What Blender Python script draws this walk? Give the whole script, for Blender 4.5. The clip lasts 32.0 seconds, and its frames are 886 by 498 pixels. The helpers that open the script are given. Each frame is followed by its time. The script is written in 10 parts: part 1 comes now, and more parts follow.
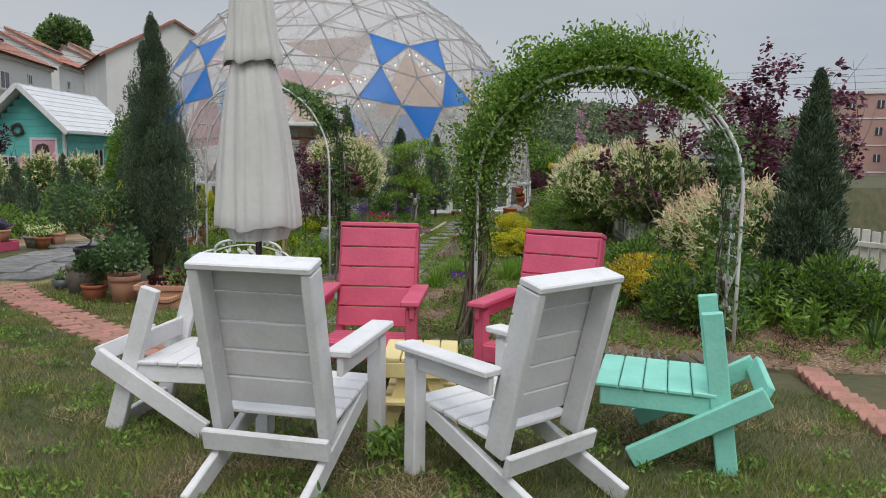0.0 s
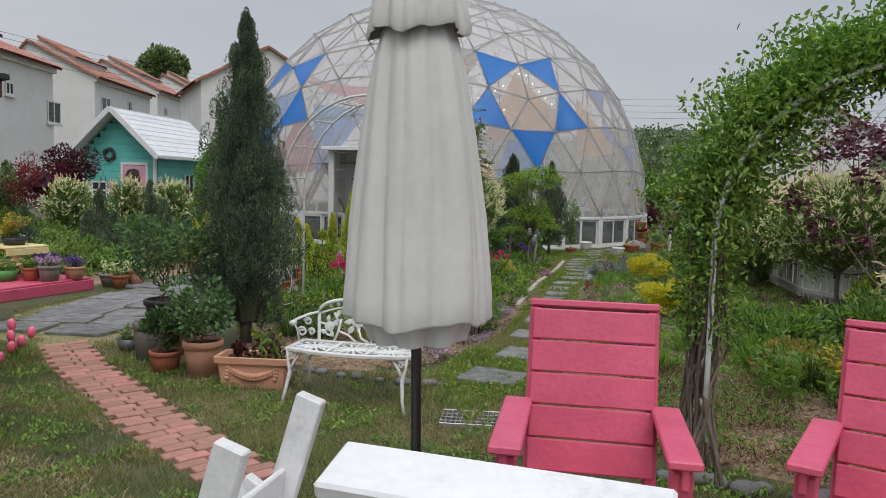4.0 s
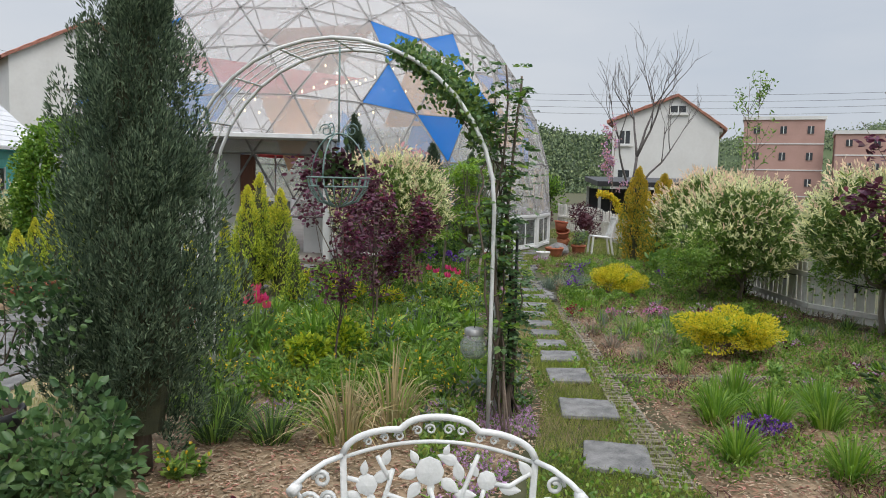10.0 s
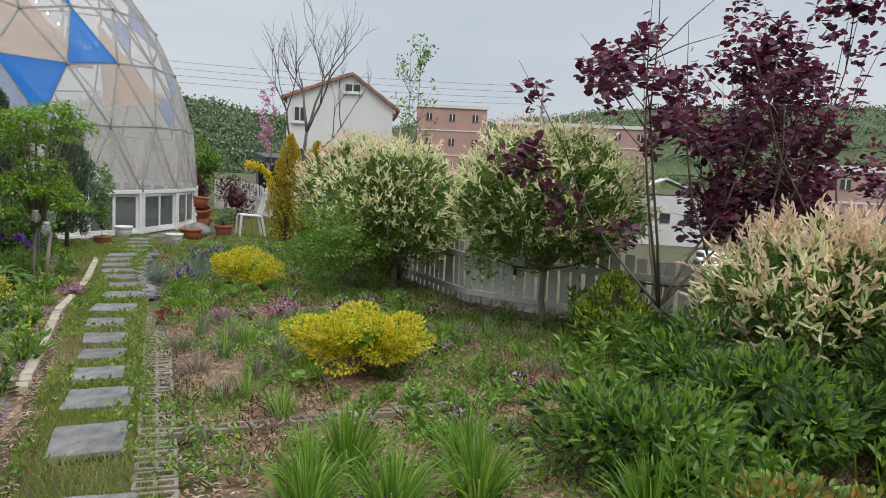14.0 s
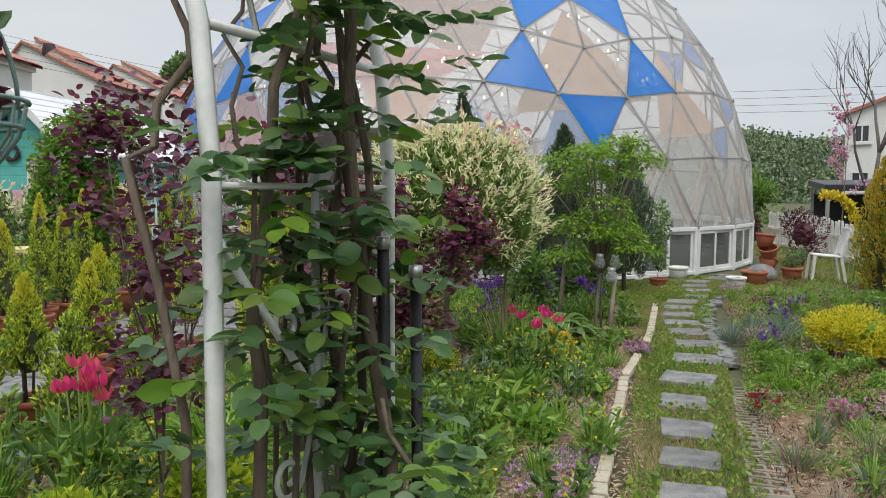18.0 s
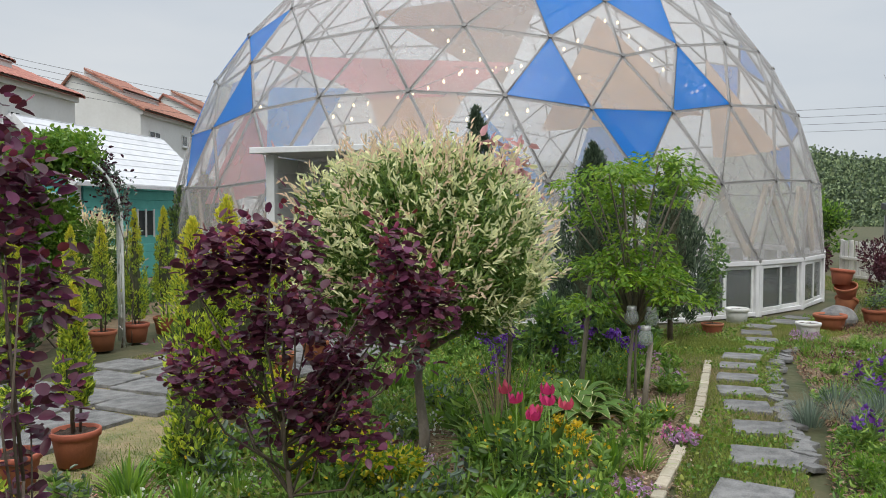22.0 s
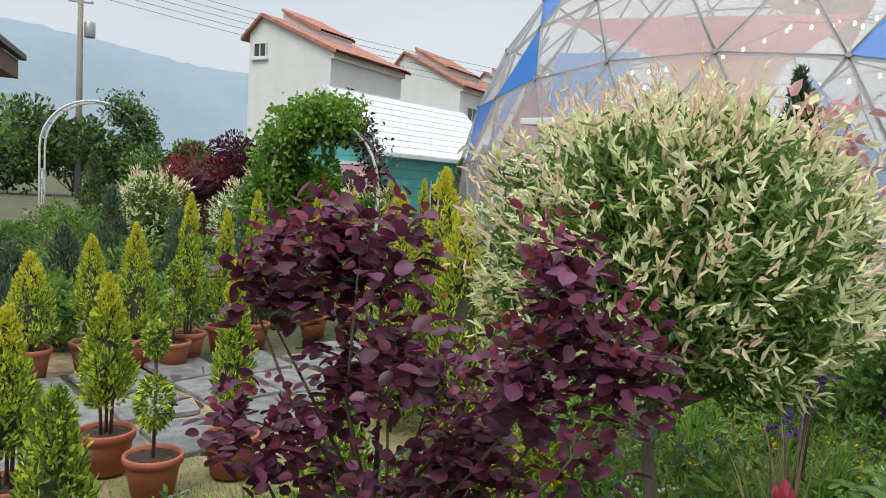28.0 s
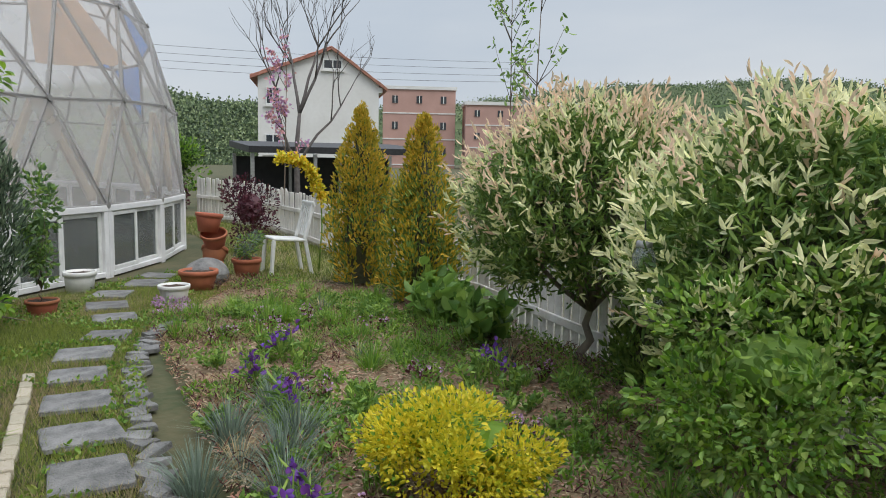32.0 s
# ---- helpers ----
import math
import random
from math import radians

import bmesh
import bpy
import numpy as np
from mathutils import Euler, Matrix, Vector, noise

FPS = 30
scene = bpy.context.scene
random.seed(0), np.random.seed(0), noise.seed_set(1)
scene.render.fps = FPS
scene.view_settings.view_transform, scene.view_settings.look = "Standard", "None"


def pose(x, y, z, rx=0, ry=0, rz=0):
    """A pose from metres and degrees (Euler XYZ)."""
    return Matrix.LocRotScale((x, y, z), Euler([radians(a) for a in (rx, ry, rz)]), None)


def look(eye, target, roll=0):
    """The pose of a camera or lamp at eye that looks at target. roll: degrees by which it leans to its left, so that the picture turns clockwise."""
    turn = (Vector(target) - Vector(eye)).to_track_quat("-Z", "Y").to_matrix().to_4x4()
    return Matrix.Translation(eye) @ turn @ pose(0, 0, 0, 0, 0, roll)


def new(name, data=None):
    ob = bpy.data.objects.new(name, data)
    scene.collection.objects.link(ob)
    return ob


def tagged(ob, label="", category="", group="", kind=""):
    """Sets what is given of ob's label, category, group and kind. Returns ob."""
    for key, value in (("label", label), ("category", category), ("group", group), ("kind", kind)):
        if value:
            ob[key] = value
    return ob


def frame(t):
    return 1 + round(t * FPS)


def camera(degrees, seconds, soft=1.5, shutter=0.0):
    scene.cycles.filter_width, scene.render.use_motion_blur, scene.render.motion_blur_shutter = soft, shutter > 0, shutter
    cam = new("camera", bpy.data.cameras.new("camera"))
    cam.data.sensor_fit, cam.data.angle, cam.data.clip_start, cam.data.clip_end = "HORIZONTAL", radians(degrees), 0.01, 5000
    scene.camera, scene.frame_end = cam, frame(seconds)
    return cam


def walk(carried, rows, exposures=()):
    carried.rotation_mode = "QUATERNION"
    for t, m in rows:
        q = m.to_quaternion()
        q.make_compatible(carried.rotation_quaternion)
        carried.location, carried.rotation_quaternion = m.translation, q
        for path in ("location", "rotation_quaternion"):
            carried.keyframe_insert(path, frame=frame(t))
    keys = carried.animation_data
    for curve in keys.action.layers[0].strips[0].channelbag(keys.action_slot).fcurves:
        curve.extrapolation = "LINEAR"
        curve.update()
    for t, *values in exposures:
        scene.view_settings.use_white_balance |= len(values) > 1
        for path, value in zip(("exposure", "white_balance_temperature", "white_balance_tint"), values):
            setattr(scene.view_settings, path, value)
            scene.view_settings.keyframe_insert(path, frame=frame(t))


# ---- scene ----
cam = camera(60.9, 32.0, soft=0.95)
PATH = [
    (0, (-9.583, -25.122, 1.575), (-8.632, -23.379, 1.335), 0.9),
    (0.5, (-9.501, -24.885, 1.561), (-8.612, -23.109, 1.326), 1.0),
    (1, (-9.386, -24.635, 1.575), (-8.525, -22.844, 1.348), 1.3),
    (1.5, (-9.294, -24.332, 1.574), (-8.394, -22.56, 1.352), 1.4),
    (2, (-9.236, -24.096, 1.588), (-8.308, -22.338, 1.37), 1.3),
    (2.5, (-9.174, -23.818, 1.592), (-8.258, -22.052, 1.383), 1.1),
    (3, (-9.183, -23.559, 1.61), (-8.302, -21.775, 1.409), 0.8),
    (3.5, (-9.267, -23.271, 1.627), (-8.432, -21.463, 1.442), 0.9),
    (4, (-9.297, -22.951, 1.616), (-8.534, -21.11, 1.442), 1.4),
    (4.5, (-9.316, -22.704, 1.647), (-8.615, -20.84, 1.467), 1.7),
    (6.5, (-9.592, -21.595, 1.577), (-9.111, -19.664, 1.378), 1.2),
    (7, (-9.66, -21.314, 1.57), (-9.09, -19.407, 1.366), 0.9),
    (7.5, (-9.664, -21.001, 1.567), (-8.981, -19.133, 1.359), 1.4),
    (8, (-9.57, -20.712, 1.596), (-8.762, -18.895, 1.388), 1.2),
    (8.5, (-9.51, -20.402, 1.579), (-8.599, -18.633, 1.378), 1.0),
    (9, (-9.468, -20.126, 1.559), (-8.491, -18.392, 1.36), 1.0),
    (9.5, (-9.386, -19.922, 1.626), (-8.357, -18.218, 1.434), 1.3),
    (10, (-9.211, -19.717, 1.621), (-8.078, -18.08, 1.439), 1.4),
    (10.5, (-8.987, -19.557, 1.621), (-7.733, -18.008, 1.45), 1.3),
    (11, (-8.701, -19.44, 1.621), (-7.323, -18.003, 1.431), 1.2),
    (11.5, (-8.379, -19.321, 1.584), (-6.896, -17.996, 1.375), 1.2),
    (12, (-8.065, -19.133, 1.527), (-6.487, -17.923, 1.315), 1.7),
    (12.5, (-7.809, -18.988, 1.507), (-6.172, -17.857, 1.301), 2.1),
    (13, (-7.527, -18.909, 1.497), (-5.848, -17.841, 1.294), 2.4),
    (13.5, (-7.223, -18.761, 1.44), (-5.501, -17.763, 1.24), 2.5),
    (15.5, (-6.693, -18.052, 1.383), (-5.412, -16.527, 1.191), 1.8),
    (16, (-6.62, -17.807, 1.381), (-5.556, -16.123, 1.203), 0.6),
    (16.5, (-6.536, -17.582, 1.393), (-5.691, -15.776, 1.232), 0.5),
    (17, (-6.475, -17.437, 1.397), (-5.795, -15.561, 1.255), 0.3),
    (17.5, (-6.436, -17.242, 1.398), (-5.823, -15.343, 1.256), 0.3),
    (18, (-6.308, -17.066, 1.413), (-5.654, -15.182, 1.262), 0.3),
    (18.5, (-6.119, -16.954, 1.431), (-5.414, -15.089, 1.276), 0.7),
    (19, (-5.988, -16.866, 1.454), (-5.222, -15.024, 1.303), 0.9),
    (19.5, (-5.892, -16.721, 1.465), (-5.091, -14.893, 1.331), 0.7),
    (20, (-5.763, -16.518, 1.465), (-4.997, -14.673, 1.356), 0.6),
    (20.5, (-5.621, -16.312, 1.471), (-4.92, -14.441, 1.378), 1.0),
    (21, (-5.499, -16.152, 1.468), (-4.872, -14.255, 1.379), 0.6),
    (21.5, (-5.423, -15.954, 1.474), (-4.846, -14.041, 1.386), 0.1),
    (22, (-5.331, -15.765, 1.492), (-4.809, -13.836, 1.406), -0.1),
    (22.5, (-5.193, -15.582, 1.509), (-4.756, -13.633, 1.409), 0.3),
    (23, (-5.12, -15.464, 1.491), (-4.761, -13.502, 1.354), 0.5),
    (23.5, (-5.087, -15.324, 1.469), (-4.784, -13.355, 1.291), 0.3),
    (24, (-5.063, -15.186, 1.468), (-4.832, -13.211, 1.246), 0.2),
    (24.5, (-5.043, -15.104, 1.448), (-4.971, -13.123, 1.185), 0.4),
    (25, (-5.001, -15.033, 1.44), (-5.163, -13.06, 1.157), 0.5),
    (25.5, (-5.006, -15.019, 1.449), (-5.357, -13.069, 1.176), 0.9),
    (27.5, (-4.864, -14.65, 1.472), (-5.324, -12.714, 1.286), 2.9),
    (28, (-4.755, -14.489, 1.532), (-5.032, -12.514, 1.371), 3.2),
    (28.5, (-4.649, -14.324, 1.501), (-4.742, -12.331, 1.354), 3.2),
    (29, (-4.461, -14.186, 1.433), (-4.368, -12.193, 1.299), 4.0),
    (30, (-4.182, -13.895, 1.489), (-3.667, -11.966, 1.361), 3.3),
    (30.5, (-4.068, -13.735, 1.487), (-3.22, -11.929, 1.341), 3.6),
    (31, (-3.846, -13.656, 1.446), (-2.625, -12.08, 1.291), 2.5),
    (31.5, (-3.69, -13.665, 1.432), (-2.16, -12.39, 1.248), 1.8),
    (32, (-3.628, -13.675, 1.418), (-1.88, -12.732, 1.181), 1.0),
]
EXPOSURES = [(0, -0.2, 6700, 9), (4, -0.22, 6700, 9), (7, 0.0, 6700, 9), (10, 0.13, 6700, 9), (16, 0.12, 6700, 7), (17, 0.1, 6700, 7), (18, 0.2, 6800, 7), (19, 0.25, 6800, 7), (20, 0.15, 6800, 7), (21, 0.1, 6700, 7), (23, 0.2, 6800, 7), (24, 0.32, 7000, 7), (25, 0.6, 7200, 7), (25.5, 0.65, 7200, 7), (27.5, 0.32, 6700, 6), (28, 0.3, 6700, 6), (29, 0.32, 6700, 6), (30, 0.15, 6700, 7), (31, 0.05, 6600, 7), (32, 0.12, 6600, 7)]
walk(cam, [(t, look(eye, target, roll)) for t, eye, target, roll in PATH], EXPOSURES)

# ---- world, sun ----
world = bpy.data.worlds.new("overcast")
scene.world = world
world.use_nodes = True
wn, wl = world.node_tree.nodes, world.node_tree.links
wn.clear()
sky = wn.new("ShaderNodeTexSky")
sky.sky_type, sky.sun_disc = "NISHITA", False
sky.sun_elevation, sky.sun_rotation = radians(52), radians(200)
sky.dust_density, sky.air_density = 4.0, 1.0
dim = wn.new("ShaderNodeVectorMath")
dim.operation = "SCALE"
dim.inputs["Scale"].default_value = 0.10
wl.new(sky.outputs[0], dim.inputs[0])
geo = wn.new("ShaderNodeTexCoord")
cl = wn.new("ShaderNodeTexNoise")
cl.inputs["Scale"].default_value, cl.inputs["Detail"].default_value = 1.7, 5
stretch = wn.new("ShaderNodeMapping")
stretch.inputs["Scale"].default_value = (1, 1, 4)
wl.new(geo.outputs["Generated"], stretch.inputs["Vector"])
wl.new(stretch.outputs[0], cl.inputs["Vector"])
cr = wn.new("ShaderNodeValToRGB")
cr.color_ramp.elements[0].position, cr.color_ramp.elements[0].color = 0.3, (0.50, 0.56, 0.66, 1)
cr.color_ramp.elements[1].position, cr.color_ramp.elements[1].color = 0.75, (0.66, 0.69, 0.75, 1)
wl.new(cl.outputs["Fac"], cr.inputs["Fac"])
# overcast: the zenith is brighter than the horizon
sepw = wn.new("ShaderNodeSeparateXYZ")
wl.new(geo.outputs["Generated"], sepw.inputs[0])
up_ = wn.new("ShaderNodeMapRange")
up_.inputs["From Min"].default_value, up_.inputs["From Max"].default_value = 0.38, 1.0
up_.inputs["To Min"].default_value, up_.inputs["To Max"].default_value = 1.0, 3.0
wl.new(sepw.outputs["Z"], up_.inputs["Value"])
mixw = wn.new("ShaderNodeMix")
mixw.data_type = "RGBA"
mixw.inputs["Factor"].default_value = 0.9
wl.new(dim.outputs[0], mixw.inputs["A"])
wl.new(cr.outputs[0], mixw.inputs["B"])
bg = wn.new("ShaderNodeBackground")
bg.inputs["Strength"].default_value = 1.0
wl.new(mixw.outputs["Result"], bg.inputs["Color"])
wl.new(up_.outputs[0], bg.inputs["Strength"])
wo = wn.new("ShaderNodeOutputWorld")
wl.new(bg.outputs[0], wo.inputs[0])

sun_data = bpy.data.lights.new("sun", "SUN")
sun_data.energy, sun_data.angle, sun_data.color = 1.5, radians(35), (1.0, 0.97, 0.93)
sun = new("sun", sun_data)
sun.matrix_world = look((0, -10, 30), (6, 8, 0))

# ---- materials ----
R = random.Random(7)


def mat(name, c1, c2=None, scale=8.0, rough=0.7, bump=0.15, metal=0.0, vary=0.0, island=0.0, trans=0.0, stain=0.0, stretch_z=1.0, coat=0.0, object_space=True):
    """Two-scale noise colour, bump, optional variation by object or island."""
    m = bpy.data.materials.new(name)
    m.use_nodes = True
    n, l = m.node_tree.nodes, m.node_tree.links
    b = n["Principled BSDF"]
    b.inputs["Roughness"].default_value, b.inputs["Metallic"].default_value = rough, metal
    b.inputs["Coat Weight"].default_value = coat
    c2 = c2 or tuple(v * 0.75 for v in c1)
    tc = n.new("ShaderNodeTexCoord")
    mp = n.new("ShaderNodeMapping")
    mp.inputs["Scale"].default_value = (1, 1, stretch_z)
    l.new(tc.outputs["Object"], mp.inputs["Vector"])
    big, fine = n.new("ShaderNodeTexNoise"), n.new("ShaderNodeTexNoise")
    big.inputs["Scale"].default_value, big.inputs["Detail"].default_value = scale, 4
    fine.inputs["Scale"].default_value, fine.inputs["Detail"].default_value = scale * 9, 3
    for x in (big, fine):
        l.new(mp.outputs[0], x.inputs["Vector"])
    add = n.new("ShaderNodeMath")
    add.operation = "MULTIPLY_ADD"
    add.inputs[1].default_value = 0.45
    l.new(fine.outputs["Fac"], add.inputs[0])
    l.new(big.outputs["Fac"], add.inputs[2])
    rng = n.new("ShaderNodeMapRange")
    rng.inputs["From Min"].default_value, rng.inputs["From Max"].default_value = 0.5, 0.95
    l.new(add.outputs[0], rng.inputs["Value"])
    mx = n.new("ShaderNodeMix")
    mx.data_type = "RGBA"
    mx.inputs["A"].default_value, mx.inputs["B"].default_value = (*c1, 1), (*c2, 1)
    l.new(rng.outputs[0], mx.inputs["Factor"])
    out = mx.outputs["Result"]
    if vary or island:
        src = n.new("ShaderNodeNewGeometry").outputs["Random Per Island"] if island else n.new("ShaderNodeObjectInfo").outputs["Random"]
        amount = island or vary
        vr = n.new("ShaderNodeMapRange")
        vr.inputs["To Min"].default_value, vr.inputs["To Max"].default_value = 1 - amount, 1 + amount
        l.new(src, vr.inputs["Value"])
        hs = n.new("ShaderNodeHueSaturation")
        l.new(vr.outputs[0], hs.inputs["Value"])
        l.new(out, hs.inputs["Color"])
        hu = n.new("ShaderNodeMapRange")
        hu.inputs["To Min"].default_value, hu.inputs["To Max"].default_value = 0.5 + 0.06 * amount, 0.5 - 0.06 * amount
        l.new(src, hu.inputs["Value"])
        l.new(hu.outputs[0], hs.inputs["Hue"])
        out = hs.outputs["Color"]
    if stain:
        st = n.new("ShaderNodeTexNoise")
        st.inputs["Scale"].default_value, st.inputs["Detail"].default_value, st.inputs["Roughness"].default_value = scale * 0.6, 8, 0.75
        l.new(tc.outputs["Object"], st.inputs["Vector"])
        sr = n.new("ShaderNodeMapRange")
        sr.inputs["From Min"].default_value, sr.inputs["From Max"].default_value = 0.56, 0.72
        sr.inputs["To Max"].default_value = stain
        l.new(st.outputs["Fac"], sr.inputs["Value"])
        sm = n.new("ShaderNodeMix")
        sm.data_type = "RGBA"
        sm.inputs["B"].default_value = (0.16, 0.14, 0.11, 1)
        l.new(out, sm.inputs["A"])
        l.new(sr.outputs[0], sm.inputs["Factor"])
        out = sm.outputs["Result"]
    l.new(out, b.inputs["Base Color"])
    if bump:
        bp = n.new("ShaderNodeBump")
        bp.inputs["Strength"].default_value, bp.inputs["Distance"].default_value = bump, 0.02
        l.new(add.outputs[0], bp.inputs["Height"])
        l.new(bp.outputs[0], b.inputs["Normal"])
    if trans:
        tr = n.new("ShaderNodeBsdfTranslucent")
        l.new(out, tr.inputs["Color"])
        ms = n.new("ShaderNodeMixShader")
        ms.inputs[0].default_value = trans
        l.new(b.outputs[0], ms.inputs[1])
        l.new(tr.outputs[0], ms.inputs[2])
        l.new(ms.outputs[0], n["Material Output"].inputs["Surface"])
    return m


def leafmat(name, c1, c2, island=0.35, rough=0.55, trans=0.3):
    return mat(name, c1, c2, scale=3.0, rough=rough, bump=0, island=island, trans=min(0.5, trans + 0.1))


def film_mat(name, color, alpha, rough=0.25):
    """Thin plastic sheet: partly see-through."""
    m = bpy.data.materials.new(name)
    m.use_nodes = True
    n, l = m.node_tree.nodes, m.node_tree.links
    b = n["Principled BSDF"]
    b.inputs["Roughness"].default_value = rough
    tc = n.new("ShaderNodeTexCoord")
    no = n.new("ShaderNodeTexNoise")
    no.inputs["Scale"].default_value, no.inputs["Detail"].default_value = 1.3, 6
    l.new(tc.outputs["Object"], no.inputs["Vector"])
    mx = n.new("ShaderNodeMix")
    mx.data_type = "RGBA"
    mx.inputs["A"].default_value, mx.inputs["B"].default_value = (*color, 1), (*[v * 0.82 for v in color], 1)
    l.new(no.outputs["Fac"], mx.inputs["Factor"])
    l.new(mx.outputs["Result"], b.inputs["Base Color"])
    bp = n.new("ShaderNodeBump")
    bp.inputs["Strength"].default_value, bp.inputs["Distance"].default_value = 0.25, 0.03
    l.new(no.outputs["Fac"], bp.inputs["Height"])
    l.new(bp.outputs[0], b.inputs["Normal"])
    tl = n.new("ShaderNodeBsdfTranslucent")
    l.new(mx.outputs["Result"], tl.inputs["Color"])
    m1 = n.new("ShaderNodeMixShader")
    m1.inputs[0].default_value = 0.45
    l.new(b.outputs[0], m1.inputs[1])
    l.new(tl.outputs[0], m1.inputs[2])
    tp = n.new("ShaderNodeBsdfTransparent")
    m2 = n.new("ShaderNodeMixShader")
    ar = n.new("ShaderNodeMapRange")
    ar.inputs["To Min"].default_value, ar.inputs["To Max"].default_value = alpha - 0.1, alpha + 0.1
    l.new(no.outputs["Fac"], ar.inputs["Value"])
    l.new(ar.outputs[0], m2.inputs[0])
    l.new(tp.outputs[0], m2.inputs[1])
    l.new(m1.outputs[0], m2.inputs[2])
    l.new(m2.outputs[0], n["Material Output"].inputs["Surface"])
    return m


def glow(name, color, strength):
    m = bpy.data.materials.new(name)
    m.use_nodes = True
    b = m.node_tree.nodes["Principled BSDF"]
    b.inputs["Base Color"].default_value = (*color, 1)
    b.inputs["Emission Color"].default_value = (*color, 1)
    b.inputs["Emission Strength"].default_value = strength
    return m


def glass_mat(name, color=(0.9, 0.95, 0.95), rough=0.03, alpha=0.25):
    m = bpy.data.materials.new(name)
    m.use_nodes = True
    n, l = m.node_tree.nodes, m.node_tree.links
    b = n["Principled BSDF"]
    b.inputs["Base Color"].default_value = (*color, 1)
    b.inputs["Roughness"].default_value = rough
    tp = n.new("ShaderNodeBsdfTransparent")
    m2 = n.new("ShaderNodeMixShader")
    m2.inputs[0].default_value = alpha
    l.new(tp.outputs[0], m2.inputs[1])
    l.new(b.outputs[0], m2.inputs[2])
    l.new(m2.outputs[0], n["Material Output"].inputs["Surface"])
    return m


WHITE_WOOD = mat("white_painted_wood", (0.71, 0.71, 0.72), (0.60, 0.60, 0.61), 5, 0.55, 0.25, stain=0.35)
PINK_WOOD = mat("pink_painted_wood", (0.62, 0.10, 0.18), (0.50, 0.07, 0.135), 5, 0.5, 0.25, stain=0.12)
MINT_WOOD = mat("mint_painted_wood", (0.26, 0.66, 0.54), (0.20, 0.55, 0.45), 5, 0.5, 0.25, stain=0.15)
YELLOW_WOOD = mat("yellow_painted_wood", (0.78, 0.66, 0.33), (0.66, 0.54, 0.25), 5, 0.55, 0.25, stain=0.25)
WHITE_METAL = mat("white_enamel", (0.70, 0.71, 0.70), (0.56, 0.57, 0.56), 12, 0.4, 0.1, stain=0.25)
BLACK_METAL = mat("black_metal", (0.014, 0.014, 0.017), (0.03, 0.03, 0.034), 12, 0.5, 0.1)
GREEN_METAL = mat("verdigris_metal", (0.20, 0.31, 0.29), (0.12, 0.19, 0.18), 20, 0.5, 0.2)
STEEL = mat("galvanised_steel", (0.42, 0.42, 0.42), (0.30, 0.30, 0.29), 14, 0.4, 0.1, metal=0.6)
CANVAS = mat("grey_canvas", (0.60, 0.59, 0.57), (0.52, 0.51, 0.49), 3, 0.9, 0.2)
TERRACOTTA = mat("terracotta", (0.40, 0.13, 0.065), (0.31, 0.10, 0.055), 9, 0.75, 0.2, vary=0.15, stain=0.15)
PEACH_CLAY = mat("peach_clay", (0.62, 0.33, 0.22), (0.52, 0.26, 0.17), 7, 0.75, 0.2, stain=0.2)
SOIL = mat("potting_soil", (0.075, 0.045, 0.03), (0.035, 0.022, 0.016), 22, 0.95, 0.8)
BARK = mat("bark", (0.17, 0.13, 0.10), (0.09, 0.068, 0.052), 14, 0.9, 0.7, stretch_z=0.25)
PALE_BARK = mat("pale_bark", (0.26, 0.22, 0.18), (0.15, 0.125, 0.10), 14, 0.9, 0.6, stretch_z=0.25)
SLATE = mat("slate_slab", (0.245, 0.24, 0.235), (0.10, 0.10, 0.10), 11, 0.85, 1.0, vary=0.16, stain=0.25)
BRICK = mat("red_brick", (0.42, 0.215, 0.17), (0.30, 0.14, 0.105), 12, 0.85, 0.5, vary=0.22, stain=0.2)
CONCRETE = mat("concrete", (0.29, 0.27, 0.235), (0.20, 0.185, 0.16), 9, 0.9, 0.5, vary=0.12, stain=0.3)
WHITE_WALL = mat("white_render", (0.67, 0.67, 0.66), (0.59, 0.585, 0.57), 0.6, 0.85, 0.1, stain=0.1)
ROOF_TILE = mat("clay_roof_tile", (0.40, 0.19, 0.13), (0.23, 0.10, 0.07), 4.5, 0.85, 0.3, vary=0.2, stain=0.25)
GLASS_DARK = mat("dark_window_glass", (0.03, 0.035, 0.04), (0.05, 0.055, 0.06), 1, 0.08, 0)
GLASS = glass_mat("clear_glass")

# ---- builders ----


def link_mesh(name, verts, faces, material, parent=None, smooth=False, label=""):
    me = bpy.data.meshes.new(name)
    me.from_pydata(verts, [], faces)
    for m in material if isinstance(material, (list, tuple)) else [material]:
        me.materials.append(m)
    if smooth:
        me.polygons.foreach_set("use_smooth", [True] * len(me.polygons))
    ob = new(name, me)
    ob.parent = parent
    if label:
        ob["label"] = label
    return ob


def part(name, bm, material, parent, label="", smooth=False):
    """Link a bmesh as one mesh object under a thing or a part."""
    me = bpy.data.meshes.new(name)
    bm.to_mesh(me)
    bm.free()
    me.materials.append(material)
    if smooth:
        me.polygons.foreach_set("use_smooth", [True] * len(me.polygons))
    ob = new(name, me)
    ob.parent = parent
    if label:
        ob["label"] = label
    return ob


def thing(name, m, label, category, group="", kind=""):
    ob = new(name)
    ob.empty_display_size = 0.1
    ob.matrix_basis = m
    return tagged(ob, label, category, group, kind)


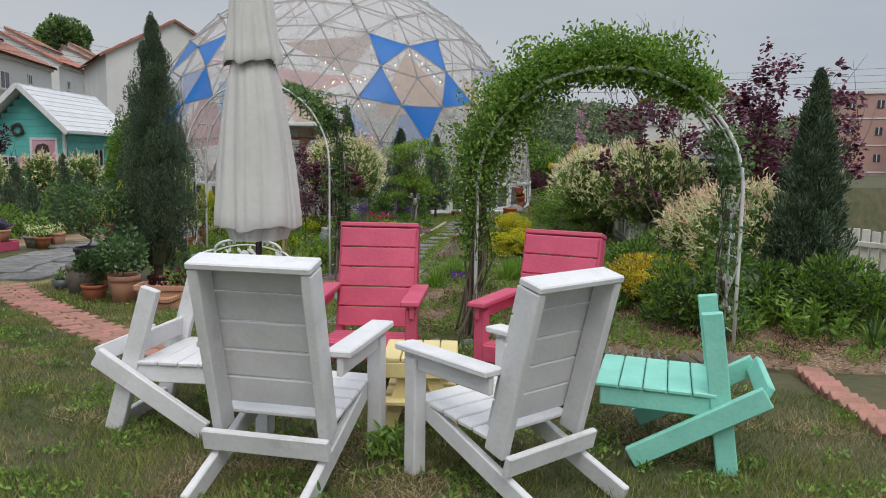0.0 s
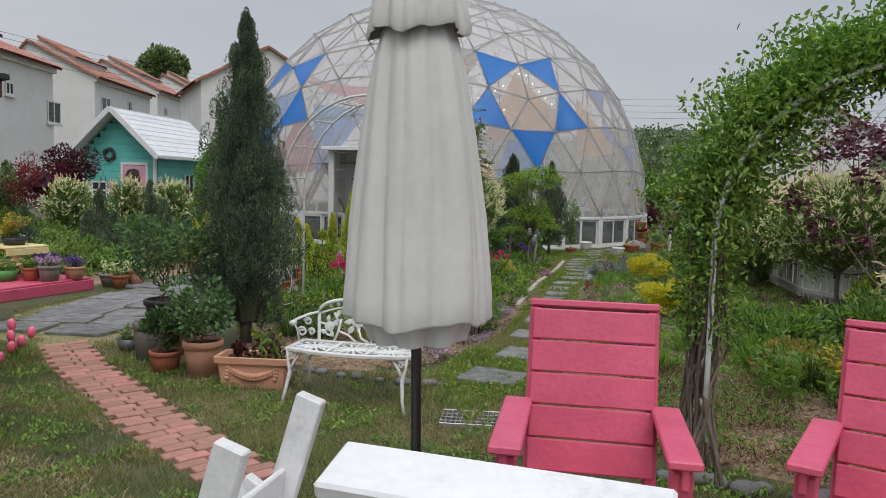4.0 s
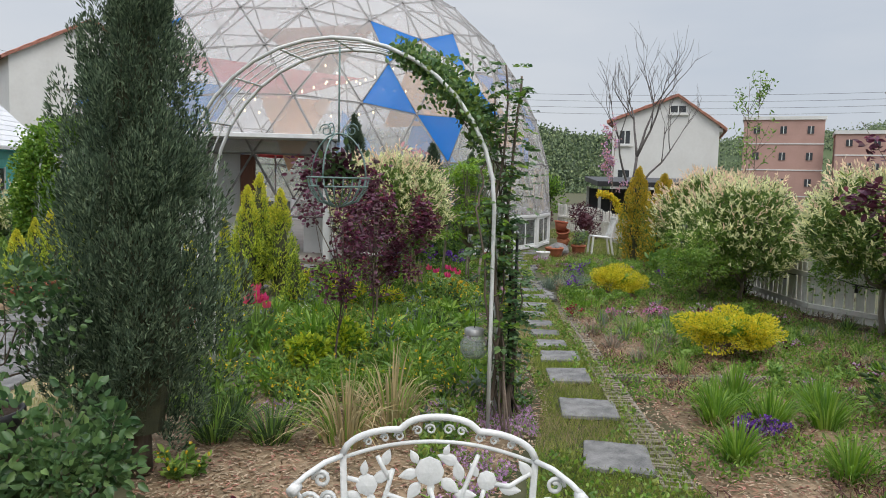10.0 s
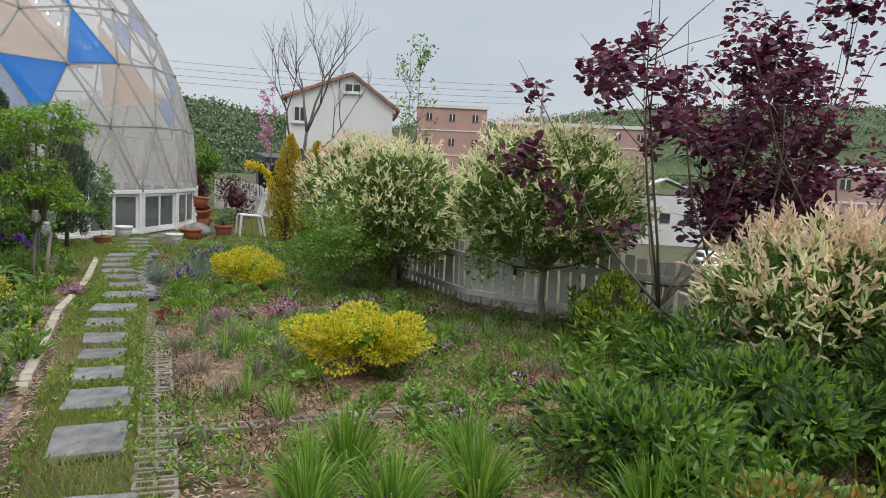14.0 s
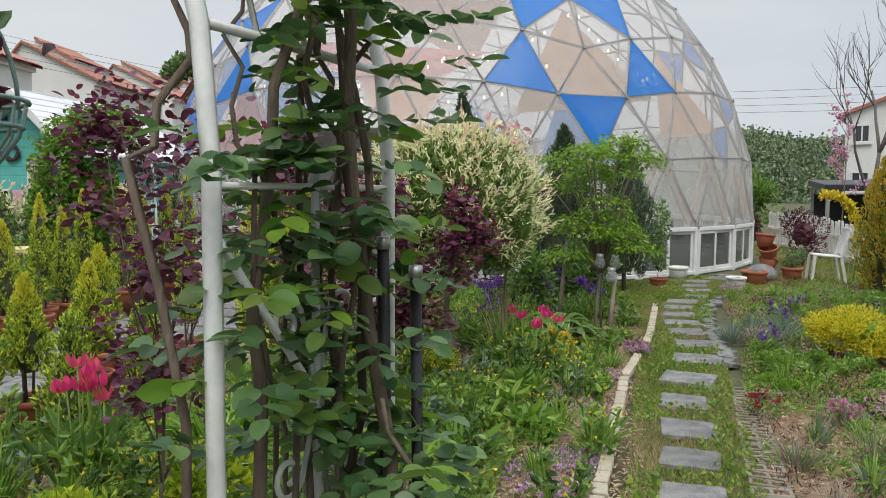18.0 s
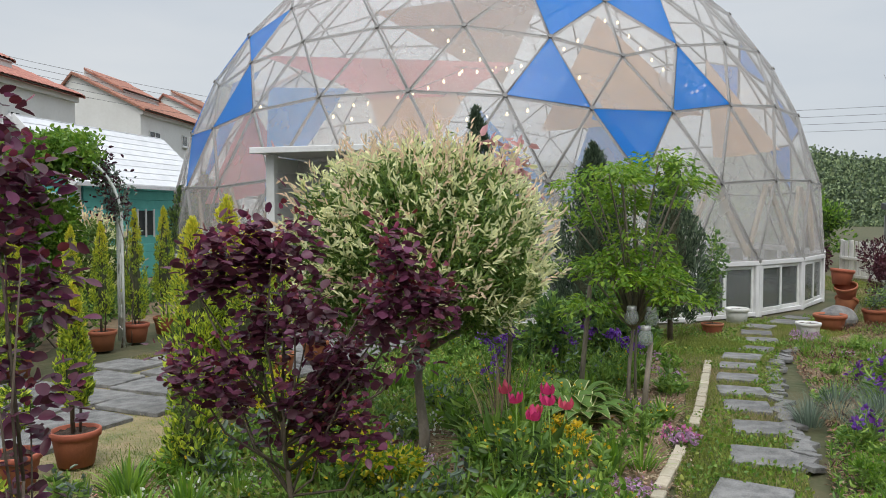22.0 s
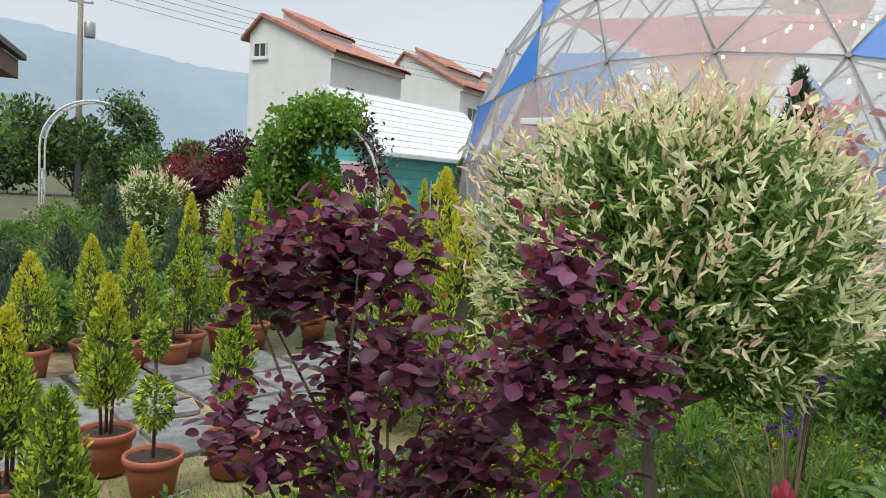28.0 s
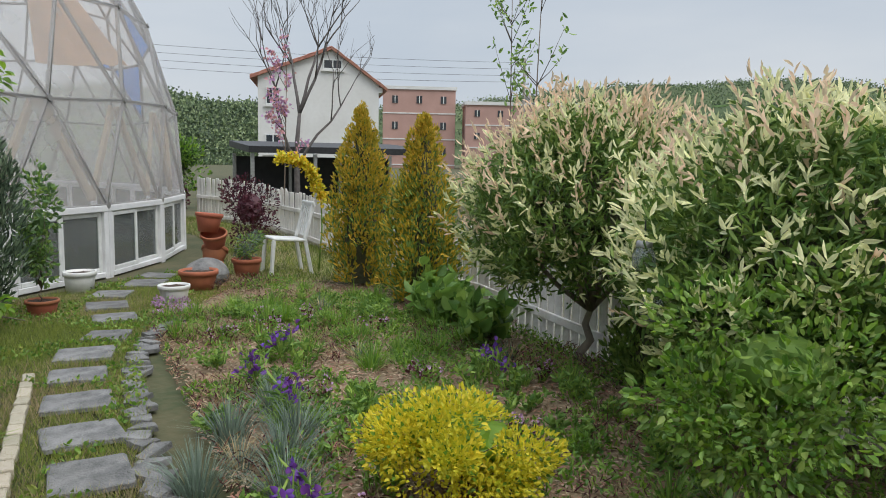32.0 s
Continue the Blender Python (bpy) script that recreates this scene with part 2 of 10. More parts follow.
def box(bm, size, at=(0, 0, 0), rot=(0, 0, 0), bevel=0.006):
    """A bevelled board of that size, centred at a place."""
    r = bmesh.ops.create_cube(bm, size=1.0)
    vs = r["verts"]
    bmesh.ops.scale(bm, vec=size, verts=vs)
    if bevel:
        es = list({e for v in vs for e in v.link_edges})
        out = bmesh.ops.bevel(bm, geom=es, offset=min(bevel, min(size) * 0.3), segments=1, affect="EDGES", profile=0.5)
        vs = list({v for v in out["verts"]} | {v for v in vs if v.is_valid})
    m = pose(*at, *rot)
    bmesh.ops.transform(bm, matrix=m, verts=vs)
    return bm


def board(name, size, at, rot, material, parent, label="", bevel=0.006):
    return part(name, box(bmesh.new(), size, at, rot, bevel), material, parent, label)


def beam(name, a, b, w, h, material, parent, label="", up=(0, 0, 1)):
    """A board from a to b, w across and h deep."""
    a, b = Vector(a), Vector(b)
    d = (b - a)
    q = d.to_track_quat("X", "Z")
    bm = box(bmesh.new(), (d.length, w, h), bevel=0.006)
    bmesh.ops.transform(bm, matrix=Matrix.Translation((a + b) / 2) @ q.to_matrix().to_4x4(), verts=bm.verts)
    return part(name, bm, material, parent, label)


def lathe(profile, seg=24, cap=False):
    """Verts and faces turned from (radius, z) pairs."""
    vs, fs = [], []
    for r, z in profile:
        for k in range(seg):
            a = 2 * math.pi * k / seg
            vs.append((r * math.cos(a), r * math.sin(a), z))
    for i in range(len(profile) - 1):
        for k in range(seg):
            k2 = (k + 1) % seg
            fs.append((i * seg + k, i * seg + k2, (i + 1) * seg + k2, (i + 1) * seg + k))
    if cap:
        fs.append(tuple(range(seg))[::-1])
        fs.append(tuple((len(profile) - 1) * seg + k for k in range(seg)))
    return vs, fs


def tube_data(points, radii, seg=6):
    """Verts and faces of a tapered tube along points."""
    vs, fs = [], []
    pts = [Vector(p) for p in points]
    n = len(pts)
    if not hasattr(radii, "__len__"):
        radii = [radii] * n
    side = None
    for i, p in enumerate(pts):
        d = (pts[min(i + 1, n - 1)] - pts[max(i - 1, 0)])
        d = d.normalized() if d.length > 1e-9 else Vector((0, 0, 1))
        if side is None:
            side = d.cross(Vector((0, 0, 1)) if abs(d.z) < 0.9 else Vector((1, 0, 0))).normalized()
        else:
            side = (side - d * side.dot(d))
            side = side.normalized() if side.length > 1e-6 else d.orthogonal().normalized()
        up = d.cross(side)
        for k in range(seg):
            a = 2 * math.pi * k / seg
            vs.append(tuple(p + (side * math.cos(a) + up * math.sin(a)) * radii[i]))
    for i in range(n - 1):
        for k in range(seg):
            k2 = (k + 1) % seg
            fs.append((i * seg + k, i * seg + k2, (i + 1) * seg + k2, (i + 1) * seg + k))
    fs.append(tuple(range(seg))[::-1])
    fs.append(tuple((n - 1) * seg + k for k in range(seg)))
    return vs, fs


def join_data(items):
    vs, fs = [], []
    for v, f in items:
        o = len(vs)
        vs += list(v)
        fs += [tuple(i + o for i in q) for q in f]
    return vs, fs


def tube(name, points, radii, material, parent, seg=6, label=""):
    return link_mesh(name, *tube_data(points, radii, seg), material, parent, True, label)


def arc_points(c, rx, rz, a0, a1, n, axis="x", y=0.0):
    return [(c[0] + rx * math.cos(a0 + (a1 - a0) * i / n), y, c[1] + rz * math.sin(a0 + (a1 - a0) * i / n)) for i in range(n + 1)]


# ---- leaves ----
# a leaf is a blade folded along its midrib; all leaves of a crown are one mesh


def leaf_mesh(name, pos, dirs, length, width, material, parent, rng, fold=0.25, label="", sides=None, kind="", fine=False):
    pos, dirs = np.asarray(pos, float), np.asarray(dirs, float)
    n = len(pos)
    dirs = dirs / (np.linalg.norm(dirs, axis=1, keepdims=True) + 1e-9)
    ref = rng.normal(size=(n, 3)) if sides is None else np.asarray(sides, float)
    side = np.cross(dirs, ref)
    side /= np.linalg.norm(side, axis=1, keepdims=True) + 1e-9
    nor = np.cross(side, dirs)
    ln = np.broadcast_to(np.asarray(length, float), (n,)) * rng.uniform(0.7, 1.25, n)
    wd = np.broadcast_to(np.asarray(width, float), (n,)) * rng.uniform(0.75, 1.2, n)
    base, tip = pos, pos + dirs * ln[:, None]
    tip = tip - nor * (ln * 0.12)[:, None]
    lift = nor * (wd * fold)[:, None]
    lo, hi = pos + dirs * (ln * 0.27)[:, None] + lift, pos + dirs * (ln * 0.68)[:, None] + lift * 0.7
    s1, s2 = side * (wd * 0.46)[:, None], side * (wd * 0.42)[:, None]
    if fine:
        ring = [base]
        for q, w in ((0.12, 0.30), (0.34, 0.48), (0.60, 0.50), (0.84, 0.32)):
            ring.append(pos + dirs * (ln * q)[:, None] - nor * (ln * 0.12 * q * q)[:, None] + lift * (w * 2) + side * (wd * w)[:, None])
        ring.append(tip)
        for q, w in ((0.84, 0.32), (0.60, 0.50), (0.34, 0.48), (0.12, 0.30)):
            ring.append(pos + dirs * (ln * q)[:, None] - nor * (ln * 0.12 * q * q)[:, None] + lift * (w * 2) - side * (wd * w)[:, None])
        half = 6
    else:
        ring = [base, lo + s1, hi + s2, tip, hi - s2, lo - s1]
        half = 4
    rn = len(ring)
    me = bpy.data.meshes.new(name)
    me.vertices.add(rn * n)
    me.vertices.foreach_set("co", np.stack(ring, 1).ravel())
    me.loops.add(2 * half * n)
    order = list(range(half)) + [0] + list(range(half - 1, rn))
    idx = (np.arange(n)[:, None] * rn + np.array(order)).ravel()
    me.loops.foreach_set("vertex_index", idx.astype(np.int32))
    me.polygons.add(2 * n)
    me.polygons.foreach_set("loop_start", (np.arange(2 * n) * half).astype(np.int32))
    mats = material if isinstance(material, (list, tuple)) else [material]
    for m in mats:
        me.materials.append(m)
    if len(mats) > 1:
        pick = rng.integers(0, len(mats), n)
        me.polygons.foreach_set("material_index", np.repeat(pick, 2).astype(np.int32))
    me.update(calc_edges=True)
    ob = new(name, me)
    ob.parent = parent
    if label or kind:
        tagged(ob, label, kind=kind)
    return ob


def unit(rng, n):
    v = rng.normal(size=(n, 3))
    return v / np.linalg.norm(v, axis=1, keepdims=True)


def lumps(rng, n, rx, ry, rz, count, fill=0.35):
    """Points and outward ways on an uneven crown made of many lumps."""
    cen = unit(rng, count) * rng.uniform(0.45, 0.8, (count, 1))
    rad = rng.uniform(0.22, 0.42, count)
    k = rng.integers(0, count, n)
    u = unit(rng, n)
    p = cen[k] + u * (rad[k] * np.where(rng.random(n) < fill, rng.uniform(0.3, 1, n), rng.uniform(0.9, 1.08, n)))[:, None]
    s = np.array([rx, ry, rz])
    return p * s, u + p * 0.6


def limbs(rng, h0, spread, height, count, r0, origin=(0, 0, 0), wiggle=0.06, stems=1, twigs=2):
    """Tubes of a trunk that divides into limbs and twigs; gives tips too."""
    items, tips = [], []
    o = Vector(origin)
    for s in range(stems):
        off = Vector((rng.normal(0, 0.05 * stems), rng.normal(0, 0.05 * stems), 0)) if stems > 1 else Vector()
        top = o + Vector((off.x * 3, off.y * 3, h0))
        pts = [o + off]
        for i in range(1, 5):
            f = i / 4
            pts.append(o + off + (top - o - off) * f + Vector((rng.normal(0, wiggle * 0.5), rng.normal(0, wiggle * 0.5), 0)) * (f < 1))
        items.append(tube_data(pts, [r0 * (1 - 0.12 * i) for i in range(5)], 7))
        for k in range(count // stems):
            a = rng.uniform(0, 2 * math.pi)
            q = rng.uniform(0.25, 1)
            end = top + Vector((math.cos(a) * spread * q, math.sin(a) * spread * q, (height - h0) * rng.uniform(0.45, 1.0) * (1.15 - 0.4 * q)))
            pts = [top]
            for i in range(1, 6):
                f = i / 5
                mid = top.lerp(end, f)
                mid.z -= 0.0
                bend = Vector((math.cos(a), math.sin(a), 0)) * spread * 0.12 * math.sin(f * math.pi)
                pts.append(mid + bend + Vector((rng.normal(0, wiggle), rng.normal(0, wiggle), rng.normal(0, wiggle))) * (0.6 if i < 5 else 0))
            items.append(tube_data(pts, [r0 * 0.55 * (1 - 0.17 * i) for i in range(6)], 5))
            tips += [pts[j] for j in (2, 3, 4, 5)]
            for w in range(twigs):
                b0 = pts[rng.integers(2, 5)]
                e0 = b0 + Vector(tuple(rng.normal(0, 1, 3))).normalized() * spread * 0.4 + Vector((0, 0, 0.1 * height))
                items.append(tube_data([b0, b0.lerp(e0, 0.5) + Vector((0, 0, 0.02)), e0], [r0 * 0.22, r0 * 0.15, r0 * 0.07], 4))
                tips += [b0.lerp(e0, 0.6), e0]
    return items, tips

# ---- large structure ----
LAWN = mat("dry_lawn", (0.105, 0.088, 0.045), (0.04, 0.054, 0.018), 1.6, 0.95, 0.8)
BED = mat("mulched_bed", (0.35, 0.245, 0.155), (0.12, 0.092, 0.054), 4.5, 0.95, 0.9)
MOSS = mat("mossy_verge", (0.20, 0.21, 0.07), (0.25, 0.19, 0.10), 2.4, 0.95, 0.8)
SANDY = mat("sandy_joints", (0.36, 0.27, 0.16), (0.14, 0.16, 0.06), 4.5, 0.95, 0.7)


def ground_sheet():
    vs, fs = [], []
    n, s = 90, 0.6
    xs = [-900, -300, -90] + [-33 + s * i for i in range(n)] + [60, 250, 900]
    ys = [-900, -200, -70] + [-40 + s * i for i in range(n)] + [60, 250, 1200]
    for y in ys:
        for x in xs:
            near = -33 <= x <= 21 and -40 <= y <= 14
            z = 0.003 * noise.noise(Vector((x * 0.9, y * 0.9, 0))) if near else -0.02
            if x > 1.5 and y < 6:
                z -= min(4.2, max(0.0, (x - 1.5 - max(0, (y + 12) * 0.75)) * 0.28))
            vs.append((x, y, z))
    w = len(xs)
    for j in range(len(ys) - 1):
        for i in range(w - 1):
            fs.append((j * w + i, j * w + i + 1, (j + 1) * w + i + 1, (j + 1) * w + i))
    ob = link_mesh("ground", vs, fs, LAWN, None, True)
    return tagged(ob, "dry patchy brown-green lawn on level ground", "ground", kind="structure")


ground_sheet()


def patch(name, outline, material, label, z=0.012, step=0.22, jig=0.006):
    """A bed inside an outline, as an uneven sheet just above the ground."""
    bm = bmesh.new()
    pts = []
    for (x0, y0), (x1, y1) in zip(outline, outline[1:] + outline[:1]):
        k = max(2, int(math.hypot(x1 - x0, y1 - y0) / 0.35))
        for i in range(k):
            f = i / k
            jx, jy = (noise.noise(Vector((x0 + f * 3, y0, 3))) * 0.08, noise.noise(Vector((x0, y0 + f * 3, 7))) * 0.08)
            pts.append((x0 + (x1 - x0) * f + jx, y0 + (y1 - y0) * f + jy))
    f = bm.faces.new([bm.verts.new((x, y, z)) for x, y in pts])
    bmesh.ops.inset_region(bm, faces=[f], thickness=0.16, use_even_offset=False)
    bmesh.ops.triangulate(bm, faces=[max(bm.faces, key=lambda q: len(q.verts))])
    bmesh.ops.subdivide_edges(bm, edges=[e for e in bm.edges if e.calc_length() > 1.2], cuts=4, use_grid_fill=True)
    for v in bm.verts:
        if v.is_boundary:
            v.co.z = -0.006
            continue
        v.co.z = z + jig * (0.6 + noise.noise(Vector((v.co.x * 1.7, v.co.y * 1.7, 5)))) + 0.006
    bmesh.ops.recalc_face_normals(bm, faces=bm.faces)
    me = bpy.data.meshes.new(name)
    bm.to_mesh(me)
    bm.free()
    me.materials.append(material)
    me.polygons.foreach_set("use_smooth", [True] * len(me.polygons))
    return tagged(new(name, me), label, "ground", kind="structure")


BED_R = [(-6.5, -19.2), (-6.1, -17.6), (-4.85, -15.85), (-2.95, -13.25), (-1.2, -11.2), (0.6, -8.6), (2.6, -7.4), (3.6, -9.4), (1.4, -12.2), (-0.1, -14.6), (-0.2, -20.5), (-3.0, -22.5), (-4.6, -21.6)]
BED_L = [(-8.5, -16.5), (-7.0, -17.0), (-5.6, -15.9), (-4.05, -13.8), (-1.4, -9.9), (-0.4, -7.6), (-1.5, -6.9), (-3.0, -7.3), (-4.4, -8.8), (-5.4, -10.7), (-6.2, -11.5), (-7.2, -12.2), (-8.1, -13.7)]
patch("planting_bed_1", BED_R, BED, "mulched planting bed with bare brown soil")
patch("planting_bed_2", BED_L, BED, "mulched planting bed beside the stone path")
patch("paving_base", [(-10.9, -15.0), (-9.3, -15.5), (-8.4, -13.9), (-7.3, -12.3), (-6.0, -11.3), (-4.5, -8.8), (-3.2, -7.2), (-4.6, -5.6), (-6.4, -7.2), (-7.6, -9.6), (-9.4, -11.4), (-10.6, -12.8)], SANDY, "sandy ground between grey paving slabs", 0.006)
patch("verge", [(-7.2, -18.5), (-6.1, -17.55), (-4.85, -15.8), (-2.95, -13.2), (-1.45, -11.0), (0.6, -8.5), (2.2, -7.6), (1.9, -6.9), (-0.2, -7.6), (-1.4, -9.8), (-4.1, -13.7), (-5.6, -15.8), (-7.0, -17.0)], MOSS, "mossy grass verge along the stepping stones", 0.02)
patch("outer_bed", [(-17, -9), (-13.5, -13.5), (-11.2, -12.5), (-9.6, -11.2), (-8.2, -9.6), (-7.0, -7.4), (-5.6, -3.6), (-7, 4), (-17, 6)], BED, "densely planted flower bed beyond the paving", 0.004)
patch("planting_bed_3", [(2.5, -7.5), (3.6, -9.3), (4.6, -8.1), (6.2, -5.7), (9.4, -1.2), (6.9, 0.2), (6.0, -3.4), (4.6, -5.6)], MOSS, "grassy strip between the dome and the fence", 0.004)

# ---- geodesic dome ----
DOME_R, DOME_Z = 6.6, 0.83
FILM = film_mat("clear_dome_film", (0.86, 0.84, 0.82), 0.30)
BLUE_FILM = film_mat("blue_film", (0.025, 0.30, 0.85), 0.70, 0.2)
PANE = glass_mat("window_pane_glass", (0.10, 0.115, 0.11), 0.06, 0.62)
PIPE = mat("grey_dome_pipe", (0.21, 0.20, 0.195), (0.14, 0.135, 0.13), 10, 0.5, 0.1)


def dome_points():
    lat = math.atan(0.5)
    up = [Vector((math.cos(lat) * math.sin(radians(72 * k)), -math.cos(lat) * math.cos(radians(72 * k)), math.sin(lat))) for k in range(5)]
    dn = [Vector((math.cos(lat) * math.sin(radians(36 + 72 * k)), -math.cos(lat) * math.cos(radians(36 + 72 * k)), -math.sin(lat))) for k in range(5)]
    top = Vector((0, 0, 1))
    faces = []
    for k in range(5):
        j = (k + 1) % 5
        faces += [(top, up[k], up[j]), (up[k], dn[k], up[j]), (up[j], dn[k], dn[j])]
    pts, tris, key = [], [], {}

    def vid(p):
        p = p.normalized()
        k = tuple(round(c, 4) for c in p)
        if k not in key:
            key[k] = len(pts)
            pts.append(p)
        return key[k]

    v = 6
    for a, b, c in faces:
        idx = {(i, j): vid(a + (b - a) * (i / v) + (c - a) * (j / v)) for i in range(v + 1) for j in range(v + 1 - i)}
        for i in range(v):
            for j in range(v - i):
                tris.append((idx[i, j], idx[i + 1, j], idx[i, j + 1]))
                if i + j < v - 1:
                    tris.append((idx[i + 1, j], idx[i + 1, j + 1], idx[i, j + 1]))
    tris = [t for t in tris if all(pts[i].z > -0.02 for i in t)]
    return pts, tris, [up[k] for k in range(5)]


def build_dome():
    pts, tris, stars = dome_points()
    P = [Vector((p.x * DOME_R, p.y * DOME_R, p.z * DOME_R + DOME_Z)) for p in pts]
    dome = thing("geodesic_dome", Matrix(), "geodesic greenhouse dome of pale film with blue star panels", "dome", kind="structure")
    edges = {}
    for t in tris:
        for a, b in ((t[0], t[1]), (t[1], t[2]), (t[2], t[0])):
            edges.setdefault((min(a, b), max(a, b)), []).append(t)
    # struts: those that face the garden singly, the others joined
    far = []
    for (a, b) in edges:
        mid = (P[a] + P[b]) / 2
        d = tube_data([P[a], P[b]], 0.024, 6)
        if mid.y < -1.4 and mid.z < 6.6:
            link_mesh("strut", *d, PIPE, dome, True)
        else:
            far.append(d)
    tagged(link_mesh("far_struts", *join_data(far), PIPE, dome, True), kind="stuff")
    hubs = []
    for i in {i for t in tris for i in t}:
        u = pts[i]
        hubs.append(tube_data([P[i] + u * 0.02, P[i] + u * 0.045], 0.034, 8))
    tagged(link_mesh("hub_plates", *join_data(hubs), PIPE, dome), kind="stuff")
    near5 = {i for i, p in enumerate(pts) for s in (stars[0], stars[4], stars[1]) if 0.01 < (p - s).length < 0.21}
    star_c = {i for i, p in enumerate(pts) for s in stars if (p - s).length < 0.01}
    rest = []
    for t in tris:
        c = sum((P[i] for i in t), Vector()) / 3
        az = math.degrees(math.atan2(c.x, -c.y))
        if -47 < az < -25 and c.z < 2.35:
            continue
        blue = sum(i in near5 for i in t) == 2 and not any(i in star_c for i in t)
        n = c - Vector((0, 0, DOME_Z))
        n.normalize()
        q = [P[i] + (c - P[i]).normalized() * 0.02 + n * 0.028 for i in t]
        q2 = [p - n * 0.006 for p in q]
        vs = [tuple(p) for p in q + q2]
        fs = [(0, 1, 2), (5, 4, 3), (0, 3, 4, 1), (1, 4, 5, 2), (2, 5, 3, 0)]
        if blue:
            ob = link_mesh("blue_panel", vs, fs, BLUE_FILM, dome, False, "translucent blue film triangle")
        elif c.y < -1.0 and c.z < 6.4:
            ob = link_mesh("film_panel", vs, fs, FILM, dome)
        else:
            rest.append((vs, fs))
    tagged(link_mesh("far_panels", *join_data(rest), FILM, dome), kind="stuff")
    # low window wall under the equator ring
    ring = sorted([i for i, p in enumerate(pts) if abs(p.z) < 0.02], key=lambda i: math.atan2(P[i].x, -P[i].y))
    for a, b in zip(ring, ring[1:] + ring[:1]):
        pa, pb = P[a], P[b]
        az = math.degrees(math.atan2((pa + pb).x, -(pa + pb).y))
        if -47 < az < -22:
            continue
        d = pb - pa
        ln = d.length
        ang = math.degrees(math.atan2(d.y, d.x))
        seg = thing("window_unit", pose(pa.x, pa.y, 0, 0, 0, ang), "", "")
        seg.parent = dome
        for x in (0.035, ln - 0.035):
            board("post", (0.07, 0.08, 0.80), (x, 0, 0.40), (0, 0, 0), WHITE_WOOD, seg)
        board("head", (ln, 0.09, 0.07), (ln / 2, 0, 0.80), (0, 0, 0), WHITE_WOOD, seg)
        board("sill", (ln - 0.14, 0.08, 0.06), (ln / 2, 0, 0.05), (0, 0, 0), WHITE_WOOD, seg)
        w = (ln - 0.14) / 2
        for k in range(2):
            cx = 0.07 + w * (k + 0.5)
            for x in (cx - w / 2 + 0.025, cx + w / 2 - 0.025):
                board("sash_stile", (0.05, 0.04, 0.68), (x, -0.01 + 0.03 * k, 0.42), (0, 0, 0), WHITE_METAL, seg)
            for z in (0.105, 0.735):
                board("sash_rail", (w - 0.1, 0.04, 0.05), (cx, -0.01 + 0.03 * k, z), (0, 0, 0), WHITE_METAL, seg)
            board("pane", (w - 0.1, 0.008, 0.58), (cx, -0.01 + 0.03 * k, 0.42), (0, 0, 0), PANE, seg, "", 0)
    return pts, P, dome


DOME_PTS, DOME_P, dome = build_dome()


def hoop(L, Rr, spring, top, n=18):
    """Points of one arch hoop from foot to foot."""
    L, Rr = Vector((*L, 0)), Vector((*Rr, 0))
    d = Rr - L
    w = d.length / 2
    u = d.normalized()
    c = (L + Rr) / 2
    pts = [L, L + Vector((0, 0, spring * 0.5)), L + Vector((0, 0, spring))]
    for i in range(1, n):
        a = math.pi * (1 - i / n)
        pts.append(c + u * (w * math.cos(a)) + Vector((0, 0, spring + (top - spring) * math.sin(a))))
    pts += [Rr + Vector((0, 0, spring)), Rr + Vector((0, 0, spring * 0.5)), Rr]
    return pts


def scroll(c, r, u, turns=1.4, n=14, flip=1):
    """A flat spiral in the plane of u and up."""
    c, u = Vector(c), Vector(u)
    return [c + u * (flip * r * (1 - 0.7 * i / n) * math.cos(2 * math.pi * turns * i / n)) + Vector((0, 0, r * (1 - 0.7 * i / n) * math.sin(2 * math.pi * turns * i / n))) for i in range(n + 1)]


def garden_arch(L, Rr, depth, spring, top, label, rad=0.016):
    arch = thing("garden_arch", Matrix(), label, "garden arch")
    dv = Vector((*depth, 0))
    h1 = hoop(L, Rr, spring, top)
    h2 = [p + dv for p in h1]
    for h in (h1, h2):
        tube("hoop", h, rad, WHITE_METAL, arch, 8)
    for i in range(3, len(h1) - 3, 2):
        tube("rung", [h1[i], h2[i]], rad * 0.6, WHITE_METAL, arch, 6)
    for f in (0.25, 0.5, 0.75):
        tube("top_wire", [p + dv * f for p in h1[3:-3]], rad * 0.4, WHITE_METAL, arch, 5)
    u = dv.normalized()
    up = Vector((0, 0, 1))
    for foot in (Vector((*L, 0)), Vector((*Rr, 0))):
        for z in (0.18, 0.80, 1.42, 1.455):
            tube("side_rung", [foot + up * z, foot + dv + up * z], rad * 0.4, WHITE_METAL, arch, 8)
        # two panels of scrollwork between the posts, with a slanting brace in each
        for k, z in enumerate((0.18, 0.80)):
            a, b = foot + up * (z + 0.56), foot + dv + up * z
            tube("brace", [a, b], rad * 0.5, WHITE_METAL, arch, 6)
            mid = foot + dv * 0.5 + up * (z + 0.29)
            for fl in (1, -1):
                for e in (1, -1):
                    c = mid + u * (0.075 * fl) + up * (0.12 * e)
                    curl = scroll(c, 0.040, u, 1.25, 16, -fl)
                    tail = [mid + u * (0.012 * fl), mid + u * (0.016 * fl) + up * (0.06 * e), mid + u * (0.028 * fl) + up * (0.10 * e)]
                    tube("scroll", tail + (curl if e > 0 else [Vector((p.x, p.y, 2 * c.z - p.z)) for p in curl]), rad * 0.36, WHITE_METAL, arch, 7)
        tube("inner_stile", [foot + dv * 0.5, foot + dv * 0.5 + up * 1.45], rad * 0.55, WHITE_METAL, arch, 6)
    return arch, h1, h2


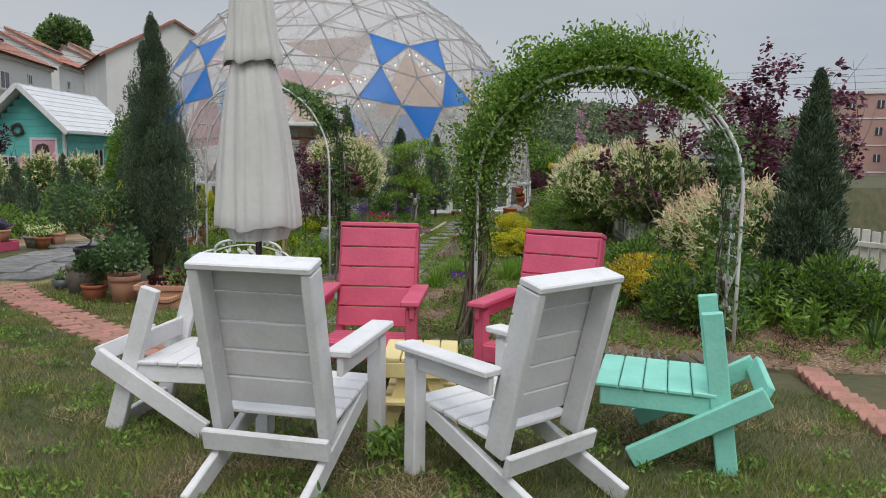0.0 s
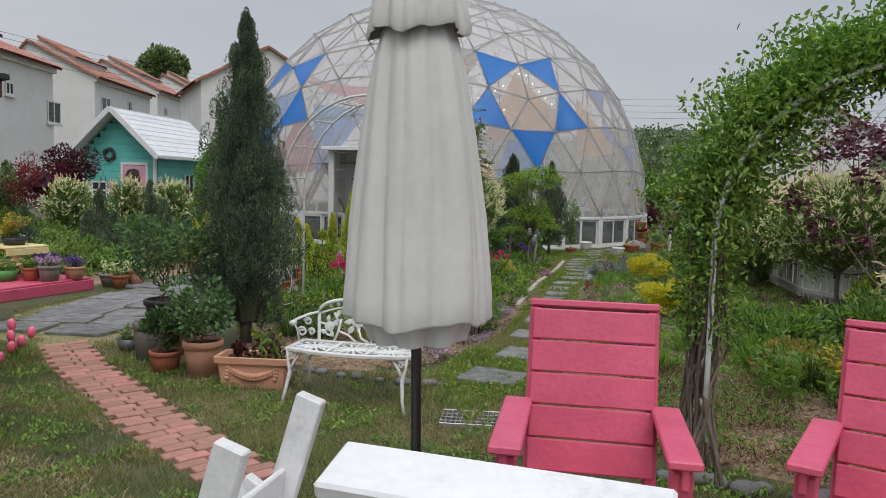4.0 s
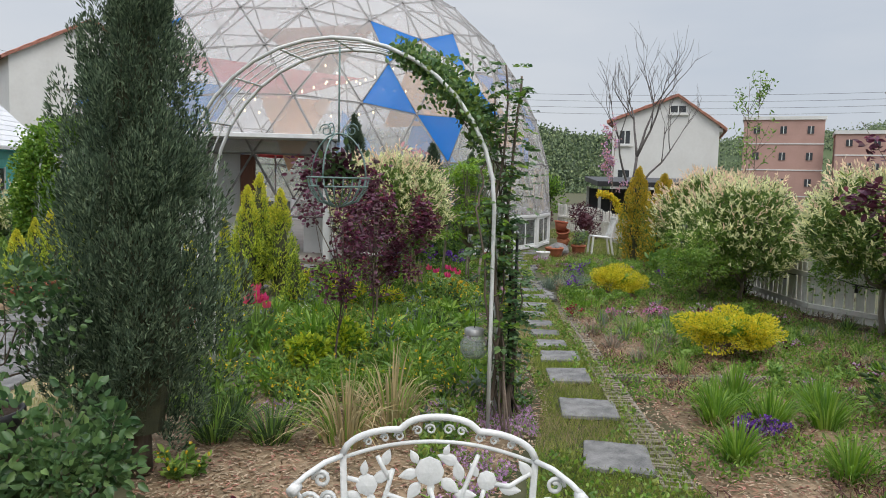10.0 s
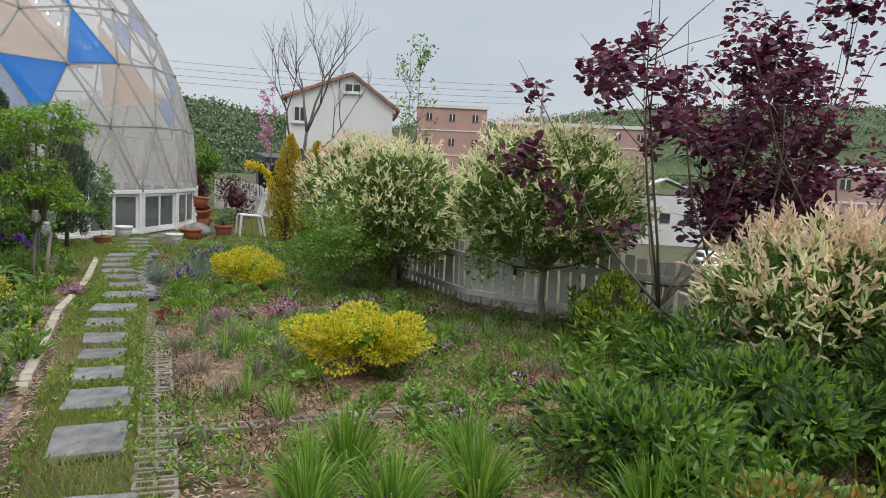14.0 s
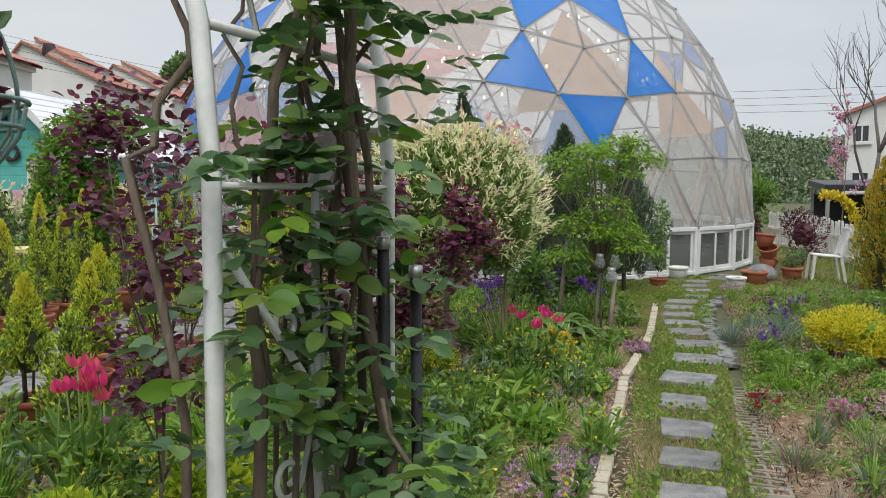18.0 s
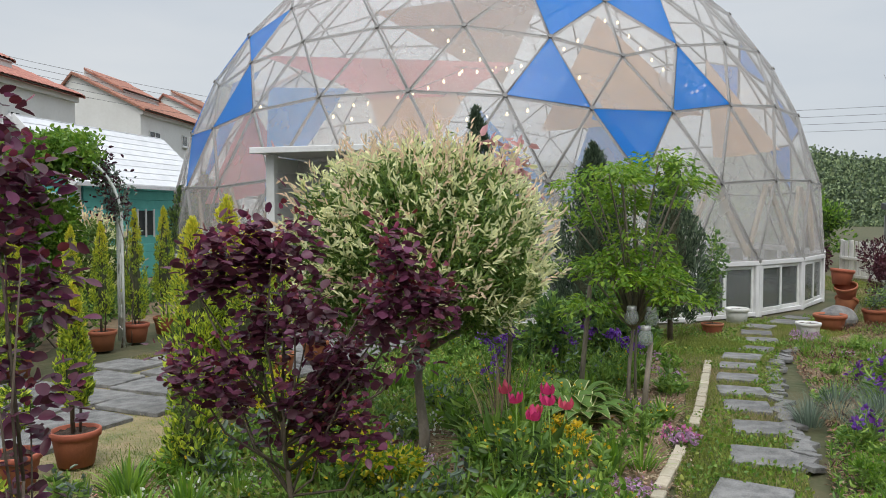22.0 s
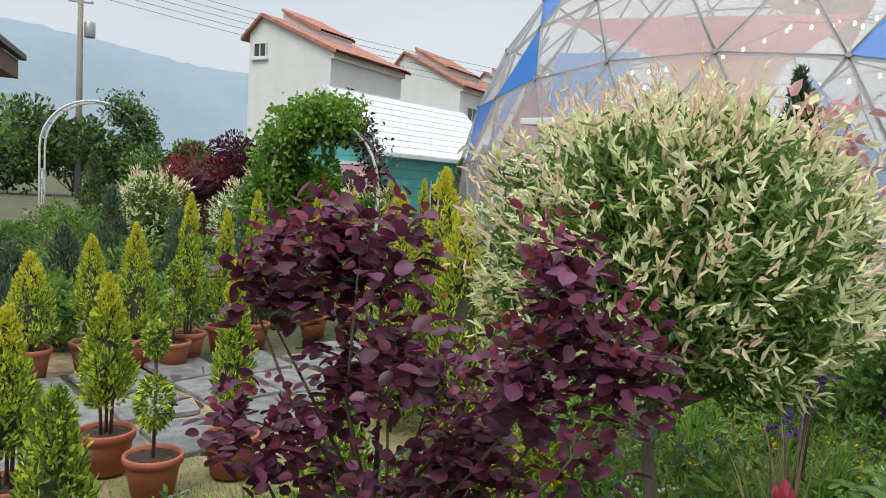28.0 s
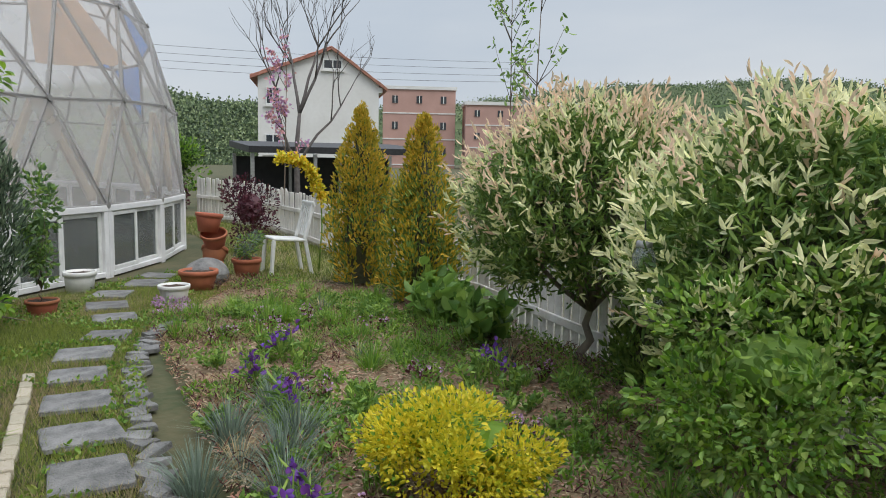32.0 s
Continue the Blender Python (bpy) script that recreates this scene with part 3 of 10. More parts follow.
ARCH_A = garden_arch((-6.25, -19.61), (-4.55, -20.93), (0.23, 0.40), 1.35, 2.33, "white metal garden arch overgrown by a green climber")
ARCH_B = garden_arch((-7.74, -14.40), (-6.27, -16.02), (0.33, 0.33), 1.45, 2.52, "white metal garden arch with a climbing rose", 0.0132)

# ---- seats ----


def armchair(m, paint, label):
    """A heavy plank armchair that faces local +y."""
    c = thing("armchair", m, label, "chair", "armchairs round the low table")
    # back: frame of two posts and a cap, five boards
    lean = 14
    bx, by, bz = 0, -0.26, 0.36
    t = Matrix.Translation((bx, by, bz)) @ pose(0, 0, 0, lean)
    ln = 0.70

    def onback(name, size, at, lab=""):
        bm = box(bmesh.new(), size, at)
        bmesh.ops.transform(bm, matrix=t, verts=bm.verts)
        return part(name, bm, paint, c, lab)

    for x in (-0.255, 0.255):
        onback("back_post", (0.05, 0.12, ln + 0.10), (x, -0.03, ln / 2 - 0.05))
    onback("top_cap", (0.562, 0.132, 0.032), (0, -0.03, ln + 0.02))
    for k in range(5):
        onback("back_board", (0.53, 0.022, ln / 5 - 0.006), (0, 0.045, ln / 5 * (k + 0.5) - 0.005))
    # seat boards, sloping back a little
    for k in range(5):
        board("seat_board", (0.56, 0.098, 0.024), (0, 0.245 - 0.105 * k, 0.375 - 0.012 * k), (6, 0, 0), paint, c)
    board("front_apron", (0.56, 0.024, 0.11), (0, 0.30, 0.325), (0, 0, 0), paint, c)
    for x in (-0.31, 0.31):
        board("front_leg", (0.075, 0.085, 0.60), (x, 0.26, 0.30), (0, 0, 0), paint, c)
        board("armrest", (0.12, 0.66, 0.032), (x, 0.03, 0.645), (0, 0, 0), paint, c)
        board("arm_apron", (0.03, 0.62, 0.085), (x * 1.02, 0.02, 0.585), (0, 0, 0), paint, c)
        s = 1 if x > 0 else -1
        beam("side_rail", (x - s * 0.055, 0.27, 0.34), (x - s * 0.055, -0.60, 0.03), 0.04, 0.095, paint, c)
    board("rear_stretcher", (0.60, 0.035, 0.10), (0, -0.37, 0.235), (14, 0, 0), paint, c)
    return c


def facing(x, y, fx, fy, z=0.0):
    return pose(x, y, z, 0, 0, math.degrees(math.atan2(-fx, fy)))


armchair(facing(-8.43, -21.50, 0.66, 0.75) @ Matrix.Scale(1.05, 4), WHITE_WOOD, "white-painted plank armchair with chipped top board, on the lawn")
armchair(facing(-7.60, -22.07, -0.20, 0.98) @ Matrix.Scale(1.0, 4), WHITE_WOOD, "white-painted plank armchair standing on the lawn")
armchair(facing(-7.60, -20.46, -0.54, -0.84) @ Matrix.Scale(1.02, 4), PINK_WOOD, "pink-painted plank armchair facing the low table")
armchair(facing(-6.66, -21.13, -0.83, -0.56) @ Matrix.Scale(1.0, 4), PINK_WOOD, "pink-painted plank armchair beside the garden arch")


def low_seat(m, paint, label, lean=0.12):
    """A low plank seat on crossed side frames, that faces local +y."""
    c = thing("lounge_chair", m, label, "seat", "low seats round the table")
    for x in (-0.27, 0.27):
        s = 1 if x > 0 else -1
        beam("post", (x, 0.01 - lean * 0.75, 0.0), (x, 0.01 + lean * 0.25, 0.83), 0.05, 0.105, paint, c)
        beam("side_beam", (x + s * 0.052, 0.40, 0.05), (x + s * 0.052, -0.24, 0.44), 0.045, 0.11, paint, c)
        beam("seat_rail", (x - s * 0.004, -0.02, 0.345), (x - s * 0.004, 0.57, 0.355), 0.04, 0.10, paint, c)
    for k in range(5):
        board("seat_board", (0.60, 0.116, 0.024), (0, 0.05 + 0.122 * k, 0.408 + 0.002 * k), (1, 0, 0), paint, c)
    board("front_apron", (0.50, 0.03, 0.10), (0, 0.55, 0.35), (0, 0, 0), paint, c)
    board("back_board", (0.49, 0.025, 0.12), (0, -0.035, 0.50), (-8, 0, 0), paint, c)
    board("rear_bar", (0.60, 0.04, 0.10), (0, -0.235, 0.44), (28, 0, 0), paint, c)
    board("foot_bar", (0.49, 0.04, 0.085), (0, 0.02 - lean * 0.7, 0.05), (0, 0, 0), paint, c)
    return c


low_seat(facing(-6.41, -22.36, -0.70, 0.71), MINT_WOOD, "mint-green low plank seat on crossed legs, on the lawn")
low_seat(facing(-8.92, -20.46, 0.79, -0.61), WHITE_WOOD, "white low plank seat on crossed legs, on the lawn", 0.25)


def picnic_table(m, label, size=0.55, h=0.46):
    c = thing("low_table", m, label, "table")
    for k in range(4):
        board("top_board", (size / 4 - 0.006, size, 0.03), (size / 4 * (k - 1.5), 0, h), (0, 0, 0), YELLOW_WOOD, c)
    for y in (-size / 2 + 0.012, size / 2 - 0.012):
        board("apron", (size, 0.025, 0.09), (0, y, h - 0.06), (0, 0, 0), YELLOW_WOOD, c)
        board("shelf_board", (size * 0.95, 0.10, 0.028), (0, y * 0.9, h * 0.45), (0, 0, 0), YELLOW_WOOD, c)
        for s in (1, -1):
            beam("leg", (s * size * 0.12, y * 0.8, h - 0.05), (s * size * 0.46, y * 0.8, 0.0), 0.03, 0.085, YELLOW_WOOD, c)
    board("shelf_plank", (size * 0.95, 0.14, 0.028), (0, 0, h * 0.45), (0, 0, 0), YELLOW_WOOD, c)
    return c


picnic_table(facing(-7.62, -21.28, 0.5, 0.87), "pale yellow wooden low table with a shelf, among the armchairs", 0.43, 0.45)

# ---- parasol ----


def parasol(m):
    p = thing("parasol", m, "closed parasol of light grey canvas on a dark pole", "parasol")
    tube("pole", [(0, 0, 0), (0, 0, 3.0)], 0.019, BLACK_METAL, p, 10)
    link_mesh("base_plate", *lathe([(0.0, 0.0), (0.22, 0.0), (0.22, 0.03), (0.05, 0.06), (0.03, 0.10), (0.0, 0.10)], 20), BLACK_METAL, p, True)

    def pleats(name, prof, seg, amp, lab=""):
        vs, fs = [], []
        for r, z in prof:
            for k in range(seg):
                a = 2 * math.pi * k / seg
                # cloth gathered into uneven hanging pleats with sharp inner creases
                w = a + 0.10 * math.sin(3 * a + 1.3 * z) + 0.05 * math.sin(z * 3.1)
                fold = abs(math.sin(w * 4 + 0.35 * z)) ** 0.6 - 0.62 + 0.45 * (abs(math.sin(w * 6.5 + 0.9 + 0.2 * z)) ** 0.5 - 0.65)
                rr = r * (1 + amp * 1.5 * fold + 0.05 * math.sin(2 * a + z * 2)) + 0.0025 * math.sin(23 * a + 9 * z)
                vs.append((rr * math.cos(a), rr * math.sin(a), z + (0.012 * math.sin(a * 4 + 1) + 0.006 * math.sin(a * 9)) * (r > 0.15)))
        for i in range(len(prof) - 1):
            for k in range(seg):
                fs.append((i * seg + k, i * seg + (k + 1) % seg, (i + 1) * seg + (k + 1) % seg, (i + 1) * seg + k))
        return link_mesh(name, vs, fs, CANVAS, p, True, lab)

    pleats("folded_cover", [(0.215, 1.155), (0.238, 1.13), (0.243, 1.14), (0.240, 1.22), (0.230, 1.36), (0.220, 1.5), (0.205, 1.64), (0.19, 1.78), (0.172, 1.92), (0.152, 2.04), (0.125, 2.14), (0.105, 2.19)], 168, 0.10)
    pleats("inner_folds", [(0.15, 1.05), (0.17, 1.12), (0.14, 1.3), (0.1, 1.5)], 96, 0.22, "dark inner folds of the canvas")
    pleats("upper_canopy", [(0.165, 2.13), (0.172, 2.15), (0.158, 2.22), (0.145, 2.32), (0.13, 2.45), (0.115, 2.6), (0.07, 2.9), (0.02, 3.02)], 168, 0.15)
    link_mesh("tie_strap", *lathe([(0.112, 2.16), (0.122, 2.165), (0.122, 2.205), (0.112, 2.21)], 28), CANVAS, p, True)
    for k in range(8):
        a = k * math.pi / 4
        board("rib_tip", (0.03, 0.012, 0.05), (0.11 * math.cos(a), 0.11 * math.sin(a), 2.24), (0, 0, math.degrees(a)), mat("brown_tip", (0.28, 0.10, 0.08)) if k == 0 else bpy.data.materials["brown_tip"], p)
    return p


parasol(pose(-8.32, -20.40, 0, 0.8, -1.2, 0))

# ---- porch of the dome ----
SIDING = mat("white_siding", (0.62, 0.63, 0.63), (0.54, 0.55, 0.55), 2, 0.6, 0.1, stain=0.15)
BROWN_WOOD = mat("red_brown_wood", (0.16, 0.055, 0.03), (0.10, 0.035, 0.02), 6, 0.6, 0.3, stretch_z=0.2)
FLOOR_IN = mat("dome_floor", (0.30, 0.28, 0.25), (0.22, 0.2, 0.18), 1.2, 0.8, 0.2)


def porch():
    A, B = Vector((-4.95, -5.30, 0)), Vector((-2.80, -6.60, 0))
    u = (B - A).normalized()
    v = Vector((-u.y, u.x, 0))
    if v.y < 0:
        v = -v
    ln = (B - A).length
    p = thing("porch", Matrix(((u.x, v.x, 0, A.x), (u.y, v.y, 0, A.y), (0, 0, 1, 0), (0, 0, 0, 1))), "white-boarded entrance porch built into the dome", "porch", kind="structure")
    for x, d in ((0.0, 1.5), (ln, 1.2)):
        for k in range(11):
            board("siding_board", (0.05, d, 0.205), (x, d / 2, 0.11 + 0.21 * k), (0, 2, 0), SIDING, p)
    board("roof_slab", (ln + 0.24, 1.9, 0.06), (ln / 2, 0.75, 2.37), (0, 0, 0), SIDING, p)
    board("fascia", (ln + 0.28, 0.03, 0.08), (ln / 2, -0.215, 2.37), (0, 0, 0), WHITE_WOOD, p)
    for x, w, m in ((0.06, 0.12, SIDING), (ln - 0.06, 0.12, SIDING)):
        board("corner_post", (w, 0.12, 2.32), (x, 0.02, 1.16), (0, 0, 0), m, p)
    # back wall with the door opening
    board("back_wall", (0.55, 0.06, 2.32), (0.33, 1.2, 1.16), (0, 0, 0), SIDING, p)
    board("back_wall", (0.60, 0.06, 2.32), (ln - 0.33, 1.2, 1.16), (0, 0, 0), SIDING, p)
    board("lintel", (ln - 1.2, 0.06, 0.26), (ln / 2, 1.2, 2.19), (0, 0, 0), SIDING, p)
    door = board("door", (0.30, 0.05, 2.02), (0.77, 1.05, 1.03), (0, 0, 14), BROWN_WOOD, p, "open red-brown wooden door")
    for z in (0.6, 1.5):
        board("door_panel", (0.2, 0.02, 0.6), (0.77, 1.015, z), (0, 0, 14), BROWN_WOOD, door)
    board("threshold", (ln, 1.4, 0.05), (ln / 2, 0.6, 0.03), (0, 0, 0), CONCRETE, p)
    return p


porch()
floor_in = link_mesh("floor", *lathe([(0.0, 0.045), (3.0, 0.045), (6.45, 0.045), (6.45, 0.0)], 40), FLOOR_IN)
tagged(floor_in, "pale concrete floor inside the dome", "floor", kind="structure")

# hanging cloths inside the dome
CLOTHS = {"brown": mat("brown_cloth", (0.36, 0.22, 0.16), None, 2, 0.9, 0.1, trans=0.55), "pink": mat("pink_cloth", (0.85, 0.30, 0.32), None, 2, 0.9, 0.1, trans=0.55), "blue": mat("pale_blue_cloth", (0.12, 0.42, 0.95), None, 2, 0.9, 0.1, trans=0.55), "peach": mat("peach_cloth", (0.85, 0.55, 0.36), None, 2, 0.9, 0.1, trans=0.55)}


def cloth(a, b, c, color, sag=0.35):
    a, b, c = Vector(a), Vector(b), Vector(c)
    n = 10
    vs, idx, fs = [], {}, []
    for i in range(n + 1):
        for j in range(n + 1 - i):
            p = a + (b - a) * (i / n) + (c - a) * (j / n)
            k = 1 - i / n - j / n
            p.z -= sag * 27 * (i / n) * (j / n) * k + 0.04 * math.sin(i * 1.3) * math.sin(j * 1.7)
            idx[i, j] = len(vs)
            vs.append(tuple(p))
    for i in range(n):
        for j in range(n - i):
            fs.append((idx[i, j], idx[i + 1, j], idx[i, j + 1]))
            if i + j < n - 1:
                fs.append((idx[i + 1, j], idx[i + 1, j + 1], idx[i, j + 1]))
    ob = link_mesh("shade_cloth", vs, fs, CLOTHS[color], None, True)
    return tagged(ob, f"{color} triangular shade cloth hung under the dome film", "shade cloth", "shade cloths in the dome")


def on_dome(az, el, r=0.96):
    a, e = radians(az), radians(el)
    return (DOME_R * r * math.cos(e) * math.sin(a), -DOME_R * r * math.cos(e) * math.cos(a), DOME_R * r * math.sin(e) + DOME_Z)


cloth(on_dome(-40, 38), on_dome(-8, 42), (0.3, 0, 4.4), "brown", 0.2)
cloth(on_dome(-70, 34), on_dome(-15, 27), (-1.5, -0.5, 3.6), "pink", 0.3)
cloth(on_dome(0, 36), on_dome(14, 20), on_dome(-12, 17), "peach", 0.15)
cloth(on_dome(-62, 24), on_dome(-46, 10), on_dome(-70, 8), "pink", 0.1)
cloth(on_dome(-58, 26), on_dome(-40, 24), on_dome(-52, 8), "blue", 0.1)
cloth(on_dome(-36, 22), on_dome(-22, 22), on_dome(-30, 8), "peach", 0.1)
cloth(on_dome(-20, 20), on_dome(-10, 8), on_dome(-22, 8), "blue", 0.05)
cloth(on_dome(-3, 22, 0.94), on_dome(6, 10, 0.94), on_dome(-9, 8, 0.94), "blue", 0.05)
cloth(on_dome(20, 30), on_dome(34, 16), on_dome(14, 14), "peach", 0.1)
cloth(on_dome(-80, 30), on_dome(-64, 30), on_dome(-74, 10), "blue", 0.1)

# string lights inside the dome
BULB = glow("warm_bulb", (1.0, 0.76, 0.44), 2.6)
bulb_mesh = bpy.data.meshes.new("bulb")
bv, bf = lathe([(0.004, 0.03), (0.017, 0.01), (0.021, -0.010), (0.013, -0.028), (0.002, -0.032)], 10)
bulb_mesh.from_pydata(bv, [], bf)
bulb_mesh.materials.append(BULB)


def string_lights(a, b, n, sag):
    a, b = Vector(a), Vector(b)
    pts = [a.lerp(b, i / 24) - Vector((0, 0, sag * 4 * (i / 24) * (1 - i / 24))) for i in range(25)]
    s = thing("string_light", Matrix(), "string of warm glowing bulbs inside the dome", "string lights", "string lights in the dome")
    tube("cable", pts, 0.005, BLACK_METAL, s, 4)
    for i in range(n):
        f = (i + 0.5) / n
        p = a.lerp(b, f) - Vector((0, 0, sag * 4 * f * (1 - f) + 0.05))
        o = new("bulb", bulb_mesh)
        o.location = p
        o.parent = s


for (a0, e0), (a1, e1), n, sag in (((-52, 24), (-22, 27), 12, 0.25), ((-24, 27), (4, 38), 11, 0.3), ((4, 38), (22, 24), 10, 0.25), ((-30, 36), (-4, 26), 10, 0.3), ((-6, 22), (20, 27), 10, 0.25), ((-44, 21), (-12, 21), 11, 0.15), ((-70, 26), (-48, 26), 8, 0.2)):
    string_lights(on_dome(a0, e0, 0.95), on_dome(a1, e1, 0.95), n, sag)

# wooden braces behind the lowest film row
TIMBER = mat("pale_timber", (0.42, 0.33, 0.23), (0.32, 0.25, 0.17), 6, 0.7, 0.3, stretch_z=0.2)
for az in (6, 18, 30, 42, 54, -78, -66, -54, -6):
    fr = thing("timber_brace", Matrix(), "pale timber braces of the lower dome frame", "brace", "timber braces in the dome", "structure")
    for s in (-1, 1):
        a, b = Vector(on_dome(az, 0.6, 0.975)), Vector(on_dome(az + s * 5.6, 10.2, 0.975))
        beam("brace_board", a, b, 0.05, 0.09, TIMBER, fr)

# ---- fence along the slope ----
FENCE = [(8.35, -1.1), (7.7, -3.4), (6.3, -5.6), (4.6, -8.0), (3.3, -10.4), (1.55, -12.4), (0.2, -14.5), (-0.05, -17.3), (0.3, -20.5)]
OLD_WHITE = mat("weathered_white_paint", (0.76, 0.74, 0.71), (0.58, 0.55, 0.51), 4, 0.8, 0.4, vary=0.12, stain=0.6)


def fence():
    f = thing("picket_fence", Matrix(), "weathered white wooden picket fence with flaking paint", "fence", kind="structure")
    d = [0.0]
    for a, b in zip(FENCE, FENCE[1:]):
        d.append(d[-1] + math.dist(a, b))
    n = int(d[-1] / 0.135)
    me = None
    for i in range(n):
        s = i * 0.135
        k = max(j for j in range(len(d) - 1) if d[j] <= s)
        q = (s - d[k]) / (d[k + 1] - d[k])
        x, y = FENCE[k][0] + (FENCE[k + 1][0] - FENCE[k][0]) * q, FENCE[k][1] + (FENCE[k + 1][1] - FENCE[k][1]) * q
        ang = math.degrees(math.atan2(FENCE[k + 1][1] - FENCE[k][1], FENCE[k + 1][0] - FENCE[k][0]))
        if me is None:
            o = board("picket", (0.105, 0.018, 0.95), (0, 0, 0.475 - 0.25), (0, 0, 0), OLD_WHITE, f)
            me = o.data
        else:
            o = new("picket", me)
            o.parent = f
        o.matrix_basis = pose(x, y, R.uniform(-0.03, 0.03) + max(0, 0.25 - 0.25 * s / 9), R.uniform(-2, 2), R.uniform(-1.5, 1.5), ang)
    for (a, b) in zip(FENCE, FENCE[1:]):
        for z in (0.12, 0.52):
            t = Vector((b[0] - a[0], b[1] - a[1], 0)).normalized()
            nrm = Vector((-t.y, t.x, 0)) * -0.03
            beam("rail", Vector((*a, z)) + nrm, Vector((*b, z)) + nrm, 0.03, 0.07, OLD_WHITE, f)


fence()


def wire_lights():
    pts = []
    for k in range(3, 7):
        a, b = FENCE[k], FENCE[k + 1]
        for i in range(10):
            q = i / 10
            pts.append((a[0] + (b[0] - a[0]) * q - 0.05, a[1] + (b[1] - a[1]) * q - 0.05, 0.62 - 0.16 * math.sin(math.pi * (q * 2 % 1))))
    s = thing("cable_light", Matrix(), "black cable with unlit bulb holders along the fence", "string lights")
    tube("cable", pts, 0.008, BLACK_METAL, s, 5)
    for p in pts[2::5]:
        tube("bulb_holder", [p, (p[0], p[1], p[2] - 0.09)], [0.014, 0.022], BLACK_METAL, s, 8)


wire_lights()

# ---- play house ----
TURQ = mat("turquoise_boards", (0.13, 0.52, 0.48), (0.10, 0.43, 0.40), 3, 0.6, 0.2)
PALE_PINK = mat("pale_pink_paint", (0.66, 0.38, 0.45), (0.58, 0.32, 0.39), 3, 0.6, 0.2)
WHITE_ROOF = mat("white_shingles", (0.68, 0.69, 0.71), (0.58, 0.59, 0.61), 3, 0.7, 0.2, vary=0.06)


def wreath(parent, at, r, material):
    vs, fs = [], []
    for i in range(20):
        for j in range(8):
            a, b = 2 * math.pi * i / 20, 2 * math.pi * j / 8
            q = r * 0.32 * (1 + 0.25 * math.sin(i * 5))
            vs.append((at[0] + (r + q * math.cos(b)) * math.cos(a), at[1] + q * math.sin(b) * 0.6, at[2] + (r + q * math.cos(b)) * math.sin(a)))
    for i in range(20):
        for j in range(8):
            fs.append((i * 8 + j, ((i + 1) % 20) * 8 + j, ((i + 1) % 20) * 8 + (j + 1) % 8, i * 8 + (j + 1) % 8))
    return link_mesh("wreath", vs, fs, material, parent, True, "dark dried-flower wreath")


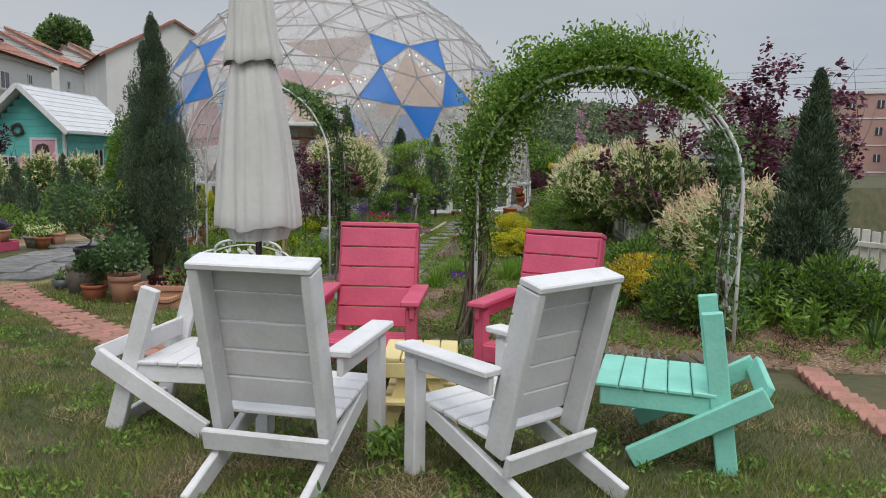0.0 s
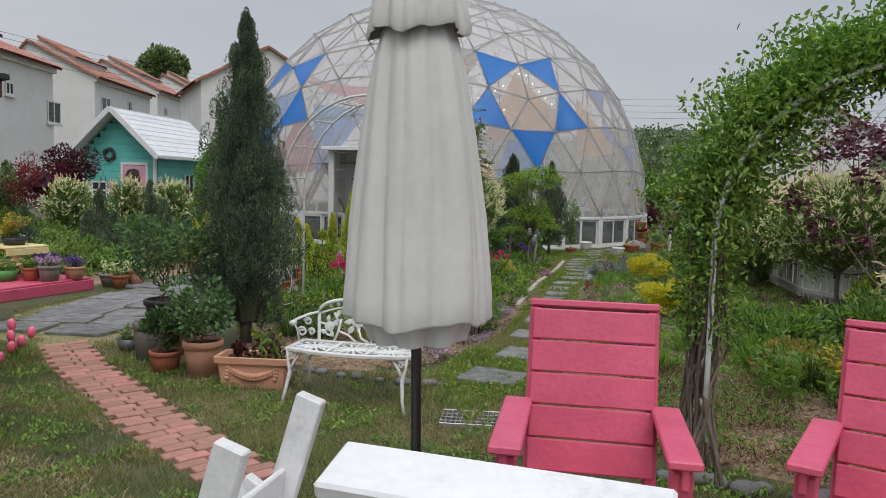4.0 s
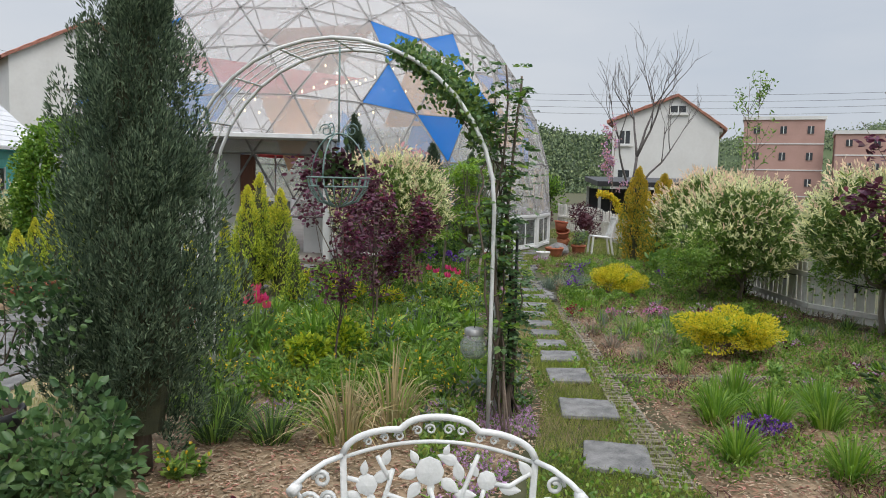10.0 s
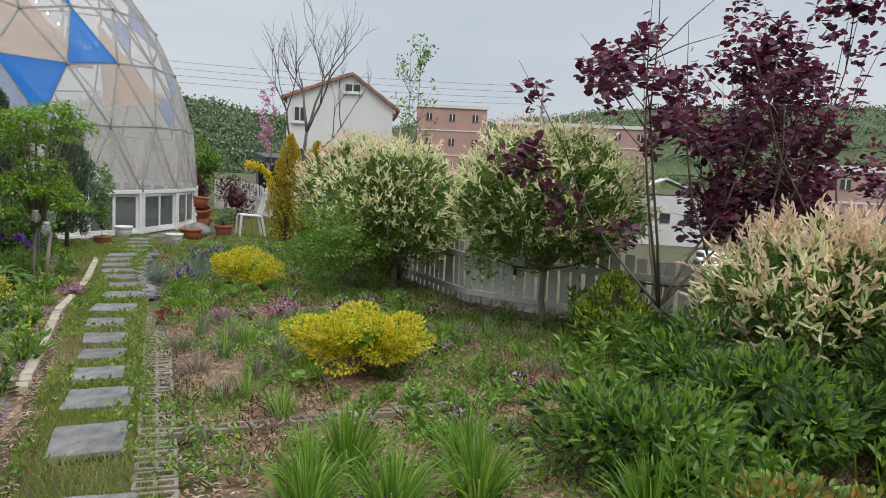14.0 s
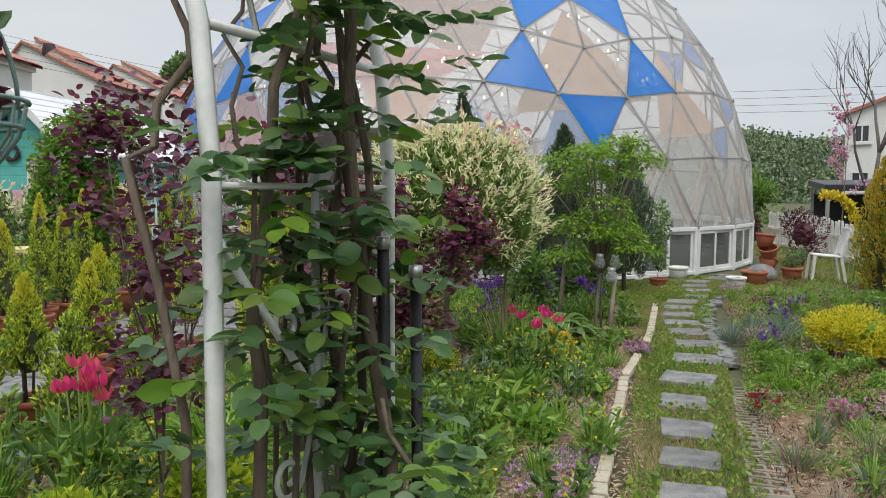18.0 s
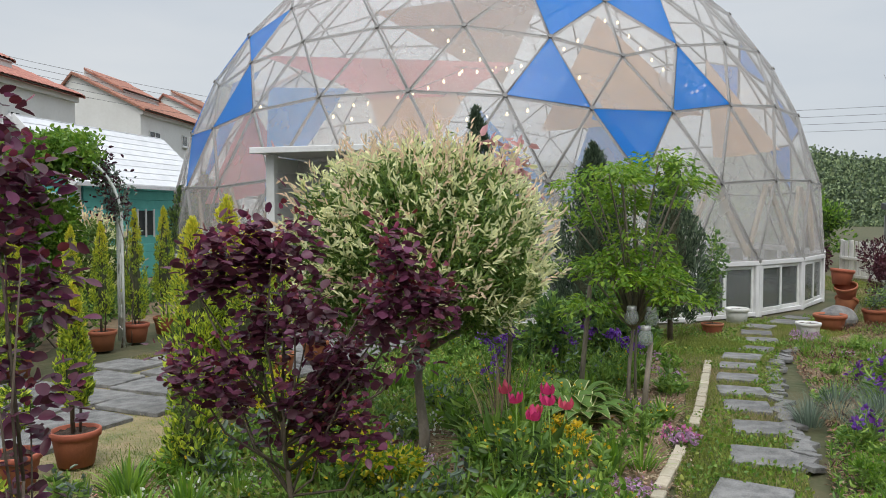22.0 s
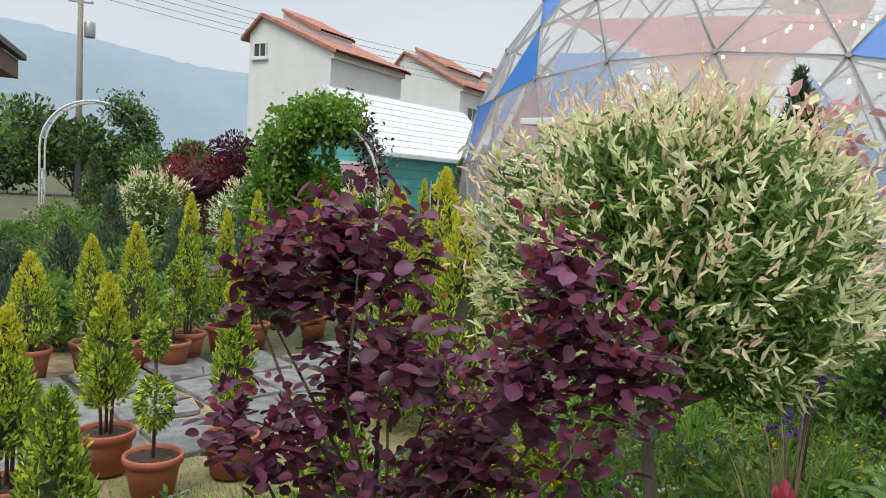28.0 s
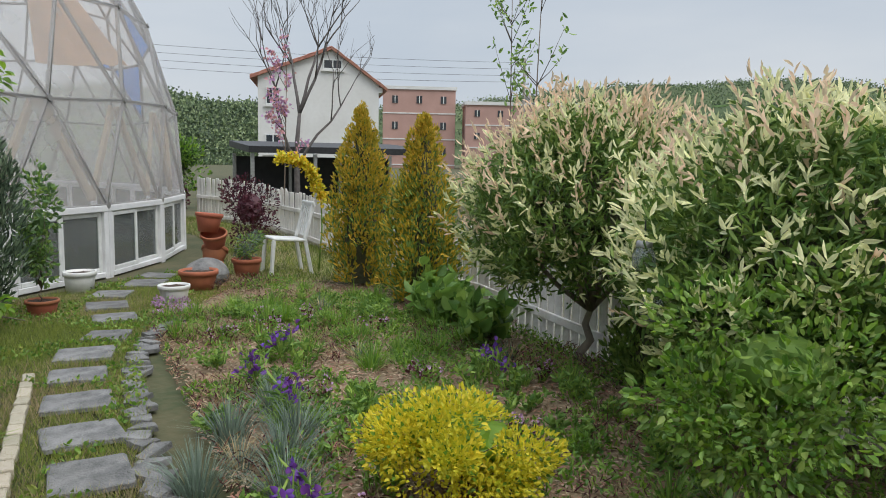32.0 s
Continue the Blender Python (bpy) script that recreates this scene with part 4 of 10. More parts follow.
def play_house():
    h = thing("play_house", pose(-9.80, 2.0, 0, 0, 0, -28.6), "turquoise garden house with white shingle roof and pink door", "garden house")
    W, D, E, A = 1.15, 5.0, 2.45, 3.62
    for k in range(16):
        z = 0.15 + 0.21 * k
        half = W if z < E - 0.05 else W * max(0.0, (A - 0.12 - z) / (A - E))
        if half > 0.06:
            board("front_board", (2 * half, 0.04, 0.205), (0, 0.35, z), (3, 0, 0), TURQ, h)
    for s in (-1, 1):
        for k in range(12):
            board("side_board", (0.04, D - 0.6, 0.205), (s * W, D / 2 + 0.2, 0.12 + 0.21 * k), (0, 3 * s, 0), TURQ, h)
        # roof side in courses
        for k in range(9):
            f0 = (k + 0.5) / 9
            x = s * (W + 0.32) * (1 - f0)
            z = E - 0.22 + (A - E + 0.22) * f0 + 0.02
            ang = math.degrees(math.atan2(A - E + 0.22, W + 0.32))
            board("roof_course", (0.27, D + 0.3, 0.025), (x, D / 2, z), (0, s * (ang - 3), 0), WHITE_ROOF, h)
        beam("barge_board", (s * (W + 0.36), -0.17, E - 0.30), (0, -0.17, A - 0.01), 0.03, 0.16, WHITE_WOOD, h)
        beam("soffit", (s * (W + 0.3), 0.1, E - 0.30), (0, 0.1, A - 0.08), 0.5, 0.02, WHITE_WOOD, h)
        beam("gutter", (s * (W + 0.36), -0.15, E - 0.26), (s * (W + 0.36), D + 0.1, E - 0.26), 0.06, 0.09, WHITE_WOOD, h)
        for y in (0.35, D - 0.1):
            board("corner_board", (0.09, 0.09, E), (s * W, y, E / 2), (0, 0, 0), WHITE_WOOD, h)
    board("back_wall", (2 * W, 0.06, E), (0, D - 0.1, E / 2), (0, 0, 0), TURQ, h)
    door = board("door", (0.72, 0.04, 1.75), (0.52, 0.31, 1.05), (0, 0, 0), PALE_PINK, h, "pale pink boarded door")
    board("door_frame", (0.08, 0.05, 1.85), (0.12, 0.30, 1.05), (0, 0, 0), WHITE_WOOD, h)
    board("door_frame", (0.08, 0.05, 1.85), (0.92, 0.30, 1.05), (0, 0, 0), WHITE_WOOD, h)
    board("door_frame", (0.88, 0.05, 0.08), (0.52, 0.30, 1.98), (0, 0, 0), WHITE_WOOD, h)
    win = board("window", (0.42, 0.03, 0.5), (-0.62, 0.31, 1.15), (0, 0, 0), GLASS_DARK, h)
    for x in (-0.85, -0.62, -0.39):
        board("glazing_bar", (0.04, 0.03, 0.56), (x, 0.285, 1.15), (0, 0, 0), WHITE_WOOD, win)
    for z in (0.9, 1.15, 1.4):
        board("glazing_bar", (0.46, 0.03, 0.04), (-0.62, 0.283, z), (0, 0, 0), WHITE_WOOD, win)
    board("shutter", (0.3, 0.03, 0.5), (-0.17, 0.30, 1.15), (0, 0, 0), PALE_PINK, h)
    sw = board("side_window", (0.03, 0.6, 0.6), (W + 0.03, 2.6, 1.35), (0, 0, 0), GLASS_DARK, h)
    for y in (2.28, 2.6, 2.92):
        board("glazing_bar", (0.03, 0.05, 0.68), (W + 0.055, y, 1.35), (0, 0, 0), WHITE_WOOD, sw)
    dk = mat("dried_flowers", (0.035, 0.03, 0.03), (0.06, 0.04, 0.04), 20, 0.9, 0.5)
    wreath(h, (-0.28, 0.27, 2.25), 0.16, dk)
    bm = bmesh.new()
    bmesh.ops.create_icosphere(bm, subdivisions=3, radius=0.22)
    for v in bm.verts:
        v.co *= 1 + 0.35 * noise.noise(v.co * 14)
        v.co = Vector((v.co.x + 0.52, v.co.y * 0.5 + 0.2, v.co.z * 1.2 + 1.55))
    part("door_posy", bm, dk, h, "dark dried-flower posy on the door")


play_house()

# ---- neighbouring houses ----


def town_house(m, W, D, eave_l, eave_r, apex, ax, label, wins=(), side_wins=(), step=True):
    """A rendered house with a lopsided tiled gable; local x across the gable, y along the ridge."""
    h = thing("town_house", m, label, "house", "houses behind the garden")
    vs = [(0, 0, 0), (W, 0, 0), (W, 0, eave_r), (ax, 0, apex), (0, 0, eave_l)]
    vs += [(x, D, z) for x, _, z in vs]
    fs = [(0, 1, 2, 3, 4), (9, 8, 7, 6, 5), (1, 6, 7, 2), (5, 0, 4, 9), (0, 5, 6, 1)]
    link_mesh("wall", vs, fs, WHITE_WALL, h)

    def slope(x0, z0, x1, z1, y0, y1, name):
        # rows of rounded tiles running down the slope
        n = max(6, int((y1 - y0) / 0.32))
        ln = math.hypot(x1 - x0, z1 - z0)
        rows = max(3, int(ln / 0.42))
        V, F = [], []
        for r in range(rows + 1):
            q = r / rows
            for k in range(n * 4 + 1):
                y = y0 + (y1 - y0) * k / (n * 4)
                lift = 0.09 + 0.05 * abs(math.sin(math.pi * k / 4)) + 0.03 * (r % 2)
                V.append((x0 + (x1 - x0) * q, y, z0 + (z1 - z0) * q + lift))
        w = n * 4 + 1
        for r in range(rows):
            for k in range(w - 1):
                F.append((r * w + k, r * w + k + 1, (r + 1) * w + k + 1, (r + 1) * w + k))
        o = len(V)
        V += [(x0, y0, z0 - 0.06), (x1, y0, z1 - 0.06), (x1, y1, z1 - 0.06), (x0, y1, z0 - 0.06)]
        F += [(o, o + 1, o + 2, o + 3), (0, rows * w, o + 1, o), (w - 1, o + 3, o + 2, rows * w + w - 1)]
        return link_mesh(name, V, F, ROOF_TILE, h)

    sl = (apex - eave_r) / (W - ax)
    slope(ax, apex, W + 0.45, eave_r - 0.45 * sl, -0.25, D + 0.25, "roof")
    sl2 = (apex - eave_l) / max(ax, 0.01)
    slope(ax, apex, -0.4, eave_l - 0.4 * sl2, -0.25, D + 0.25, "roof")
    if step:
        # raised strip of roof over the nearer half
        y1 = D * 0.5
        slope(ax + 0.1, apex + 0.55, ax + (W - ax) * 0.62, apex + 0.5 - sl * (W - ax) * 0.62, 1.2, y1 + 1.0, "raised_roof")
        V = [(ax, 1.4, apex - 0.3), (ax + (W - ax) * 0.6, 1.4, apex - 0.3 - sl * (W - ax) * 0.6), (ax + (W - ax) * 0.6, 1.4, apex + 0.5 - sl * (W - ax) * 0.6), (ax, 1.4, apex + 0.52)]
        V += [(x, y1 + 0.8, z) for x, _, z in V]
        link_mesh("dormer_wall", V, [(0, 1, 2, 3), (7, 6, 5, 4), (1, 5, 6, 2), (0, 3, 7, 4)], WHITE_WALL, h)
    board("cornice", (0.22, D + 0.1, 0.28), (W + 0.10, D / 2, eave_r - 0.32), (0, 0, 0), WHITE_WALL, h)
    for x, z, w, hh in wins:
        wo_ = board("window", (w, 0.04, hh), (x, -0.02, z), (0, 0, 0), GLASS_DARK, h)
        for dx in (-w / 2, 0, w / 2):
            board("window_bar", (0.07, 0.05, hh + 0.1), (x + dx, -0.05, z), (0, 0, 0), WHITE_METAL, wo_)
        for dz in (-hh / 2, hh / 2):
            board("window_bar", (w + 0.1, 0.05, 0.08), (x, -0.052, z + dz), (0, 0, 0), WHITE_METAL, wo_)
        board("window_sill", (w + 0.3, 0.12, 0.1), (x, -0.08, z - hh / 2 - 0.1), (0, 0, 0), WHITE_WALL, wo_)
    for y, z, w, hh in side_wins:
        wo_ = board("window", (0.04, w, hh), (W + 0.02, y, z), (0, 0, 0), GLASS_DARK, h)
        for dy in (-w / 2, 0, w / 2):
            board("window_bar", (0.05, 0.07, hh + 0.1), (W + 0.05, y + dy, z), (0, 0, 0), WHITE_METAL, wo_)
        for dz in (-hh / 2, hh / 2):
            board("window_bar", (0.05, w + 0.1, 0.08), (W + 0.052, y, z + dz), (0, 0, 0), WHITE_METAL, wo_)
        board("window_sill", (0.12, w + 0.3, 0.1), (W + 0.06, y, z - hh / 2 - 0.1), (0, 0, 0), WHITE_WALL, wo_)
    return h


town_house(pose(-20.6, 23.0, 0, 0, 0, -20), 5.2, 6.5, 8.9, 7.9, 9.7, 0.9, "white rendered house with terracotta tile roof and small windows", [(0.75, 8.0, 0.8, 0.7)], [(1.6, 6.0, 0.7, 0.6), (6.5, 5.2, 1.5, 1.2)])
town_house(pose(-17.4, 42.0, 0, 0, 0, -20), 6.0, 12, 10.0, 9.0, 11.4, 1.2, "white rendered house with stepped terracotta tile roof", [], [(2.0, 6.9, 1.6, 1.3), (7, 7.4, 0.8, 0.8)])
town_house(pose(-13.0, 58.0, 0, 0, 0, -20), 6.5, 13, 11.0, 10.0, 12.6, 1.3, "white rendered house with stepped terracotta tile roof", [], [(2.5, 8.0, 0.8, 0.8), (8, 8.0, 1.6, 1.3)])
town_house(pose(-7.0, 72.0, 0, 0, 0, -20), 6.5, 13, 11.8, 10.8, 13.4, 1.3, "white rendered house with terracotta tile roof, farther off", [], [(3, 8.4, 1.2, 1.0)])
town_house(pose(-5.1, 28.4, 0, 0, 0, 4), 8.6, 10, 7.9, 7.9, 10.3, 4.3, "broad white rendered house with a low terracotta gable", [(3.0, 6.5, 0.5, 0.15), (4.2, 6.5, 0.5, 0.15)], [], False)

# white house behind the slope, gable to the garden
wh = town_house(pose(28.3, 15.2, -1.5, 0, 0, -52), 6.6, 9, 7.3, 7.0, 8.85, 4.0, "white two-storey house with brown tile roof behind the garden", [(4.05, 8.0, 1.0, 0.5), (0.8, 6.2, 0.7, 0.9), (0.8, 3.6, 0.8, 1.0)], [], False)
del wh


def flat_block(m, W, D, H, floors, cols, label):
    b = thing("apartment_block", m, label, "building", "brick blocks in the distance")
    PINKBRICK = bpy.data.materials.get("dull_pink_brick") or mat("dull_pink_brick", (0.46, 0.29, 0.25), (0.40, 0.25, 0.215), 0.5, 0.9, 0.1)
    board("wall", (W, D, H), (W / 2, D / 2, H / 2), (0, 0, 0), PINKBRICK, b, "", 0.02)
    board("parapet", (W + 0.4, D + 0.4, 0.5), (W / 2, D / 2, H), (0, 0, 0), WHITE_WALL, b)
    for i in range(floors):
        board("string_course", (W + 0.1, 0.1, 0.18), (W / 2, -0.03, H * i / floors + 0.1), (0, 0, 0), WHITE_WALL, b)
        for k in range(cols):
            o = board("window", (W / cols * 0.24, 0.1, H / floors * 0.28), (W * (k + 0.5) / cols, -0.05, H * (i + 0.55) / floors), (0, 0, 0), GLASS_DARK, b)
            board("window_frame", (W / cols * 0.03, 0.06, H / floors * 0.29), (W * (k + 0.5) / cols, -0.12, H * (i + 0.55) / floors), (0, 0, 0), WHITE_METAL, o)


flat_block(pose(93.4, 49.4, -3.5, 0, 0, -57), 11, 10, 15.5, 4, 3, "dull pink brick apartment block in the distance")
flat_block(pose(97.4, 37.4, -3.5, 0, 0, -60), 24, 9, 13.2, 4, 7, "long dull pink brick block in the distance")
flat_block(pose(70, -8, -6, 0, 0, -80), 14, 8, 9.5, 3, 4, "low pale brick building across the valley")

# ---- hills ----
WOODS = mat("wooded_hill", (0.06, 0.09, 0.04), (0.10, 0.13, 0.055), 0.03, 0.95, 0.0)
# the haze of distance is put into the pale grey-blue hill colour
HAZY = mat("haze_tinted_far_hill", (0.19, 0.24, 0.28), (0.23, 0.28, 0.32), 0.01, 1.0, 0.0)


def hill(name, az0, az1, dist, height, material, label, seed, crown=0.0, cx=-6.0, cy=-17.0):
    """A ridge across an arc of directions; its crest rises and falls."""
    vs, fs = [], []
    n, m = 120, 8
    for i in range(n + 1):
        q = i / n
        a = radians(az0 + (az1 - az0) * q)
        env = math.sin(math.pi * q) ** 0.6
        hh = height * env * (0.72 + 0.35 * noise.noise(Vector((q * 4, seed, 0)))) + crown * noise.noise(Vector((q * 60, seed, 2))) * env
        for j in range(m + 1):
            f = j / m
            d = dist * (1 + 0.35 * f)
            z = hh * math.sin(f * math.pi / 2) + crown * 0.8 * noise.noise(Vector((q * 70, f * 9, seed))) * (f > 0.1)
            vs.append((cx + d * math.sin(a), cy + d * math.cos(a), z - 3))
    for i in range(n):
        for j in range(m):
            fs.append((i * (m + 1) + j, (i + 1) * (m + 1) + j, (i + 1) * (m + 1) + j + 1, i * (m + 1) + j + 1))
    return tagged(link_mesh(name, vs, fs, material, None, True), label, "hill", kind="structure")


hill("backdrop_hill_1", 14, 57, 120, 23, WOODS, "green wooded hillside behind the dome", 3.3, 1.6)
hill("backdrop_hill_2", 40, 112, 190, 36, WOODS, "low wooded ridge behind the brick blocks", 8.1, 2.0)
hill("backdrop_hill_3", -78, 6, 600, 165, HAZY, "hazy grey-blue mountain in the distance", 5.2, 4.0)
# mist over this hill is part of its grey-green colour
hill("backdrop_hill_4", -66, -26, 330, 58, mat("mist_tinted_woods", (0.12, 0.17, 0.16), (0.15, 0.20, 0.19), 0.02, 1.0, 0), "misty wooded hill in the distance", 9.2, 3.0)
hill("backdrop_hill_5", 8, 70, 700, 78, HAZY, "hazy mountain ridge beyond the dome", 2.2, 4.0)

# ---- furniture of the garden ----


def cast_bench(m):
    """A cast-metal bench with a rose-branch back, facing local +y."""
    b = thing("garden_bench", m, "white cast-metal garden bench with rose-patterned back", "bench")
    W = 0.50
    # seat: a flat cast plate, its bowed rim round three openwork rosettes

    def front(x):
        return 0.17 + 0.09 * (1 - (x / W) ** 2)

    def strip(name, inner, outer, z=0.42, th=0.018):
        n = len(inner)
        vs = [(x, y, z + dz) for dz in (-th, 0) for x, y in inner + outer]
        fs = []
        for i in range(n - 1):
            fs += [(2 * n + i, 2 * n + i + 1, 3 * n + i + 1, 3 * n + i), (i, n + i, n + i + 1, i + 1), (n + i, 3 * n + i, 3 * n + i + 1, n + i + 1), (i, i + 1, 2 * n + i + 1, 2 * n + i)]
        return link_mesh(name, vs, fs, WHITE_METAL, b)

    xs = [float(x) for x in np.linspace(-W, W, 25)]
    strip("seat_rim", [(x * 0.93, front(x) - 0.055) for x in xs], [(x, front(x)) for x in xs])
    strip("seat_rim", [(x, -0.19) for x in xs], [(x * 0.93, -0.135) for x in xs])
    for s in (-1, 1):
        strip("seat_side", [(s * W * 0.91, -0.135 + 0.26 * q / 6) for q in range(7)], [(s * W, -0.19 + 0.36 * q / 6) for q in range(7)])
    for cx in (-0.31, 0.0, 0.31):
        hy = (front(cx) - 0.055 + 0.135) / 2
        cy = -0.135 + hy
        for k in range(14):
            a0 = 2 * math.pi * (k + 0.5) / 14
            ex, ey = 0.152 * math.cos(a0), hy * 1.0 * math.sin(a0)
            board("seat_ray", (math.hypot(ex, ey) * 0.92, 0.021, 0.014), (cx + ex * 0.56, cy + ey * 0.56, 0.410), (0, 0, math.degrees(math.atan2(ey, ex))), WHITE_METAL, b, "", 0.004)
        link_mesh("seat_boss", *lathe([(0.0, 0.400), (0.034, 0.400), (0.034, 0.416), (0.018, 0.421), (0.0, 0.421)], 14), WHITE_METAL, b, True).location = (cx, cy, 0)
    for cx in (-0.155, 0.155):
        strip("seat_web", [(cx - 0.03 + 0.022 * abs(q - 3) / 3, -0.135 + (front(cx) + 0.08) * q / 6) for q in range(7)], [(cx + 0.03 - 0.022 * abs(q - 3) / 3, -0.135 + (front(cx) + 0.08) * q / 6) for q in range(7)], 0.418)
    # back: top rail in three lobes over a flatter inner rail
    def top(x):
        x = abs(x)
        if x < 0.14:
            return 0.752 + 0.052 * math.sqrt(1 - (x / 0.14) ** 2)
        return 0.64 + 0.112 * math.sqrt(max(0.0, 1 - ((x - 0.14) / 0.231) ** 2))

    def inner(x):
        return 0.705 - 0.075 * (abs(x) / 0.37) ** 2

    def plate(name, outline, y0, y1, bow=0.0):
        """A flat casting with the given outline, domed a little towards the front."""
        n = len(outline)
        cx, cz = sum(p[0] for p in outline) / n, sum(p[1] for p in outline) / n
        vs = [(x, y0, z) for x, z in outline] + [(x, y1, z) for x, z in outline]
        vs += [(cx + (x - cx) * 0.78, y1 + 0.003, cz + (z - cz) * 0.78) for x, z in outline] + [(cx, y1 + 0.003 + bow, cz)]
        fs = [tuple(range(n - 1, -1, -1))]
        for k in range(n):
            k2 = (k + 1) % n
            fs += [(k, k2, n + k2, n + k), (n + k, n + k2, 2 * n + k2, 2 * n + k), (2 * n + k, 2 * n + k2, 3 * n)]
        return link_mesh(name, vs, [tuple(reversed(f)) for f in fs], WHITE_METAL, b)

    yb = -0.19
    tube("top_rail", [(x, yb - 0.04 * (top(x) - 0.45), top(x)) for x in np.linspace(-0.37, 0.37, 45)], 0.0135, WHITE_METAL, b, 8)
    tube("inner_rail", [(x, yb - 0.02, inner(x)) for x in np.linspace(-0.37, 0.37, 25)], 0.008, WHITE_METAL, b, 8)
    for x, r in ((-0.085, 0.019), (-0.035, 0.022), (0.035, 0.022), (0.085, 0.019), (-0.155, 0.020), (0.155, 0.020), (-0.21, 0.017), (0.21, 0.017), (-0.275, 0.016), (0.275, 0.016)):
        tube("crest_scroll", [Vector(p) + Vector((0, yb - 0.018, 0)) for p in scroll((x, 0, (top(x) + inner(x)) / 2), r, (1, 0, 0), 1.3, 11, 1 if x > 0 else -1)], 0.0045, WHITE_METAL, b, 5)
    for s in (-1, 1):
        beam("back_stile", (s * 0.355, -0.165, 0.415), (s * 0.37, yb - 0.01, 0.655), 0.026, 0.012, WHITE_METAL, b)
        # arm: a rail that falls to a rolled end, with two scrolls under it
        tube("arm", [(s * x, y, z) for x, y, z in ((0.37, yb, 0.645), (0.43, -0.15, 0.632), (0.49, -0.08, 0.606), (0.52, -0.03, 0.588))], 0.011, WHITE_METAL, b, 8)
        tube("arm_end", [(s * 0.515, -0.055, 0.578), (s * 0.527, -0.005, 0.574)], 0.021, WHITE_METAL, b, 12)
        for cx, cz, r, y in ((0.44, 0.575, 0.034, -0.13), (0.475, 0.495, 0.042, -0.10), (0.415, 0.49, 0.030, -0.15)):
            tube("arm_scroll", [Vector(p) + Vector((0, y, 0)) for p in scroll((s * cx, 0, cz), r, (1, 0, 0), 1.4, 14, s)], 0.0085, WHITE_METAL, b, 6)
        tube("arm_brace", [(s * x, y, z) for x, y, z in ((0.515, -0.03, 0.575), (0.50, -0.06, 0.52), (0.49, -0.08, 0.42))], 0.008, WHITE_METAL, b, 6)
        # legs: two bars that run together below an openwork bracket
        for y0, y1, e in ((0.17, 0.245, 0.04), (-0.15, -0.24, -0.03)):
            knee = (s * 0.445, y0 + e * 0.4, 0.25)
            tube("leg", [(s * 0.475, y0, 0.415), (s * 0.468, y0 + e * 0.2, 0.33), knee, (s * 0.462, y1 - e * 0.2, 0.10), (s * 0.485, y1 + e * 0.2, 0.0)], [0.010, 0.011, 0.0165, 0.0125, 0.0145], WHITE_METAL, b, 8)
            tube("leg_bracket", [(s * 0.345, y0, 0.412), (s * 0.375, y0 + e * 0.1, 0.375), (s * 0.415, y0 + e * 0.3, 0.32), knee], [0.009, 0.010, 0.011, 0.013], WHITE_METAL, b, 8)
            tube("leg_scroll", [Vector(p) + Vector((0, y0 + e * 0.1, 0)) for p in scroll((s * 0.432, 0, 0.355), 0.025, (1, 0, 0), 1.2, 12, s)], 0.008, WHITE_METAL, b, 6)
            tube("leg_tie", [(s * 0.385, y0 + e * 0.1, 0.385), (s * 0.47, y0 + e * 0.1, 0.385)], 0.006, WHITE_METAL, b, 6)
    # rose branches, round blossoms and pointed leaves
    for line in (((-0.20, 0.42), (-0.16, 0.47), (-0.175, 0.53)), ((-0.07, 0.42), (-0.10, 0.53), (-0.15, 0.665)), ((-0.06, 0.42), (0.01, 0.455), (0.03, 0.53)), ((0.05, 0.42), (0.12, 0.475), (0.21, 0.505)), ((0.235, 0.42), (0.20, 0.50), (0.175, 0.60)), ((0.30, 0.47), (0.26, 0.46)), ((-0.35, 0.60), (-0.27, 0.545), (-0.21, 0.555)), ((0.35, 0.56), (0.28, 0.545)), ((0.19, 0.56), (0.235, 0.65))):
        tube("branch", [(x, yb + 0.005, z) for x, z in line], 0.0095, WHITE_METAL, b, 7)
    for x, z, r in ((0.035, 0.595, 0.054), (-0.185, 0.565, 0.036), (0.275, 0.535, 0.040)):
        plate("blossom", [(x + r * (1 + 0.04 * math.cos(8 * a)) * math.cos(a), z + r * (1 + 0.04 * math.cos(8 * a)) * math.sin(a)) for a in np.linspace(0, 2 * math.pi, 33)[:-1]], yb - 0.004, yb + 0.011, 0.006)
    for x, z, a, ln in ((-0.275, 0.532, 185, 0.085), (-0.135, 0.605, 60, 0.06), (-0.33, 0.615, 50, 0.08), (-0.075, 0.60, 75, 0.085), (-0.035, 0.645, 20, 0.085), (-0.03, 0.68, 110, 0.05), (0.115, 0.58, -15, 0.08), (0.095, 0.65, 60, 0.06), (-0.045, 0.54, 215, 0.09), (-0.105, 0.505, 180, 0.085), (0.095, 0.515, -55, 0.085), (0.03, 0.525, -75, 0.055), (0.215, 0.57, 150, 0.085), (0.285, 0.60, 95, 0.06), (0.20, 0.645, 110, 0.07), (0.255, 0.475, 250, 0.06), (0.33, 0.49, 15, 0.07)):
        c, s_ = math.cos(math.radians(a)), math.sin(math.radians(a))
        half = [(ln * (q - 0.5), ln * 0.27 * math.sin(math.pi * q ** 0.8)) for q in np.linspace(0, 1, 7)]
        ring = half + [(u, -v) for u, v in reversed(half[1:-1])]
        plate("leaf", [(x + u * c - v * s_, z + u * s_ + v * c) for u, v in ring], yb - 0.003, yb + 0.006, 0.003)
    return b


cast_bench(facing(-7.80, -17.68, -0.58, -0.81) @ Matrix.Scale(0.95, 4))


